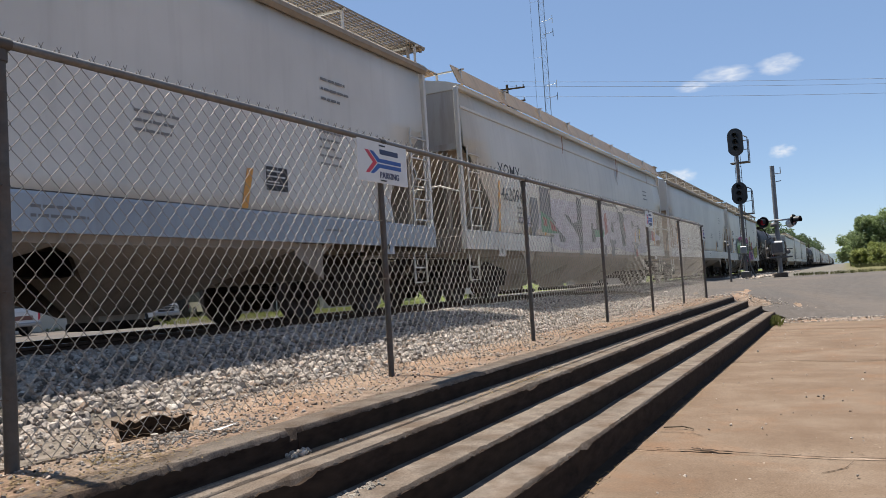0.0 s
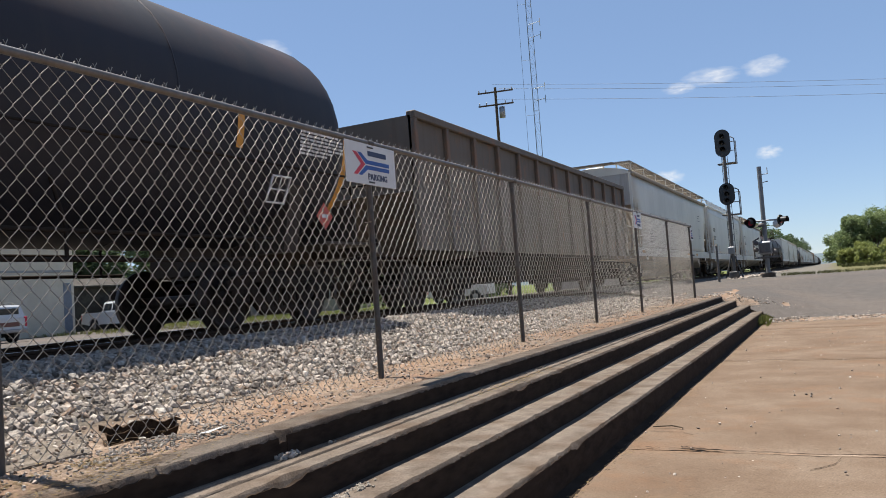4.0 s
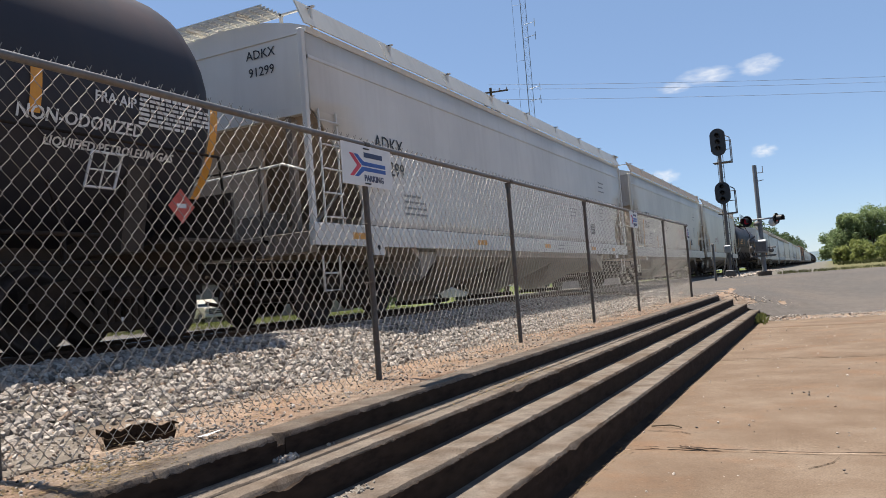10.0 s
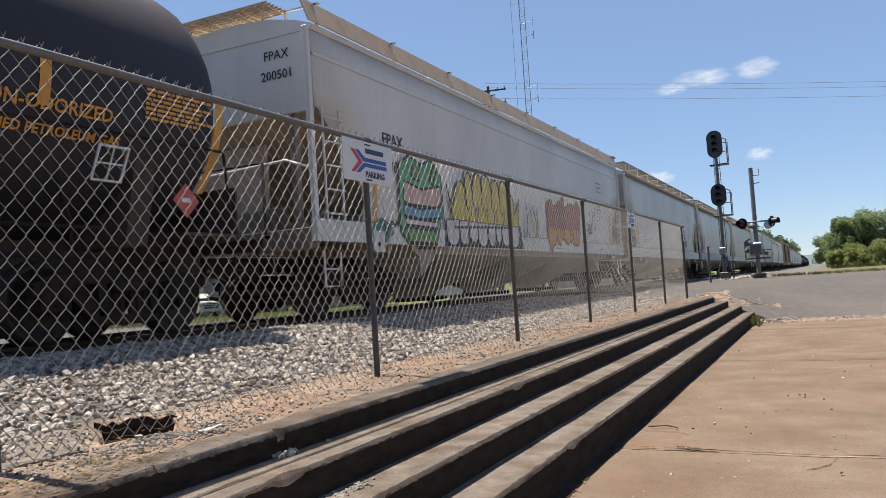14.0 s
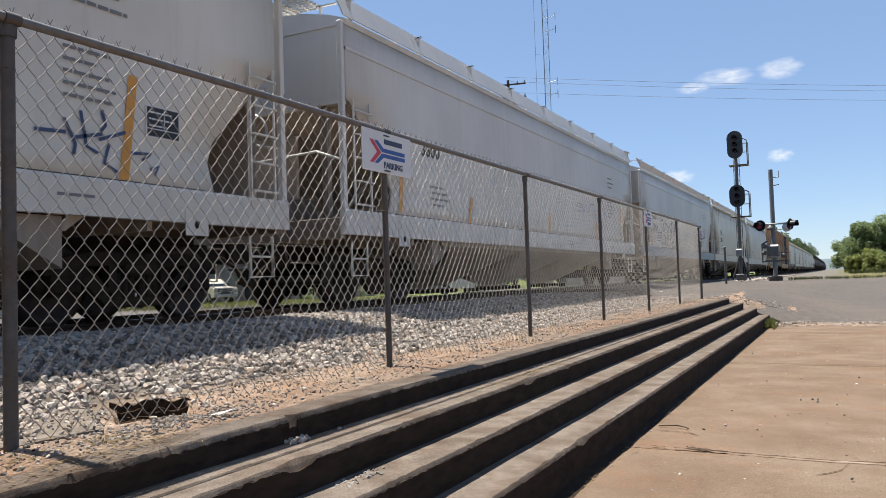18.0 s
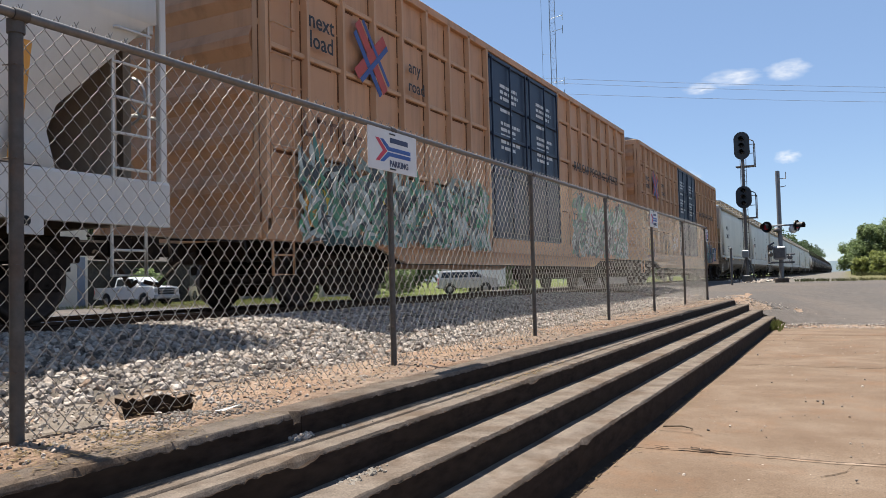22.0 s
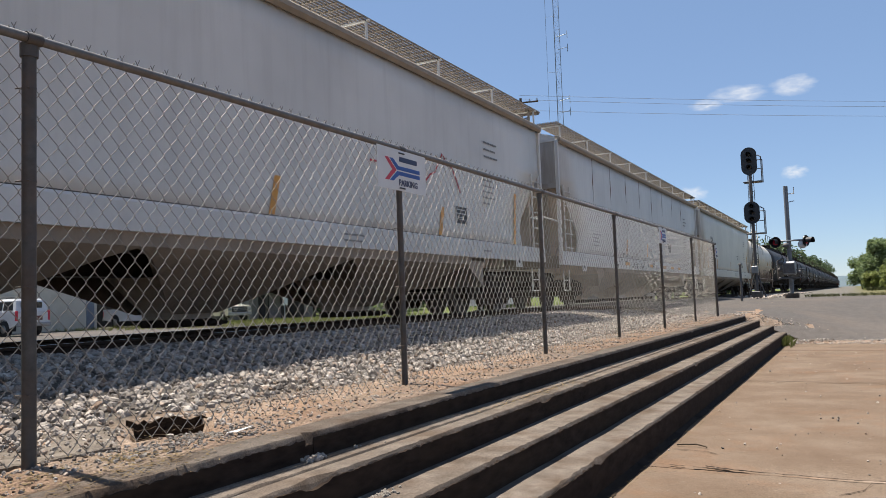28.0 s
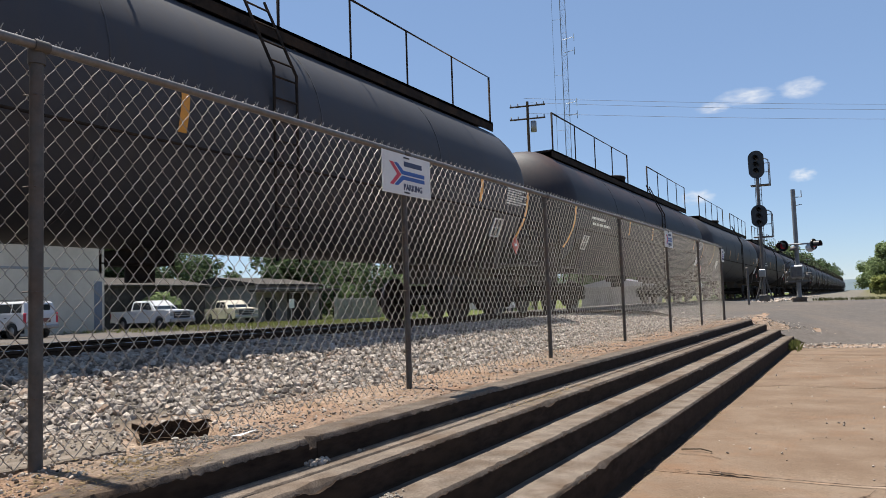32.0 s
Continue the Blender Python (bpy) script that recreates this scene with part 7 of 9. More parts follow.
for off in (0.0, -3.3):
    o_, l_ = [(y + off, z) for y, z in outline], [(y + off, z) for y, z in lower]
    body = place("graffiti_letter", flat(o_, HW + 0.0500), mint_pale, c3, "pale green spray-painted letter tops")
    place("fill", flat(l_, HW + 0.0530), lime, body)
    place("stroke", ribbon(o_ + o_[:1], 0.075, HW + 0.0560), INK, body)
    for k, pts in enumerate(([(7.05, 1.75), (7.45, 1.96), (7.3, 1.62), (7.1, 1.55)], [(7.75, 1.52), (7.95, 1.86), (8.05, 1.55)], [(8.15, 1.68), (8.42, 2.02), (9.0, 1.92), (8.7, 1.62)], [(9.05, 1.95), (9.2, 1.72), (9.05, 1.55), (8.95, 1.62)], [(9.35, 1.68), (9.62, 1.98), (9.9, 1.70)], [(9.95, 1.9), (10.1, 2.2), (10.18, 1.7), (10.02, 1.62)])):
        place("graffiti_fill", flat([(y + off, z) for y, z in pts], HW + 0.0575), deep, body)
    for k, (pts, col) in enumerate((([(8.28, 1.70), (8.44, 1.94), (8.72, 1.90), (8.56, 1.66)], pink), ([(9.10, 1.92), (9.24, 1.92), (9.22, 1.48), (9.08, 1.48)], spray("orange spray paint", (0.60, 0.26, 0.02))), ([(7.22, 1.62), (7.42, 1.88), (7.40, 1.52), (7.24, 1.46)], spray("dull red spray paint", (0.35, 0.07, 0.06))))):
        place("graffiti_fill", flat([(y + off, z) for y, z in pts], HW + 0.0590), col, body)
base = [(3.9, 0.98), (3.9, 1.35), (5.2, 1.46), (7.0, 1.42), (8.5, 1.42), (9.6, 1.50), (10.4, 1.38), (11.1, 0.98)]
place("graffiti_fill", flat(base, HW + 0.0480), deep, c3, "dark painted ground below the letters")
for k in range(9):
    y = 4.2 + 0.75 * k
    place("stroke", ribbon([(y, 1.36), (y + 0.22, 1.30), (y + 0.42, 1.14), (y + 0.50, 1.0)], 0.018, HW + 0.0615), wht0, c3, "thin white painted line")
red = spray("red spray paint", (0.45, 0.02, 0.03))
for k, (y, z, a, b_) in enumerate(((12.76, 1.70, 0.20, 0.26), (12.60, 2.12, 0.09, 0.26), (12.92, 2.12, 0.09, 0.24))):
    patch(c3, HW + 0.058 + 0.001 * k, y, z, a + 0.03, b_ + 0.03, INK, 33 + 7 * k, "dark painted outline")
    patch(c3, HW + 0.064 + 0.001 * k, y, z, a, b_, red, 33 + 7 * k, "red painted shape")
purple = spray("purple spray paint", (0.20, 0.06, 0.26))
for k, (y, z, a, b_) in enumerate(((11.0, 1.2, 0.25, 0.18), (12.4, 1.35, 0.6, 0.26), (13.2, 1.15, 0.35, 0.16))):
    patch(c3, HW + 0.049 + 0.0005 * k, y, z, a, b_, purple if k % 2 else pink, 120 + k)
rk = random.Random(5)
for k in range(14):
    y, z = rk.uniform(11.0, 13.4), rk.uniform(1.1, 1.9)
    place("stroke", ribbon([(y, z), (y + rk.uniform(-0.1, 0.2), z - rk.uniform(0.05, 0.25)), (y + rk.uniform(-0.2, 0.3), z - rk.uniform(0.1, 0.3))], 0.035, HW + 0.068), (INK, wht0, purple)[k % 3], c3)
throw_up(c3, HW + 0.05, 14.4, 16.8, 1.05, 2.2, 3, (spray("olive yellow spray paint", (0.42, 0.40, 0.06)),), INK, 32)
ylw, dark = spray("yellow spray paint", (0.58, 0.44, 0.05)), spray("dark teal spray paint", (0.02, 0.06, 0.06))
patch(c3, HW + 0.052, 11.42, 1.85, 0.55, 0.22, INK, 34, "dark painted shape")
patch(c3, HW + 0.052, 11.85, 1.3, 0.30, 0.28, dark, 35, "dark painted shape")
for k, (y, z, w_, h_) in enumerate(((11.85, 2.18, 0.30, 0.14), (11.82, 2.5, 0.16, 0.22))):
    patch(c3, HW + 0.054 + 0.002 * k, y, z, w_ + 0.05, h_ + 0.05, INK, 36 + k, "black painted outline")
    patch(c3, HW + 0.060 + 0.002 * k, y, z, w_, h_, ylw, 36 + k, "yellow painted shape")
c15 = CARS[280]
GY = HW + 0.045
green, mint2, skyb = spray("green spray paint", (0.10, 0.27, 0.07)), spray("mint spray paint", (0.10, 0.38, 0.18)), spray("sky blue spray paint", (0.10, 0.30, 0.40))
wht1, peach = spray("white spray paint", (0.66, 0.60, 0.60)), spray("peach spray paint", (0.60, 0.42, 0.34))
for k, (pts, col) in enumerate((
        ([(2.45, 1.30), (2.50, 2.45), (2.85, 2.66), (3.30, 2.55), (3.75, 2.68), (4.12, 2.40), (4.15, 1.70), (3.95, 1.45), (3.80, 1.12), (2.70, 1.12)], mint2),
        ([(2.60, 1.86), (2.66, 2.20), (3.30, 2.10), (4.05, 2.22), (4.10, 1.92), (3.85, 1.80), (2.80, 1.80)], peach),
        ([(2.58, 1.60), (2.62, 1.80), (3.28, 1.74), (4.06, 1.84), (4.02, 1.62), (3.30, 1.56)], skyb),
        ([(2.66, 1.44), (2.66, 1.56), (3.88, 1.54), (3.86, 1.42)], wht1),
        ([(2.74, 1.14), (2.68, 1.40), (3.80, 1.38), (3.72, 1.14)], green),
        ([(2.95, 2.28), (3.02, 2.64), (3.28, 2.56), (3.20, 2.24)], green),
        ([(3.62, 2.26), (3.82, 2.62), (3.96, 2.56), (3.76, 2.22)], green))):
    body = place("graffiti_fill", flat(pts, GY + 0.0012 * k), col, c15, "painted shape with a black outline")
    place("stroke", ribbon(pts + pts[:1], 0.045, GY + 0.0012 * k + 0.0008), INK, body)
patch(c15, GY, 1.85, 1.30, 0.32, 0.18, spray("teal spray paint", (0.08, 0.22, 0.18)), 411)
scribble(c15, GY + 0.002, 1.95, 2.9, 1.18, 1.5, INK, 412, 0.035, 18)
scribble(c15, GY + 0.002, 8.5, 9.7, 1.25, 2.3, INK, 413, 0.03, 26)
scribble(c15, GY + 0.003, 8.6, 9.6, 1.15, 1.6, wht1, 414, 0.03, 14)
# a row of tall round-topped letters over a row of hanging drips
hump = [(4.34, 2.30), (4.42, 2.05), (4.60, 1.92), (4.72, 2.18)]
for cy, top, w_ in ((4.98, 2.42, 0.24), (5.36, 2.64, 0.15), (5.82, 2.66, 0.21), (6.32, 2.66, 0.25), (6.82, 2.62, 0.19), (7.30, 2.64, 0.25), (7.75, 2.35, 0.14)):
    hump += [(cy - w_ * math.cos(q * math.pi / 6), top - w_ * 1.1 + w_ * 1.1 * math.sin(q * math.pi / 6)) for q in range(7)]
    hump.append((cy + w_ + 0.02, top - w_ * 1.1 - 0.30))
hump += [(8.05, 2.02), (8.30, 2.30), (8.16, 1.62), (4.62, 1.48)]
place("graffiti_fill", flat([(4.15, 1.10), (4.22, 1.60), (8.30, 1.66), (8.42, 1.12)], GY), INK, c15, "black painted ground below the letters")
body = place("graffiti_letter", flat(hump, GY + 0.003), ylw, c15, "yellow spray-painted letters with round tops")
place("stroke", ribbon(hump + hump[:1], 0.05, GY + 0.006), INK, body)
rl = random.Random(15)
for cy in (5.20, 5.58, 6.06, 6.60, 7.06, 7.58):
    place("stroke", ribbon([(cy, 2.30), (cy - 0.05, 2.02), (cy + 0.10, 1.86), (cy + rl.uniform(-0.02, 0.14), 1.55)], 0.032, GY + 0.0075), INK, body)
    place("stroke", ribbon([(cy + 0.10, 1.86), (cy + 0.26, 1.98), (cy + 0.22, 1.68)], 0.028, GY + 0.0085), INK, body)
for k, (cy, w_, low_) in enumerate(((4.52, 0.28, 1.12), (5.04, 0.20, 1.14), (5.52, 0.21, 1.20), (5.98, 0.24, 1.12), (6.48, 0.20, 1.14), (6.88, 0.15, 1.22), (7.30, 0.21, 1.16), (7.84, 0.30, 1.14))):
    pts = [(cy - w_, 1.62), (cy + w_, 1.64)] + [(cy + w_ * math.cos(q * math.pi / 8), low_ + 0.20 - 0.20 * math.sin(q * math.pi / 8)) for q in range(9)]
    body = place("graffiti_fill", flat(pts, GY + 0.0035 + 0.0004 * k), wht1, c15, "pale painted drip with a black outline")
    place("stroke", ribbon(pts + pts[:1], 0.028, GY + 0.0085 + 0.0002 * k), INK, body)
throw_up(c15, HW + 0.045, 10.4, 13.4, 1.2, 2.6, 4, (spray("maroon spray paint", (0.20, 0.03, 0.02)), spray("dull red spray paint", (0.35, 0.07, 0.06))), spray("maroon spray paint", (0.20, 0.03, 0.02)), 43, low=spray("orange spray paint", (0.60, 0.26, 0.02)))
scribble(c15, HW + 0.045, 14.2, 15.3, 1.5, 2.6, INK, 45)
c20 = CARS[377]
loops(c20, G, 3.7, 6, 0.72, 1.45, 2.55, INK)
loops(c20, G, 8.6, 7, 0.6, 1.45, 2.3, lilac, 0.035)
scribble(c20, G, 13.2, 15.2, 1.7, 2.4, INK, 51, 0.02)
navy = spray("dark blue spray paint", (0.04, 0.07, 0.16))
for stroke in (((15.30, 1.80), (15.62, 1.82)), ((15.60, 1.95), (15.72, 1.72), (15.70, 1.62)), ((15.78, 2.05), (15.84, 1.72), (15.98, 1.66)), ((15.70, 1.78), (16.02, 1.86)), ((16.02, 2.1), (16.06, 1.95), (16.0, 1.88)), ((15.98, 1.80), (16.30, 1.92)), ((16.10, 1.78), (16.04, 1.58), (16.2, 1.50)), ((16.36, 1.72), (16.62, 1.74), (16.5, 1.66)), ((16.60, 1.58), (16.72, 1.62), (16.66, 1.52))):
    place("graffiti_tag", ribbon(stroke, 0.035, HW + 0.014), navy, CARS[338], "scrawled spray-paint stroke")
for car, (y0, y1, z0, z1), col, sd in ((CARS[358], (11.8, 14.4, 1.9, 2.7), spray("blue spray paint", (0.05, 0.12, 0.35)), 61), (CARS[222], (6.0, 7.6, 2.0, 2.7), INK, 62), (CARS[241], (4.6, 6.4, 1.9, 2.5), spray("dull red spray paint", (0.35, 0.07, 0.06)), 63), (CARS[222], (9.6, 11.2, 1.9, 2.5), spray("red spray paint", (0.45, 0.02, 0.03)), 64), (CARS[241], (13.2, 14.6, 1.5, 2.4), INK, 65), (CARS[542], (12.0, 15.0, 2.1, 2.9), spray("red spray paint", (0.45, 0.02, 0.03)), 66), (CARS[508], (11.5, 14.0, 2.1, 2.6), spray("dull red spray paint", (0.35, 0.07, 0.06)), 67), (CARS[525], (12.2, 14.2, 1.9, 2.4), spray("dull red spray paint", (0.35, 0.07, 0.06)), 68)):
    scribble(car, G, y0, y1, z0, z1, col, sd, 0.035)
rs = random.Random(69)
for k in range(46):
    y = 5.0 + 5.2 * rs.random() ** 1.3
    low = rs.random() < 0.75
    patch(CARS[562], (1.6015 if low else HW + 0.014) + 0.0002 * k, y, rs.uniform(1.14, 1.36) if low else rs.uniform(1.46, 1.85), rs.uniform(0.02, 0.10), rs.uniform(0.012, 0.04), soot, 300 + k, "dark scuff in the paint")
for y in (6.2, 8.94):
    place("reflector", once("v_reflector", None), M["yellow"], CARS[562], "faded yellow reflective stripe", pose(HW + 0.012, y, 1.56) @ Matrix.Diagonal((1, 1, 0.46, 1)))


def drips(car, x, ys, z1, fall, seed):
    """Dark tapering runs of rust down a side sheet."""
    r = random.Random(seed)
    for y in ys:
        n, l = 12, fall * r.uniform(0.55, 1.1)
        left, right = [], []
        for q in range(n + 1):
            u = q / n
            mid, w = y + 0.02 * noise.noise((u * 3, y, 1)), 0.012 + 0.05 * math.exp(-((u - 0.55) / 0.16) ** 2) * r.uniform(0.4, 1)
            left.append((mid - w * (1 - u * 0.7), z1 - l * u))
            right.append((mid + w * (1 - u * 0.7), z1 - l * u))
        place("rust_drip", flat(left + right[::-1], x), M["rust_and_shade"], car, "dark run of rust down the side")


drips(CARS[562], HW + 0.004, [2.96 + 1.77 * k for k in range(8)], 4.12, 1.35, 5)
teal, mint = spray("teal spray paint", (0.08, 0.22, 0.18)), spray("mint spray paint", (0.10, 0.38, 0.18))
wht, navy = spray("white spray paint", (0.66, 0.60, 0.60)), spray("navy spray paint", (0.03, 0.05, 0.14))
for key, y0, y1, cols, sd in ((434, 0.6, 6.7, (teal, mint, spray("sea green spray paint", (0.10, 0.28, 0.16))), 71), (434, 12.0, 17.7, (teal, spray("sea green spray paint", (0.10, 0.28, 0.16)), mint), 72), (454, 13.2, 16.2, (navy, teal, lilac), 73)):
    car = CARS[key]
    rr = random.Random(sd)
    busy(car, 1.604, y0, y1, 0.93, 2.6 if sd == 72 else 1.98, cols + (spray("pale sage spray paint", (0.50, 0.55, 0.49)), spray("dull green spray paint", (0.16, 0.30, 0.22)), spray("grey green spray paint", (0.24, 0.30, 0.26)), cols[0], cols[1], INK), rr)


def swirls(car, x, y0, y1, z0, z1, count, col, seed, lab):
    """Many curved, tapering strokes of one colour, as a thicket of leaves."""
    r = random.Random(seed)
    b = Build()
    for k in range(count):
        y, z, a = r.uniform(y0, y1), z0 + (z1 - z0) * r.random() ** 1.35, r.uniform(0.2, 2.9)
        w, turn, l = r.uniform(0.02, 0.06), r.uniform(-0.35, 0.35), r.uniform(0.05, 0.10)
        left, back = [], []
        for q in range(6):
            h = w * math.sin(math.pi * (q + 0.3) / 5.6)
            left.append((y - h * math.sin(a), z + h * math.cos(a)))
            back.append((y + h * math.sin(a), z - h * math.cos(a)))
            y, z, a = min(y1, max(y0, y + l * math.cos(a))), max(z0, z + l * math.sin(a)), a + turn
        b.prism(left + back[::-1], 0, x, x + 0.0006 + 0.004 * r.random())
    tagged(place("graffiti_leaves", b, col, car, lab), kind="stuff")


for key, y0, y1, z1, sd in ((434, 0.6, 6.7, 1.95, 500), (434, 12.0, 17.8, 2.15, 520)):
    for q, (nm, rgb) in enumerate((("teal spray paint", (0.08, 0.22, 0.18)), ("sea green spray paint", (0.10, 0.28, 0.16)), ("grey green spray paint", (0.24, 0.30, 0.26)), ("pale sage spray paint", (0.50, 0.55, 0.49)), ("dark grey spray paint", (0.05, 0.06, 0.06)))):
        swirls(CARS[key], 1.626 + 0.001 * q, y0, y1, 0.86, z1, (70, 95, 90, 150, 80)[q], spray(nm, rgb), sd + q, "thicket of curling painted leaves")
patch(CARS[434], 1.612, 1.0, 1.42, 0.28, 0.30, ylw, 530, "patch of yellow spray paint")
patch(CARS[434], 1.612, 2.35, 1.48, 0.36, 0.16, ylw, 531, "patch of yellow spray paint")
patch(CARS[434], 1.612, 1.55, 0.98, 0.55, 0.13, dark, 532, "patch of dark spray paint")
for k, (col, y) in enumerate(((spray("orange spray paint", (0.60, 0.26, 0.02)), 1.6), (wht, 5.4), (INK, 3.6))):
    scribble(CARS[454], 1.606, y, y + 1.3, 1.2, 2.0, col, 80 + k, 0.06)


b2 = CARS[454]
place("graffiti_panel", flat([(16.55, 1.02), (17.5, 1.02), (17.5, 1.74), (16.55, 1.74)], 1.600), navy, b2, "dark navy painted panel")
for k in range(6):
    place("stroke", ribbon([(16.72 + 0.09 * k, 1.12), (16.72 + 0.09 * k, 1.62), (16.80 + 0.09 * k, (1.62, 1.4, 1.2)[k % 3])], 0.03, 1.603), wht, b2, "white painted stroke")
place("graffiti_panel", flat([(0.75, 1.02), (1.95, 1.02), (1.95, 1.68), (0.75, 1.68)], 1.600), spray("maroon spray paint", (0.20, 0.03, 0.02)), b2, "dark red painted panel")
for k in range(4):
    place("stroke", ribbon([(1.2 + 0.17 * k, 1.1), (1.2 + 0.17 * k, 1.6), (1.32 + 0.17 * k, 1.6)], 0.06, 1.603), ylw, b2, "yellow painted stroke")
patch(b2, 1.600, 16.3, 1.12, 0.25, 0.16, spray("pale pink spray paint", (0.55, 0.25, 0.25)), 91)
place("graffiti_panel", flat([(15.95, 1.42), (16.5, 1.42), (16.5, 1.72), (15.95, 1.72)], 1.630), wht, b2, "white outlined panel")
place("graffiti_panel", flat([(15.98, 1.45), (16.47, 1.45), (16.47, 1.69), (15.98, 1.69)], 1.633), dark, b2, "dark painted panel")


c26 = CARS[490]
place("mark_box", flat([(2.0, 2.36), (2.36, 2.36), (2.36, 2.52), (2.0, 2.52)], G), M["redmark"], c26, "small faded red mark")


ct = CARS[602]


def on_shell(b, lift=0.008):
    """Bends flat paint to the round shell of a tank."""
    b.v = [(math.sqrt(max(0.01, (TANK_R + lift) ** 2 - (z - TANK_Z) ** 2)) + x - TANK_R, y, z) for x, y, z in b.v]
    return b


rt = random.Random(601)
for row in (2.05, 1.84):
    pts = [(9.6 + 0.075 * i + rt.uniform(-0.03, 0.03), row + rt.uniform(-0.09, 0.09)) for i in range(26)]
    place("graffiti_tag", on_shell(ribbon(pts, 0.025, TANK_R)), ash, ct, "scrawled dark tag")
place("mark_box", on_shell(flat([(10.8, 2.22), (11.5, 2.22), (11.42, 2.50), (10.9, 2.50)], TANK_R)), spray("pale brown spray paint", (0.42, 0.27, 0.13)), ct, "faded brown painted patch")


def car_rows(s):
    """The way of a car along the track, at steady speed."""
    rows = []
    for i in range(9):
        t = 4.0 * i
        y = s - SPEED * t
        mid = y + 9.5
        rows.append((t, pose(TRACK + bend(y), y, RAIL, 0, 0, math.degrees(max(0.0, mid - 60) / 100000))))
    return rows


def wheel_rows(dy):
    """A wheelset rolling on its truck: under a quarter turn from row to row."""
    n = 780
    return [(32.0 * i / n, Matrix.Translation((0, dy, 0.415)) @ Matrix.Rotation(SPEED * 32.0 * i / n / 0.415, 4, "X")) for i in range(n + 1)]


def motions():
    for s, car in TRAIN:
        walk(car, car_rows(s))
    for k, dy in enumerate((-0.89, 0.89)):
        first = WHEELS[k][0]
        walk(first, wheel_rows(dy))
        for w in WHEELS[k][1:]:
            w.rotation_mode = "QUATERNION"
            w.animation_data_create()
            w.animation_data.action = first.animation_data.action
            w.animation_data.action_slot = first.animation_data.action_slot


# ---- signals at the crossing ----
def signal_head(parent, z, h, w, lamp=None):
    n = 28
    ring = []
    for i in range(n):
        k = 2 * math.pi * i / n
        ring.append((w / 2 * math.cos(k), (h / 2 - w / 2) * (1 if math.sin(k) > 0 else -1) + w / 2 * math.sin(k)))
    b = Build().prism([(x, zz) for x, zz in ring], 1, -0.02, 0.02)
    hd = place("signal_head", b, M["signal"], parent, "black backing board with hooded lamps", pose(0, -0.16, z))
    place("lamp_case", Build().box(-0.16, 0.16, 0.02, 0.24, -h * 0.36, h * 0.36, 0.03), M["signal"], hd)
    k = 3 if h > 1.0 else 2
    for i in range(k):
        zz = (i - (k - 1) / 2) * 0.33
        hood = Build()
        m = 12
        rings = []
        for yy in (-0.02, -0.3):
            rings.append([(0.12 * math.cos(math.pi * (q / m * 1.5 - 0.25)), yy, zz + 0.12 * math.sin(math.pi * (q / m * 1.5 - 0.25))) for q in range(m + 1)])
        hood.loft(rings, False, True)
        place("hood", hood, M["signal"], hd)
        place("lens", Build().lathe([(-0.022, 0.1), (-0.04, 0.08), (-0.05, 0.001)], 16, (0, 0, zz)), M["lamp_red"] if (k == 2 and i == 0) else M["lens"], hd)
    return hd


def emit(name, col, power):
    m, t, p = nodes_of(name)
    p.inputs["Base Color"].default_value = (*col, 1)
    p.inputs["Emission Color"].default_value = (*col, 1)
    p.inputs["Emission Strength"].default_value = power
    return m


M["lens"] = plain("dark lens", (0.02, 0.02, 0.02), 0.15)
M["lamp_red"] = emit("red signal lamp", (0.9, 0.05, 0.03), 1.2)
M["matt"] = rough_surface("dull blue-grey steel", (0.17, 0.18, 0.19), (0.25, 0.26, 0.27), 6, None, 1, 0.7, 0.1, 0.003, 0.2)
sx, sy = -1.32, 40.0
mast = thing("railway_signal", "tall railway signal mast with two black lamp heads", "signal", at=pose(sx, sy, 0.2))
place("mast", Build().rod((0, 0, 0), (0, 0, 7.3), 0.085, 12), M["darksteel"], mast)
signal_head(mast, 6.95, 1.42, 0.76)
signal_head(mast, 4.32, 1.14, 0.76)
lad = Build()
for x in (-0.14, 0.14):
    lad.rod((x, 0.16, 0.3), (x, 0.16, 6.3), 0.016, 6)
for i in range(20):
    lad.rod((-0.14, 0.16, 0.5 + i * 0.29), (0.14, 0.16, 0.5 + i * 0.29), 0.012, 5)
place("mast_ladder", lad, M["darksteel"], mast)
for z in (5.9, 3.25):
    place("platform", Build().box(-0.35, 0.55, 0.0, 0.6, z, z + 0.05, 0.01).pipe([(0.55, 0, z), (0.55, 0, z + 1.25), (0.40, 0.0, z + 1.35), (0.30, 0.0, z + 1.35)], 0.026).pipe([(0.55, 0, z + 0.65), (0.1, 0.0, z + 0.65)], 0.02).pipe([(0.55, 0.6, z), (0.55, 0.6, z + 1.2), (0.2, 0.6, z + 1.2)], 0.022), M["darksteel"], mast)
place("base_box", Build().box(-0.25, 0.25, -0.2, 0.2, 0.0, 0.35, 0.03), M["darksteel"], mast)
place("junction_box", Build().box(-0.19, 0.13, -0.24, -0.04, 1.25, 1.62, 0.03), M["alu"], mast, "small pale junction box")
for x in (-0.42, 0.42):
    place("leg", Build().rod((x, 0, 0.0), (x * 0.2, 0, 1.15), 0.04, 6), M["darksteel"], mast)

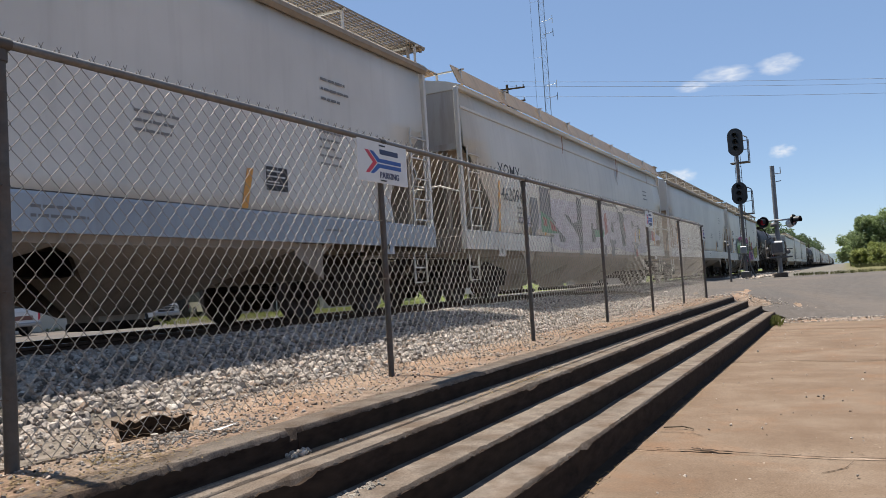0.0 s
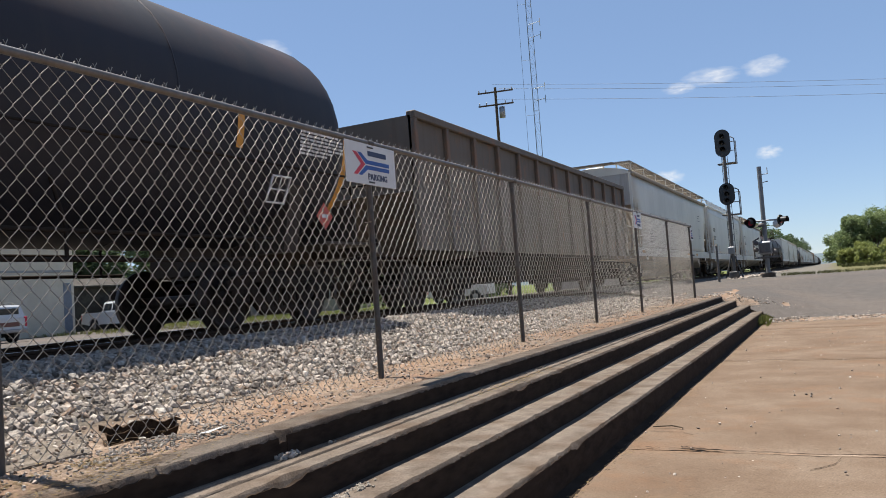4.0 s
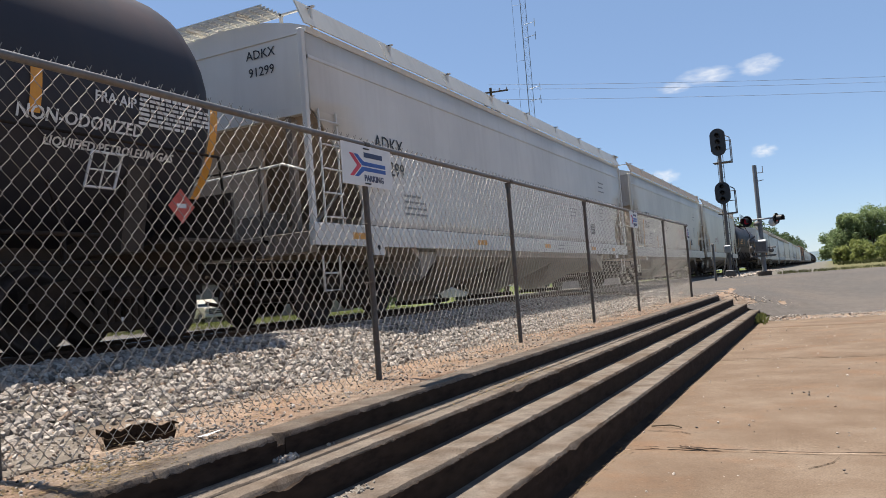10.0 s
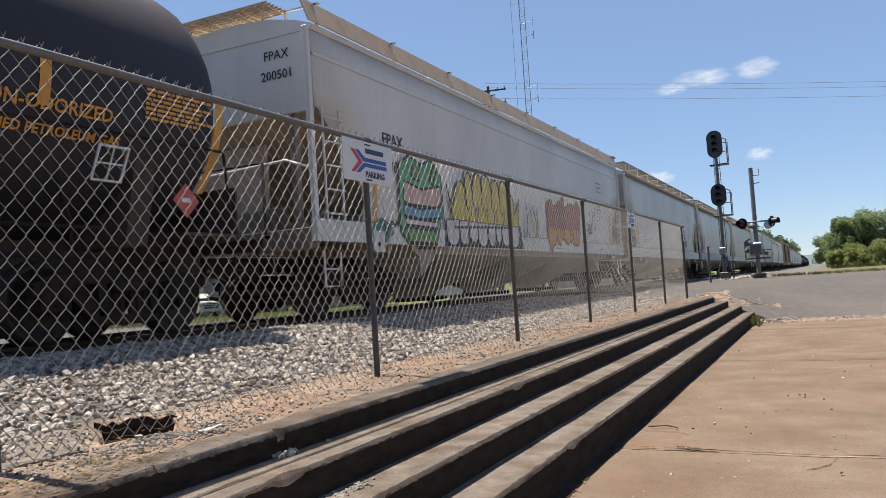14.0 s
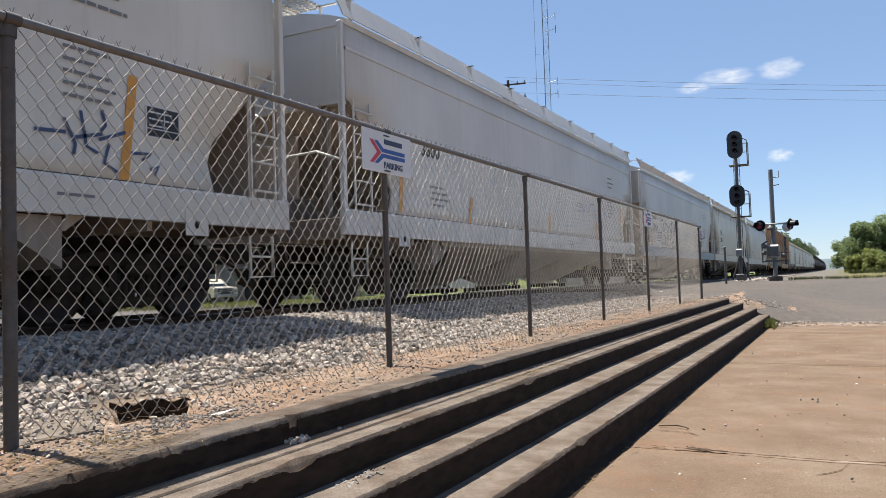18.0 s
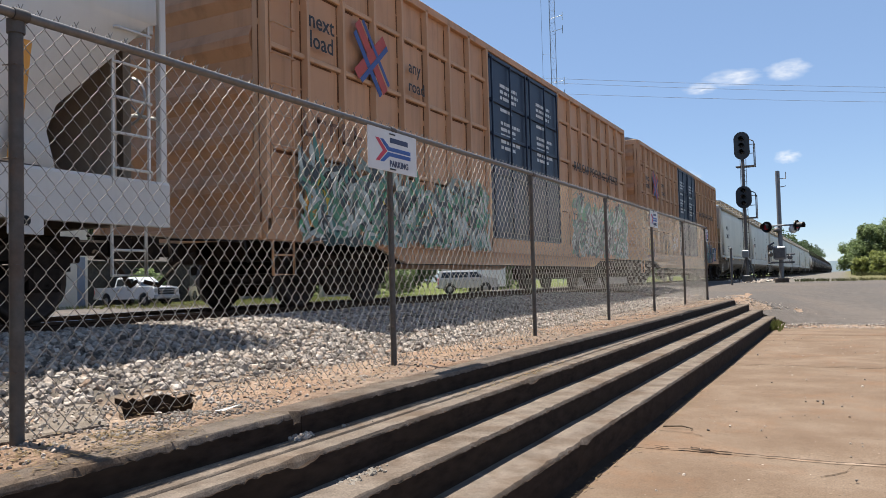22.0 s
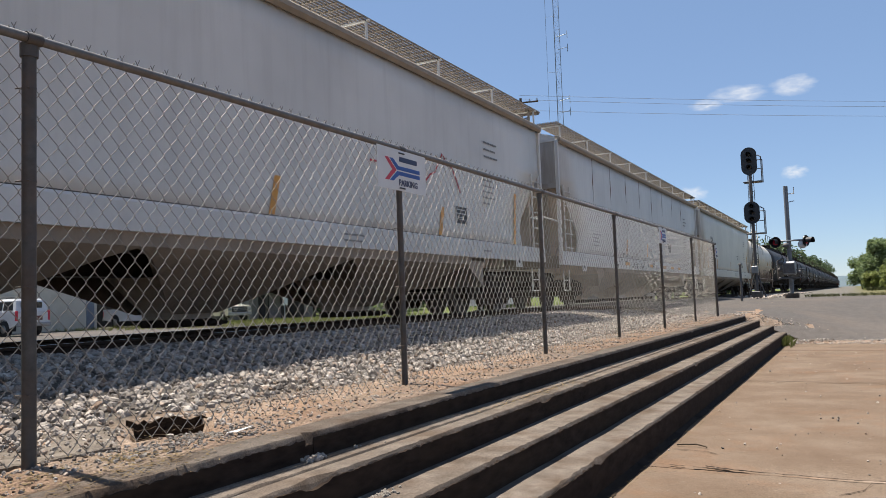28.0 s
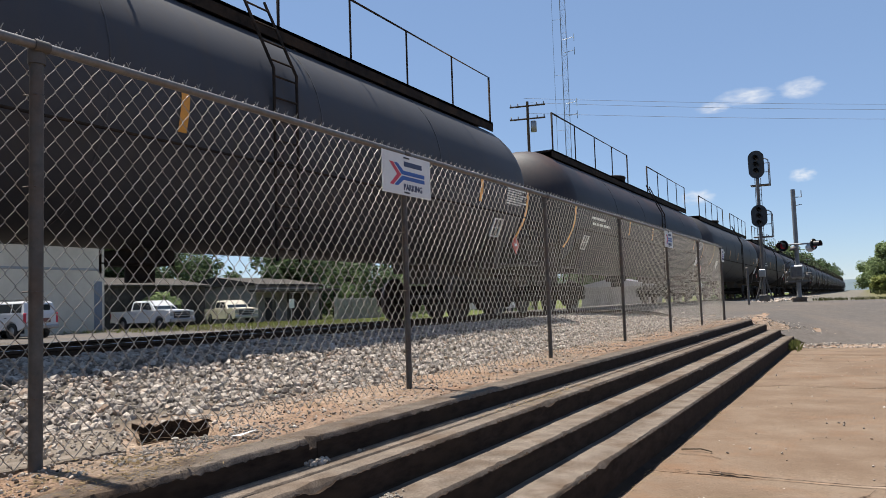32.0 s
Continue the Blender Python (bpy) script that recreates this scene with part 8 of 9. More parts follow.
gate = thing("crossing_signal", "crossing signal post with hooded flashing lamps", "crossing signal", at=pose(0.45, 37.5, 0.15))
place("mast", Build().rod((0, 0, 0), (0, 0, 5.28), 0.10, 12), M["matt"], gate)
place("cross_arm", Build().rod((-0.6, -0.1, 2.7), (0.78, -0.1, 2.7), 0.04, 8), M["alu"], gate)
for x, turn in ((-0.55, -24), (0.74, 62)):
    head = place("flasher", Build().lathe([(-0.03, 0.255), (0.0, 0.265), (0.02, 0.255), (0.025, 0.001)], 20), M["signal"], gate, "round black flasher backing", pose(x, -0.15, 2.65, 0, 0, turn))
    place("hood", Build().loft([[(0.16 * math.cos(q / 10 * math.pi * 1.4 - 0.6), yy, 0.16 * math.sin(q / 10 * math.pi * 1.4 - 0.6)) for q in range(11)] for yy in (-0.03, -0.34)], False, True), M["signal"], head)
    place("lens", Build().lathe([(-0.035, 0.14), (-0.05, 0.1), (-0.06, 0.001)], 16), M["red"], head)
place("gate_mechanism", Build().box(-0.30, 0.26, -0.45, 0.1, 1.1, 1.72, 0.06), M["alu"], gate, "grey steel gate machine case")
place("case_lid", Build().box(-0.25, 0.21, -0.48, -0.44, 1.18, 1.64, 0.01), M["darksteel"], gate)
for x, z in ((-0.42, 1.35), (-0.4, 1.66), (0.4, 1.2)):
    place("counterweight", Build().lathe([(-0.12, 0.001), (-0.12, 0.11), (0.1, 0.11), (0.1, 0.001)], 14, (x, -0.3, z)), M["darksteel"], gate)
place("gate_bracket", Build().box(-0.5, 0.6, -0.42, -0.3, 0.92, 1.0, 0.02).box(0.25, 0.62, -0.4, -0.32, 1.3, 1.36, 0.01).pipe([(-0.5, -0.3, 0.9), (-0.52, -0.3, 1.75), (-0.25, -0.3, 1.9)], 0.04), M["darksteel"], gate)
place("flasher_back", Build().lathe([(-0.02, 0.001), (-0.02, 0.2), (0.1, 0.16), (0.16, 0.001)], 14, (0.58, -0.1, 2.5)), M["white"], gate, "white lamp housing")
place("bell", Build().lathe([(0, 0.15), (0.06, 0.17), (0.16, 0.12), (0.2, 0.001)], 14, (-0.12, -0.12, 2.42), 2), M["darksteel"], gate)
place("bracket", Build().pipe([(0, 0, 4.9), (0.35, 0, 4.9), (0.35, 0, 5.2)], 0.02), M["alu"], gate)
place("bracket", Build().pipe([(0, 0, 4.5), (0.35, 0, 4.55)], 0.02), M["alu"], gate)
place("footing", Build().box(-0.3, 0.3, -0.3, 0.3, -0.1, 0.25, 0.04), M["step"], gate)
marker = thing("marker_post", "slim dark steel marker post beside the track", "post", at=pose(-1.0, 31.3, 0.2))
place("shaft", Build().rod((0, 0, -0.2), (0, 0, 1.45), 0.045, 8), M["darksteel"], marker)
place("cap", Build().lathe([(1.44, 0.06), (1.49, 0.055), (1.52, 0.001)], 10, axis=2), M["darksteel"], marker)


# ---- radio tower, poles, wires ----
def lattice(h, w, step):
    b = Build()
    pts = [(w * math.cos(k), w * math.sin(k)) for k in (0.3, 0.3 + 2.094, 0.3 + 4.189)]
    for x, y in pts:
        b.rod((x, y, 0), (x, y, h), 0.065, 5)
    z = 0
    while z < h - step:
        for i in range(3):
            a, c = pts[i], pts[(i + 1) % 3]
            b.rod((*a, z), (*c, z), 0.018, 4).rod((*a, z), (*c, z + step), 0.018, 4)
        z += step
    return b


M["towersteel"] = rough_surface("blue-grey tower steel", (0.20, 0.235, 0.285), (0.26, 0.295, 0.345), 2, None, 1, 0.7, 0.1, 0.003, 0.2)
tower = thing("radio_tower", "tall slender steel lattice radio mast", "radio mast", at=pose(-47.4, 145.6, -0.6))
place("lattice", lattice(82, 0.70, 2.4), M["towersteel"], tower)
for z, pale_arm in ((38.0, 0), (40.5, 1), (51.0, 0), (53.7, 1)):
    place("antenna_arm", Build().pipe([(0, 0, z), (2.3, 0, z + 0.25)], 0.06).pipe([(2.3, 0, z - 0.7), (2.3, 0, z + 0.9)], 0.07), M["white" if pale_arm else "towersteel"], tower)
place("feed_line", Build().rod((-1.9, -0.6, 0), (-1.9, -0.6, 78), 0.035, 5), M["towersteel"], tower)
for z in (12.0, 24.0, 35.2, 46.5, 58.0, 70.0):
    place("stand_off", Build().rod((-1.95, -0.6, z), (0, 0, z), 0.03, 4), M["towersteel"], tower)


def power_pole(x, y, z, h, heading=0):
    p = thing("power_pole", "wooden power pole with cross-arms and insulators", "power pole", "power poles", pose(x, y, z, 0, 0, heading))
    place("pole", Build().rod((0, 0, -0.5), (0, 0, h), 0.17, 10, 0.11), M["bark"], p)
    for k, zz in enumerate((h - 0.4, h - 1.5)):
        place("cross_arm", Build().box(-1.5, 1.5, -0.16, -0.05, zz - 0.06, zz + 0.06, 0.01), M["bark"], p)
        for xx in (-1.4, -0.8, 0.8, 1.4):
            place("insulator", once("insulator", lambda: Build().lathe([(0, 0.03), (0.08, 0.06), (0.12, 0.03), (0.18, 0.06), (0.24, 0.01)], 8, axis=2)), M["galv"], p, at=pose(xx, -0.1, zz + 0.06))
    place("transformer", Build().lathe([(h - 2.6, 0.001), (h - 2.6, 0.25), (h - 1.7, 0.25), (h - 1.65, 0.1), (h - 1.6, 0.001)], 14, (0.45, 0.1, 0), 2), M["alu"], p)
    return p


power_pole(-20.9, 58.2, -0.6, 18.0, 12)
power_pole(62.0, 108.0, 0.3, 17.0, 8)


def wires():
    a0, b0 = Vector((-20.9, 58.2, 0)), Vector((62, 108, 0))
    for k, (off, za, zb, sag) in enumerate(((-0.6, 17.55, 16.6, 1.0), (0.7, 17.45, 16.5, 1.1), (0.0, 16.4, 15.4, 1.0))):
        w = Build()
        pts = []
        for i in range(25):
            u = i / 24
            p = a0.lerp(b0, u)
            pts.append((p.x, p.y + off, za + (zb - za) * u - sag * 4 * u * (1 - u)))
        tagged(place("power_line", w.pipe(pts, 0.014, 4), M["towersteel"]), "black overhead power line between poles", "cable", "power lines")


wires()


# ---- trees ----
def tree(x, y, z, h, spread, seed, leaf="leaf", count=2600, size=0.22, trunk=0.28, low=0.25, lab="green leafy tree standing alone", limbs=24, fat=1.0):
    """A tapered trunk with limbs and a crown of many leaf clumps, gathered round the limb ends."""
    r = random.Random(seed)
    t = thing("tree", lab, "tree", "trees", pose(x, y, z))
    b = Build().rod((0, 0, -0.2), (0, 0, h * 0.45), h * 0.03 * trunk / 0.28, 8, h * 0.018)
    tips = []
    for i in range(limbs):
        k = r.uniform(0, 6.28)
        z0 = h * r.uniform(low * 0.7, 0.5)
        e = Vector((math.cos(k) * spread * r.uniform(0.2, 0.95), math.sin(k) * spread * r.uniform(0.2, 0.95), h * r.uniform(low + 0.1, 0.92)))
        b.rod((0, 0, min(z0, e.z * 0.8)), e, h * 0.012, 6, h * 0.004)
        tips.append((e, spread * fat * r.uniform(0.16, 0.34)))
    tips.append((Vector((0, 0, h * 0.85)), spread * 0.4))
    place("trunk", b, M["bark"], t)
    vs, fs = [], []
    for i in range(count):
        c, rad = r.choice(tips)
        d = Vector((r.gauss(0, 1), r.gauss(0, 1), r.gauss(0, 0.8)))
        d = d.normalized() * rad * (0.45 + 0.6 * r.random() ** 0.5) * (1.0 if r.random() < 0.8 else r.uniform(1.0, 1.5))
        p = c + d
        if p.z < h * 0.04:
            continue
        u = Vector((r.gauss(0, 1), r.gauss(0, 1), r.gauss(0, 0.5))).normalized()
        w = u.cross(Vector((r.gauss(0, 1), r.gauss(0, 1), r.gauss(0, 1)))).normalized()
        s = size * r.uniform(0.5, 1.3)
        o = len(vs)
        vs += [tuple(p - u * s), tuple(p + w * s * 0.45), tuple(p + u * s), tuple(p - w * s * 0.45)]
        fs.append((o, o + 1, o + 2, o + 3))
    lb = Build()
    lb.v, lb.f, lb.s = vs, fs, [False] * len(fs)
    place("crown", lb.mesh("crown"), M[leaf], t, "many small green leaves")
    return t


# clump beside the track beyond the crossing
for i, (x, y, h, sp) in enumerate(((5.6, 94, 5.7, 1.7), (7.4, 93, 6.2, 2.1), (10.0, 94, 5.7, 2.5), (13.0, 95, 5.6, 2.9), (17, 96, 6.0, 3.4), (22, 98, 6.4, 4.0), (28, 104, 7, 5))):
    tree(x, y, ground_z(x, y), h, sp, 40 + i, count=11000, size=0.15, low=0.0, lab="broad green leafy tree beyond the crossing", limbs=46, fat=1.15)
for i, (x, y, h, sp) in enumerate(((6.4, 86.5, 2.3, 1.3), (9.2, 87, 2.6, 1.7), (12.4, 86, 2.4, 1.7), (4.7, 89, 1.8, 1.0))):
    tree(x, y, ground_z(x, y), h, sp, 140 + i, "leaf_light", 2600, 0.13, low=0.0, lab="bushy yellow-green shrub before the trees")
for i, (x, y, h) in enumerate(((3.9, 116, 4.2), (4.9, 106, 4.4))):
    tree(x, y, 0.25, h, 1.5, 150 + i, "leaf", 5000, 0.15, low=0.0, lab="small dark green tree beside the track", limbs=44, fat=1.25)
for i in range(34):
    r = random.Random(70 + i)
    y = 190 + i * 16.5
    x = TRACK + bend(y) - 9 - r.uniform(0, 3)
    tree(x, y, -0.6, 12.9 + 5.2 * smooth(200, 620, y) + r.uniform(-1.2, 1.4), r.uniform(4.5, 6), 60 + i, "leaf_far", 1500, 0.5, low=0.1, lab="tall dark green tree beside the track")
for i in range(9):
    r = random.Random(170 + i)
    y = 150 + i * 34
    tree(17 + i * 5 + r.uniform(-2, 6), y, 0.2, r.uniform(7, 10), r.uniform(4, 5.5), 90 + i, "leaf_far", 1500, 0.42, low=0.1, lab="dark green tree beyond the field")
# low wooded ridge on the horizon
rb2 = Build()
ridge = []
for k in range(121):
    a = radians(-60 + k)
    hgt = 22 + 9 * noise.noise((k * 0.13, 0, 0)) + 3 * noise.noise((k * 0.9, 2, 0))
    ridge.append((1700 * math.sin(a), 1700 * math.cos(a), hgt))
rb2.loft([[(x, y, -5), (x * 1.02, y * 1.02, h * 0.6), (x * 1.05, y * 1.05, h)] for x, y, h in ridge], False, True)
# Blue-grey colour puts the distance haze into the woods.
M["ridge"] = rough_surface("far woods with painted haze", (0.13, 0.17, 0.19), (0.17, 0.21, 0.23), 0.02, None, 1, 0.95, 0)
tagged(place("ridge", rb2.mesh("ridge"), M["ridge"]), "low hazy wooded ridge on the horizon", "hills", kind="structure")

# ---- far side of the track ----
M["siding"] = rough_surface("beige metal wall", (0.66, 0.59, 0.465), (0.74, 0.665, 0.53), 2, (0.58, 0.50, 0.38), 0.6, 0.6, 0.05, 0.01)
M["darkwall"] = rough_surface("dark weathered wall and shed shade", (0.06, 0.055, 0.05), (0.13, 0.115, 0.10), 3, (0.04, 0.035, 0.03), 0.5, 0.9, 0.3, 0.02)
M["greywall"] = rough_surface("grey block wall", (0.26, 0.25, 0.235), (0.40, 0.38, 0.36), 5, (0.20, 0.18, 0.16), 0.7, 0.9, 0.3, 0.02)
M["glass"] = plain("dark window glass", (0.02, 0.025, 0.03), 0.06, 0, 0.05)
M["tyre"] = plain("tyre rubber", (0.02, 0.02, 0.02), 0.85)
M["truckwhite"] = plain("white car paint", (0.72, 0.72, 0.72), 0.25, 0, 0.03)
M["silver"] = plain("silver car paint", (0.45, 0.45, 0.46), 0.3, 0.3, 0.04)
M["redcar"] = plain("dark red car paint", (0.16, 0.06, 0.05), 0.3)


def wheels_for(v, spots, r=0.39, w=0.27):
    for x, y in spots:
        wh = place("wheel", once(("tyre", r), lambda: Build().lathe([(-w / 2, r * 0.55), (-w / 2, r * 0.95), (-w * 0.35, r), (w * 0.35, r), (w / 2, r * 0.95), (w / 2, r * 0.55)], 22, axis=0)), M["tyre"], v, "", pose(x, y, r))
        place("rim", once(("rim", r), lambda: Build().lathe([(-w * 0.42, 0.001), (-w * 0.42, r * 0.2), (-w * 0.36, r * 0.56), (w * 0.36, r * 0.56), (w * 0.42, r * 0.2), (w * 0.42, 0.001)], 16, axis=0)), M["galv"], wh)


def pickup(at, paint, label, beds=True):
    """A crew-cab pickup truck or, without a bed, a large SUV. Local y forwards, x to the right."""
    v = thing("pickup_truck" if beds else "suv", label, "pickup truck" if beds else "car", at=at)
    hw = 1.0
    L0, L1 = (-3.05, 3.05) if beds else (-2.55, 2.55)
    R = 0.42
    front, rear = L1 - 1.05, L0 + (1.25 if beds else 1.0)

    def flank(y0, y1, z1, step=0.09):
        """The side outline from tail to nose with round wheel openings."""
        pts = [(y0 + 0.02, 0.62), (y0, 0.75), (y0, z1 - 0.06), (y0 + 0.05, z1)]
        pts += [(y1 - 0.55, z1 + 0.01), (y1 - 0.12, z1 - 0.05), (y1, z1 - 0.20), (y1, 0.70), (y1 - 0.06, 0.55)]
        for c in (front, rear):
            pts += [(c + (R + 0.09) * math.cos(k), 0.46 + (R + 0.07) * math.sin(k)) for k in [math.pi * q / 10 for q in range(11)]]
            if c == front:
                pts += [(c - R - 0.10, 0.50), (rear + R + 0.10, 0.50)]
        return pts
    b = Build()
    top = 1.30
    b.prism(flank(L0, L1, top), 0, -hw, -hw + 0.10).prism(flank(L0, L1, top), 0, hw - 0.10, hw)
    bed_front = -0.98 if beds else L0 + 0.1
    b.box(-hw + 0.1, hw - 0.1, bed_front, L1 - 0.04, 0.58, top - 0.02).box(-hw + 0.1, hw - 0.1, L0, L0 + 0.1, 0.6, top - 0.04)
    place("body", b, paint, v)
    hood = Build().prism([(1.45, top - 0.02), (1.45, top + 0.06), (L1 - 0.5, top + 0.04), (L1 - 0.06, top - 0.10), (L1 - 0.06, top - 0.2)], 0, -0.78, 0.78)
    place("hood", hood, paint, v)
    c0, roof = (-0.95 if beds else L0 + 0.06), 1.98

    def ring(z, inset, y0, y1):
        return [(-hw + inset, y0, z), (hw - inset, y0, z), (hw - inset, y1, z), (-hw + inset, y1, z)]
    lean = 0.10 if beds else 0.16
    place("cab", Build().loft([ring(top - 0.02, 0.03, c0, 1.58), ring(top + 0.05, 0.05, c0 + 0.01, 1.50), ring(roof - 0.10, 0.17, c0 + lean, 0.86), ring(roof, 0.26, c0 + lean + 0.08, 0.72)], True, False, True), paint, v)
    spans = ((c0 + 0.18, -0.02), (0.10, 1.20)) if beds else ((c0 + 0.22, c0 + 0.98), (c0 + 1.08, 0.05), (0.16, 1.20))
    for sx in (-1, 1):
        for y0, y1 in spans:
            q = [(sx * (hw - 0.052), y0, top + 0.09), (sx * (hw - 0.155), y0 + 0.03 + (lean - 0.08 if y0 < c0 + 0.3 else 0), roof - 0.14), (sx * (hw - 0.155), min(y1, 0.78), roof - 0.14), (sx * (hw - 0.052), y1, top + 0.09)]
            g = Build().add([(a + sx * 0.014, c, d) for a, c, d in q] + q, [(0, 1, 2, 3), (7, 6, 5, 4), (0, 4, 5, 1), (1, 5, 6, 2), (2, 6, 7, 3), (3, 7, 4, 0)])
            place("side_window", g, M["glass"], v)
        place("mirror", Build().box(sx * 0.98, sx * 1.24, 1.02, 1.14, top + 0.04, top + 0.36, 0.03), M["mark"], v)
        place("headlight", Build().box(sx * 0.66, sx * 0.99, L1 - 0.12, L1 + 0.015, 0.92, 1.18, 0.03), M["galv"], v)
        place("tail_light", Build().box(sx * 0.86, sx * 1.008, L0 - 0.012, L0 + 0.07, 0.82, 1.16 if beds else 1.35, 0.02), M["red"], v)
        for y in ((-0.55, 0.42) if beds else (c0 + 1.3, 0.42)):
            place("door_handle", Build().box(sx * 1.0, sx * 1.025, y, y + 0.18, 1.10, 1.14, 0.008), M["mark"], v)
        for y in (front, rear):
            place("wheel_well", Build().box(sx * 0.60, sx * 0.90, y - 0.5, y + 0.5, 0.30, 0.95), M["mark"], v, "dark wheel well")
    place("windscreen", Build().add([(-0.74, 0.83, roof - 0.11), (0.74, 0.83, roof - 0.11), (0.86, 1.49, top + 0.09), (-0.86, 1.49, top + 0.09), (-0.74, 0.76, roof - 0.14), (0.74, 0.76, roof - 0.14), (0.86, 1.42, top + 0.06), (-0.86, 1.42, top + 0.06)], [(0, 1, 2, 3), (7, 6, 5, 4), (0, 4, 5, 1), (1, 5, 6, 2), (2, 6, 7, 3), (3, 7, 4, 0)]), M["glass"], v)
    place("rear_window", Build().box(-0.62, 0.62, c0 + lean * 0.5 - 0.03, c0 + lean * 0.5, top + 0.14, roof - 0.18, 0.01), M["glass"], v)
    grille = place("grille", Build().box(-0.64, 0.64, L1 - 0.06, L1 + 0.02, 0.78, 1.20, 0.02), M["mark"], v, "black front grille")
    for z in (0.90, 1.05):
        place("grille_bar", Build().box(-0.62, 0.62, L1 + 0.01, L1 + 0.04, z, z + 0.05, 0.008), M["galv"], grille, "chrome grille bar")
    place("bumper", Build().box(-1.0, 1.0, L1 - 0.05, L1 + 0.16, 0.50, 0.76, 0.05), M["galv"], v)
    place("bumper", Build().box(-0.97, 0.97, L0 - 0.16, L0 + 0.03, 0.52, 0.72, 0.04), M["galv"], v)
    if beds:
        place("bed_floor", Build().box(-0.9, 0.9, L0 + 0.1, -0.98, 0.78, 0.82), M["mark"], v)
    else:
        place("roof_rack", Build().pipe([(-0.62, c0 + 0.4, roof), (-0.62, c0 + 0.5, roof + 0.09), (-0.62, 0.4, roof + 0.09), (-0.62, 0.5, roof)], 0.02).pipe([(0.62, c0 + 0.4, roof), (0.62, c0 + 0.5, roof + 0.09), (0.62, 0.4, roof + 0.09), (0.62, 0.5, roof)], 0.02), M["mark"], v)
        place("tailgate_panel", Build().box(-0.55, 0.55, L0 - 0.02, L0 + 0.01, 0.85, 1.08, 0.01), M["redcar"], v, "dusty reddish tailgate panel")
    wheels_for(v, ((-0.86, front), (0.86, front), (-0.86, rear), (0.86, rear)), R)
    return v


pickup(pose(-39.6, 35.0, ground_z(-39, 34), 0, 0, -93), M["truckwhite"], "white crew-cab pickup truck parked on grass")
pickup(pose(-37.6, 23.7, ground_z(-36, 24), 0, 0, 93), M["truckwhite"], "white SUV parked by a metal building", False)
pickup(pose(-43.2, 46.2, ground_z(-42, 47), 0, 0, -112), M["siding"], "old beige pickup truck parked by a shed")
pickup(pose(-26.0, 58.5, ground_z(-26, 58), 0, 0, -60), M["silver"], "small silver car parked by a white trailer", False)


def shed(name, label, at, w, d, h, wall, roof, panels=None, door=None):
    """A plain building: w along local y, d away from the track."""
    s = thing(name, label, "building", at=at)
    for side, bb in (("front", (0, 0.15, 0, w, 0, h)), ("back", (-d, -d + 0.15, 0, w, 0, h)), ("near", (-d + 0.15, 0, 0, 0.15, 0, h)), ("far", (-d + 0.15, 0, w - 0.15, w, 0, h))):
        place("wall", Build().box(*bb), wall, s)
    if panels:
        n = int(w / panels)
        rib = Build().prism([(0.14, 0), (0.19, 0.03), (0.19, 0.09), (0.14, 0.12)], 2, 0.05, h - 0.05).mesh("rib", True)
        for i in range(n):
            place("rib", rib, wall, s, at=pose(0, 0.2 + i * panels, 0))
    place("roof", Build().prism([(-d - 0.4, h), (0.6, h), (0.6, h + 0.12), (-d / 2, h + 0.9), (-d - 0.4, h + 0.12)], 1, -0.3, w + 0.3), roof, s)
    for (y0, y1, z0, z1, mt) in (door or ()):
        place("door", Build().box(0.12, 0.19, y0, y1, z0, z1, 0.02), mt, s)
    return s


M["bluedoor"] = plain("blue-grey door paint", (0.20, 0.23, 0.27), 0.6)
shed("metal_building", "plain beige metal building beside a yard", pose(-42, 9, -0.52), 24, 14, 6.0, M["siding"], M["galv"], None, ((23.2, 23.8, 0, 3.4, M["bluedoor"]), (0.1, 23.9, 4.1, 4.25, M["galv"])))
# Closed dark front wall paints the shade inside the open shed.
shed("storage_shed", "shed under trees, its open front a dark wall", pose(-47.5, 36.5, -0.52), 11, 8, 3.3, M["darkwall"], M["darkwall"])
shed("block_building", "grey block building with a dark doorway", pose(-44, 50, -0.52), 9, 9, 3.3, M["greywall"], M["darkwall"], None, ((1.2, 2.6, 0, 2.2, M["mark"]), (4.2, 7.6, 0, 2.6, M["darkwall"])))
shed("low_building", "low grey block building with a metal roof", pose(-16.5, 78, -0.5), 6, 7, 2.3, M["greywall"], M["galv"], None, ((1.0, 2.0, 0, 2.0, M["mark"]),))
wall_yard = thing("yard_wall", "low pale block wall along a yard", "wall", at=pose(-38.5, 54.5, -0.52))
for k in range(4):
    place("wall_panel", Build().box(-0.1, 0.1, k * 2.45, k * 2.45 + 2.4, 0, 1.9, 0.02), M["greywall"], wall_yard)
    place("pier", Build().box(-0.16, 0.16, k * 2.45 - 0.14, k * 2.45 + 0.14, 0, 2.05, 0.02), M["greywall"], wall_yard)
porch = thing("timber_porch", "dark timber porch with posts and a flat roof", "porch", at=pose(-41.5, 49.5, -0.52))
for k in range(5):
    place("porch_post", Build().box(-0.09, 0.09, k * 2.2, k * 2.2 + 0.18, 0, 2.7, 0.01), M["darkwall"], porch)
place("porch_roof", Build().box(-2.4, 0.4, -0.4, 9.4, 2.7, 2.92, 0.02), M["darkwall"], porch)
trailer = thing("box_trailer", "white box trailer parked in a yard", "trailer", at=pose(-28.6, 60.2, -0.5, 0, 0, -28))
place("box", Build().box(-1.2, 1.2, 0, 5.6, 0.55, 2.75, 0.04), M["truckwhite"], trailer)
place("tow_bar", Build().box(-0.06, 0.06, -1.2, 0, 0.5, 0.62, 0.01), M["mark"], trailer)
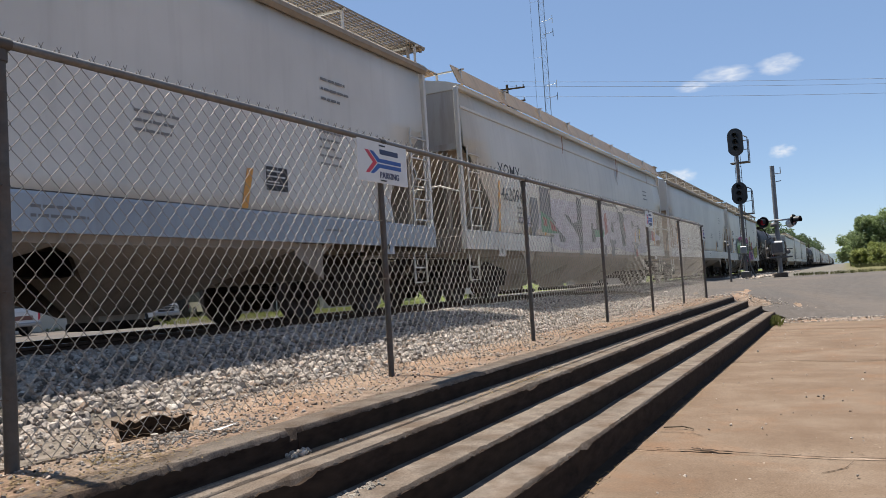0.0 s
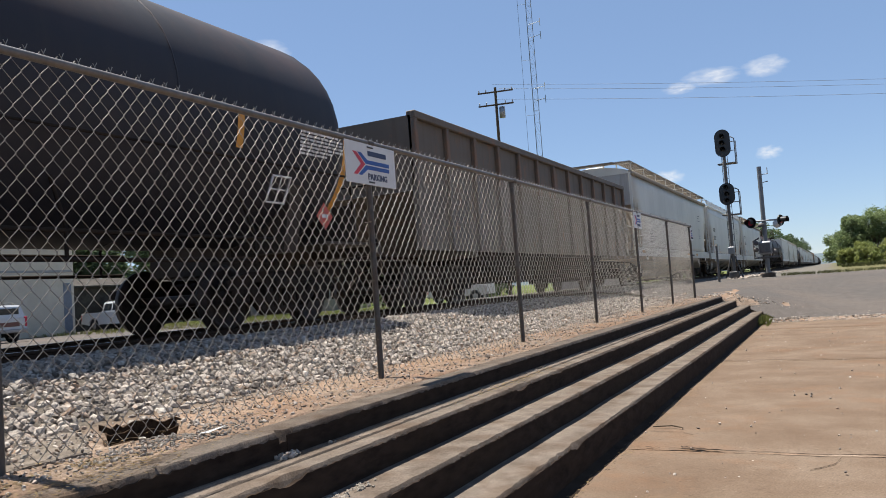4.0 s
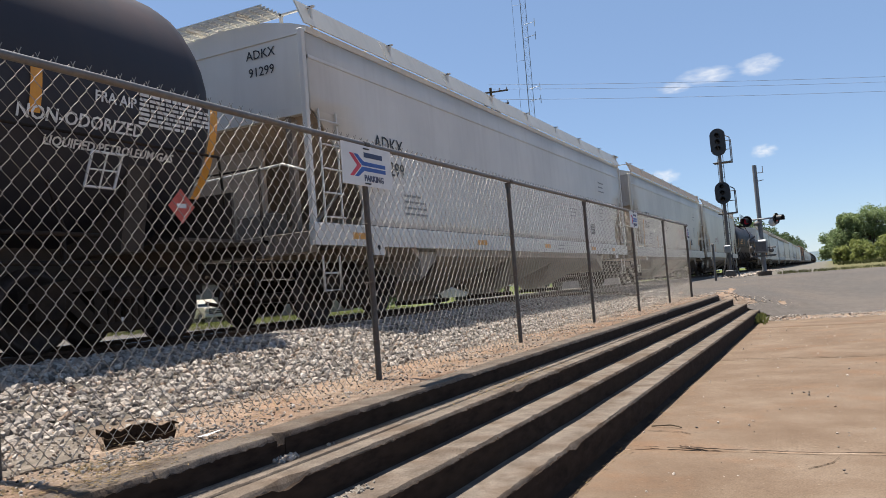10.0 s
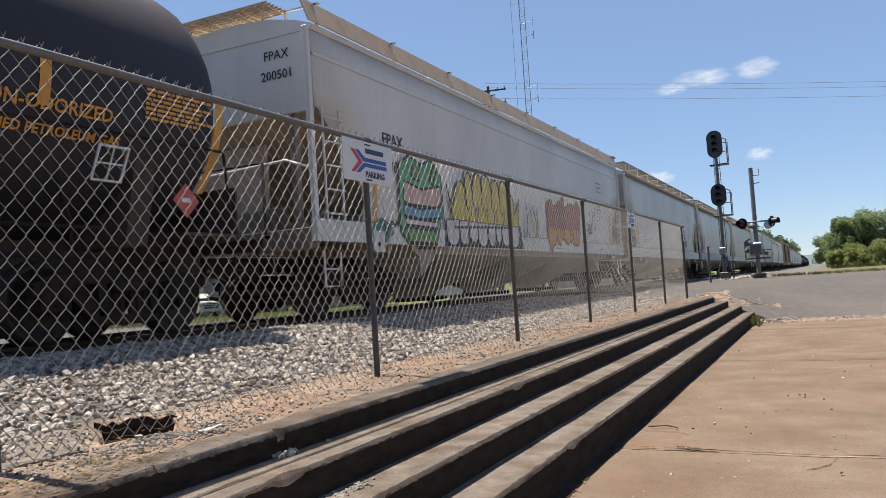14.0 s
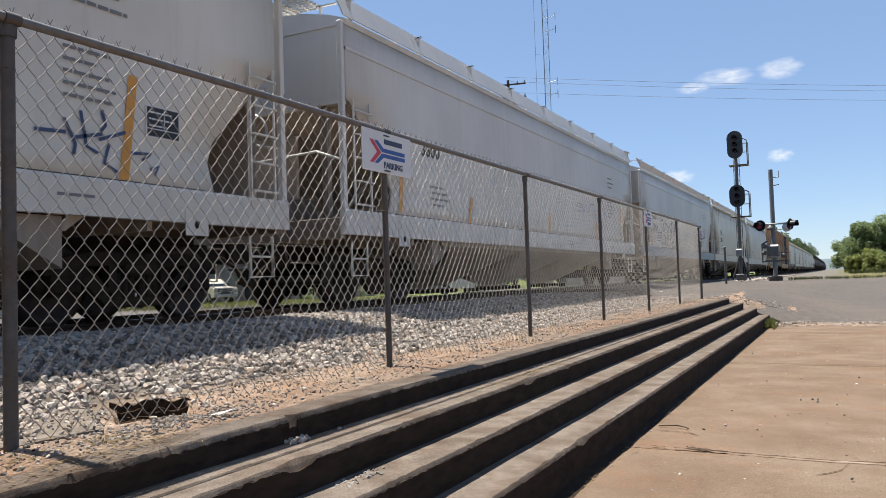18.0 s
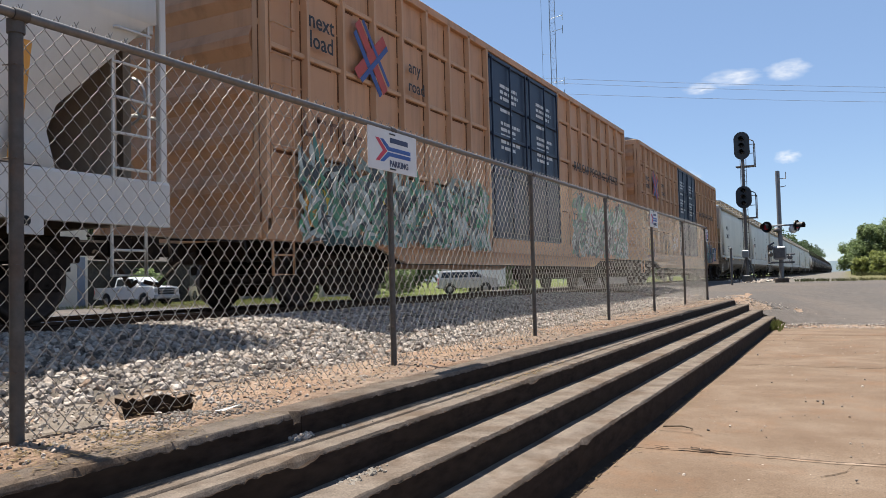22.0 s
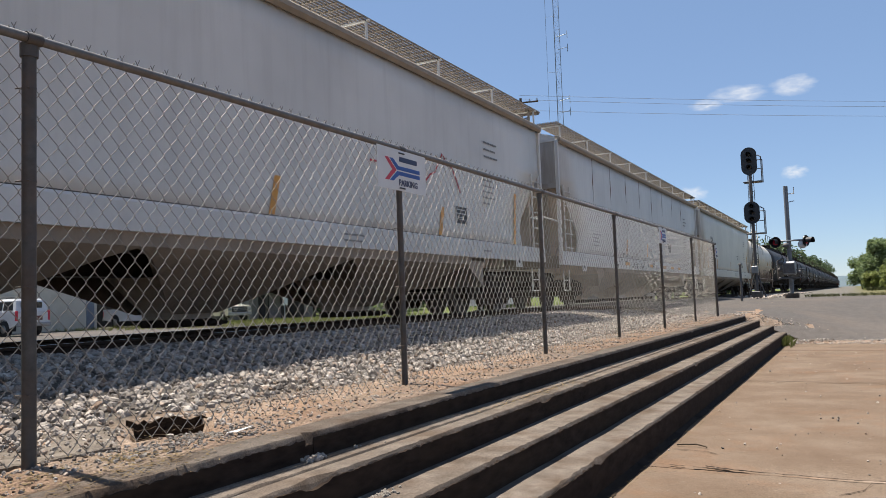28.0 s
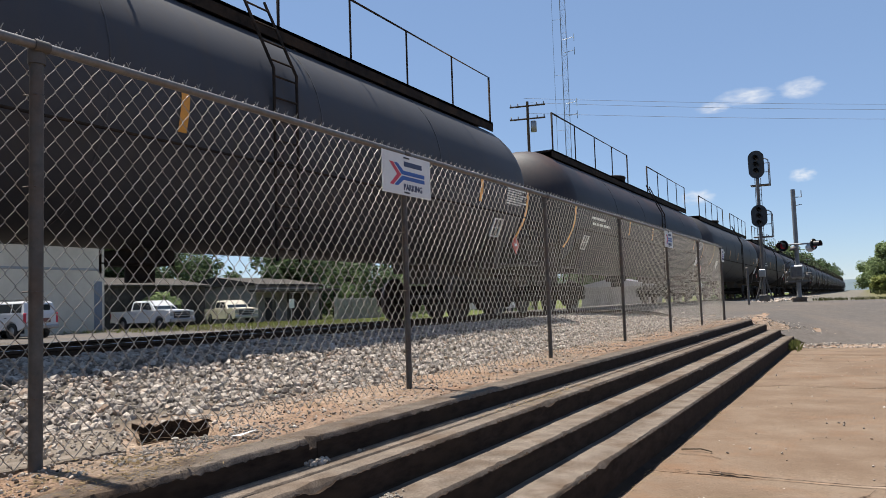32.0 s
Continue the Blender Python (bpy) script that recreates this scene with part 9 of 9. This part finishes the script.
wheels_for(trailer, ((-1.1, 3.4), (1.1, 3.4), (-1.1, 4.3), (1.1, 4.3)), 0.36, 0.24)
sgn = thing("yard_sign", "small pale sign on a post", "sign", at=pose(-37.0, 46.5, -0.52))
place("sign_post", Build().rod((0, 0, 0), (0, 0, 1.9), 0.04, 8), M["alu"], sgn)
place("panel", Build().box(0.04, 0.07, -0.3, 0.3, 1.2, 1.9, 0.01), M["white"], sgn)
for i, (x, y, h, sp) in enumerate(((-60, 37, 8, 4), (-58, 43, 9, 4.5), (-52, 66, 8, 5), (-56, 78, 9, 5.5), (-48, 84, 8, 5), (-36, 84, 6, 4), (-42, 102, 9, 5.5), (-24, 112, 7, 4.5), (-19, 126, 8, 5), (-29, 121, 8, 5), (-34, 113, 8, 5), (-15, 142, 9, 5), (-58, 48, 8, 4.5), (-49, 62, 7, 4.5), (-46, 72, 8, 5), (-40, 92, 8, 5), (-30, 106, 9, 5), (-62, 60, 10, 5))):
    tree(x, y, -0.55, h, sp, 110 + i, "leaf_far", 6000, 0.34, low=0.06, lab="green leafy tree behind a yard")
for i, (x, y, h, sp) in enumerate(((-33.5, 58.5, 3.6, 2.2), (-35.5, 62.5, 3.2, 2.0), (-45.5, 41.0, 2.6, 1.6))):
    tree(x, y, -0.52, h, sp, 130 + i, "leaf", 2400, 0.2, low=0.02, lab="dense green bush beside a wall")


# ---- clouds ----
def cloud_material():
    m, t, p = nodes_of("thin white cloud")
    t.nodes.remove(p)
    tc = t.nodes.new("ShaderNodeTexCoord")
    sep = t.nodes.new("ShaderNodeVectorMath")
    sep.operation = "LENGTH"
    t.links.new(tc.outputs["Object"], sep.inputs[0])
    fall = ramp(t, sep.outputs["Value"], [(0.25, (1, 1, 1)), (1.0, (0, 0, 0))])
    oi = t.nodes.new("ShaderNodeObjectInfo")
    shift = t.nodes.new("ShaderNodeVectorMath")
    shift.operation = "MULTIPLY_ADD"
    t.links.new(oi.outputs["Random"], shift.inputs[0])
    shift.inputs[1].default_value = (40, 40, 40)
    t.links.new(tc.outputs["Object"], shift.inputs[2])
    n = t.nodes.new("ShaderNodeTexNoise")
    n.inputs["Scale"].default_value, n.inputs["Detail"].default_value = 2.6, 8
    t.links.new(shift.outputs[0], n.inputs["Vector"])
    mul = mix(t, 1.0, fall, n.outputs[0], "MULTIPLY")
    a = ramp(t, mul, [(0.2, (0, 0, 0)), (0.72, (0.62, 0.62, 0.62))])
    em = t.nodes.new("ShaderNodeEmission")
    em.inputs[0].default_value, em.inputs[1].default_value = (1, 0.98, 0.95, 1), 0.54
    tr, mx = t.nodes.new("ShaderNodeBsdfTransparent"), t.nodes.new("ShaderNodeMixShader")
    t.links.new(a, mx.inputs[0])
    t.links.new(tr.outputs[0], mx.inputs[1])
    t.links.new(em.outputs[0], mx.inputs[2])
    t.links.new(mx.outputs[0], t.nodes["Material Output"].inputs[0])
    return m


M["cloud"] = cloud_material()
EYE = Vector((3.1, -2.07, 0.64))
CLOUDS = ((-6.3, 13.4, 2.9, 0.9), (-2.9, 13.5, 2.2, 1.05), (-8.6, 12.9, 1.7, 0.6), (-3.16, 7.8, 1.32, 0.68), (-9.93, 6.84, 1.69, 0.83), (-38.63, 17.62, 2.82, 1.58))
# azimuth east of the track's line, elevation, half width and half height, in degrees
for az, el, w, h in CLOUDS:
    d = Vector((math.sin(radians(az)) * math.cos(radians(el)), math.cos(radians(az)) * math.cos(radians(el)), math.sin(radians(el))))
    p = EYE + d * 4000
    b = Build().add([(-1.3, -1.3, 0), (1.3, -1.3, 0), (1.3, 1.3, 0), (-1.3, 1.3, 0)], [(0, 1, 2, 3)])
    c = place("cloud", b.mesh("cloud"), M["cloud"])
    c.matrix_basis = look(p, p + d) @ Matrix.Diagonal((4000 * math.tan(radians(w)), 4000 * math.tan(radians(h)), 1, 1))
    tagged(c, "thin white fair-weather cloud", "cloud", "clouds", "structure")


motions()
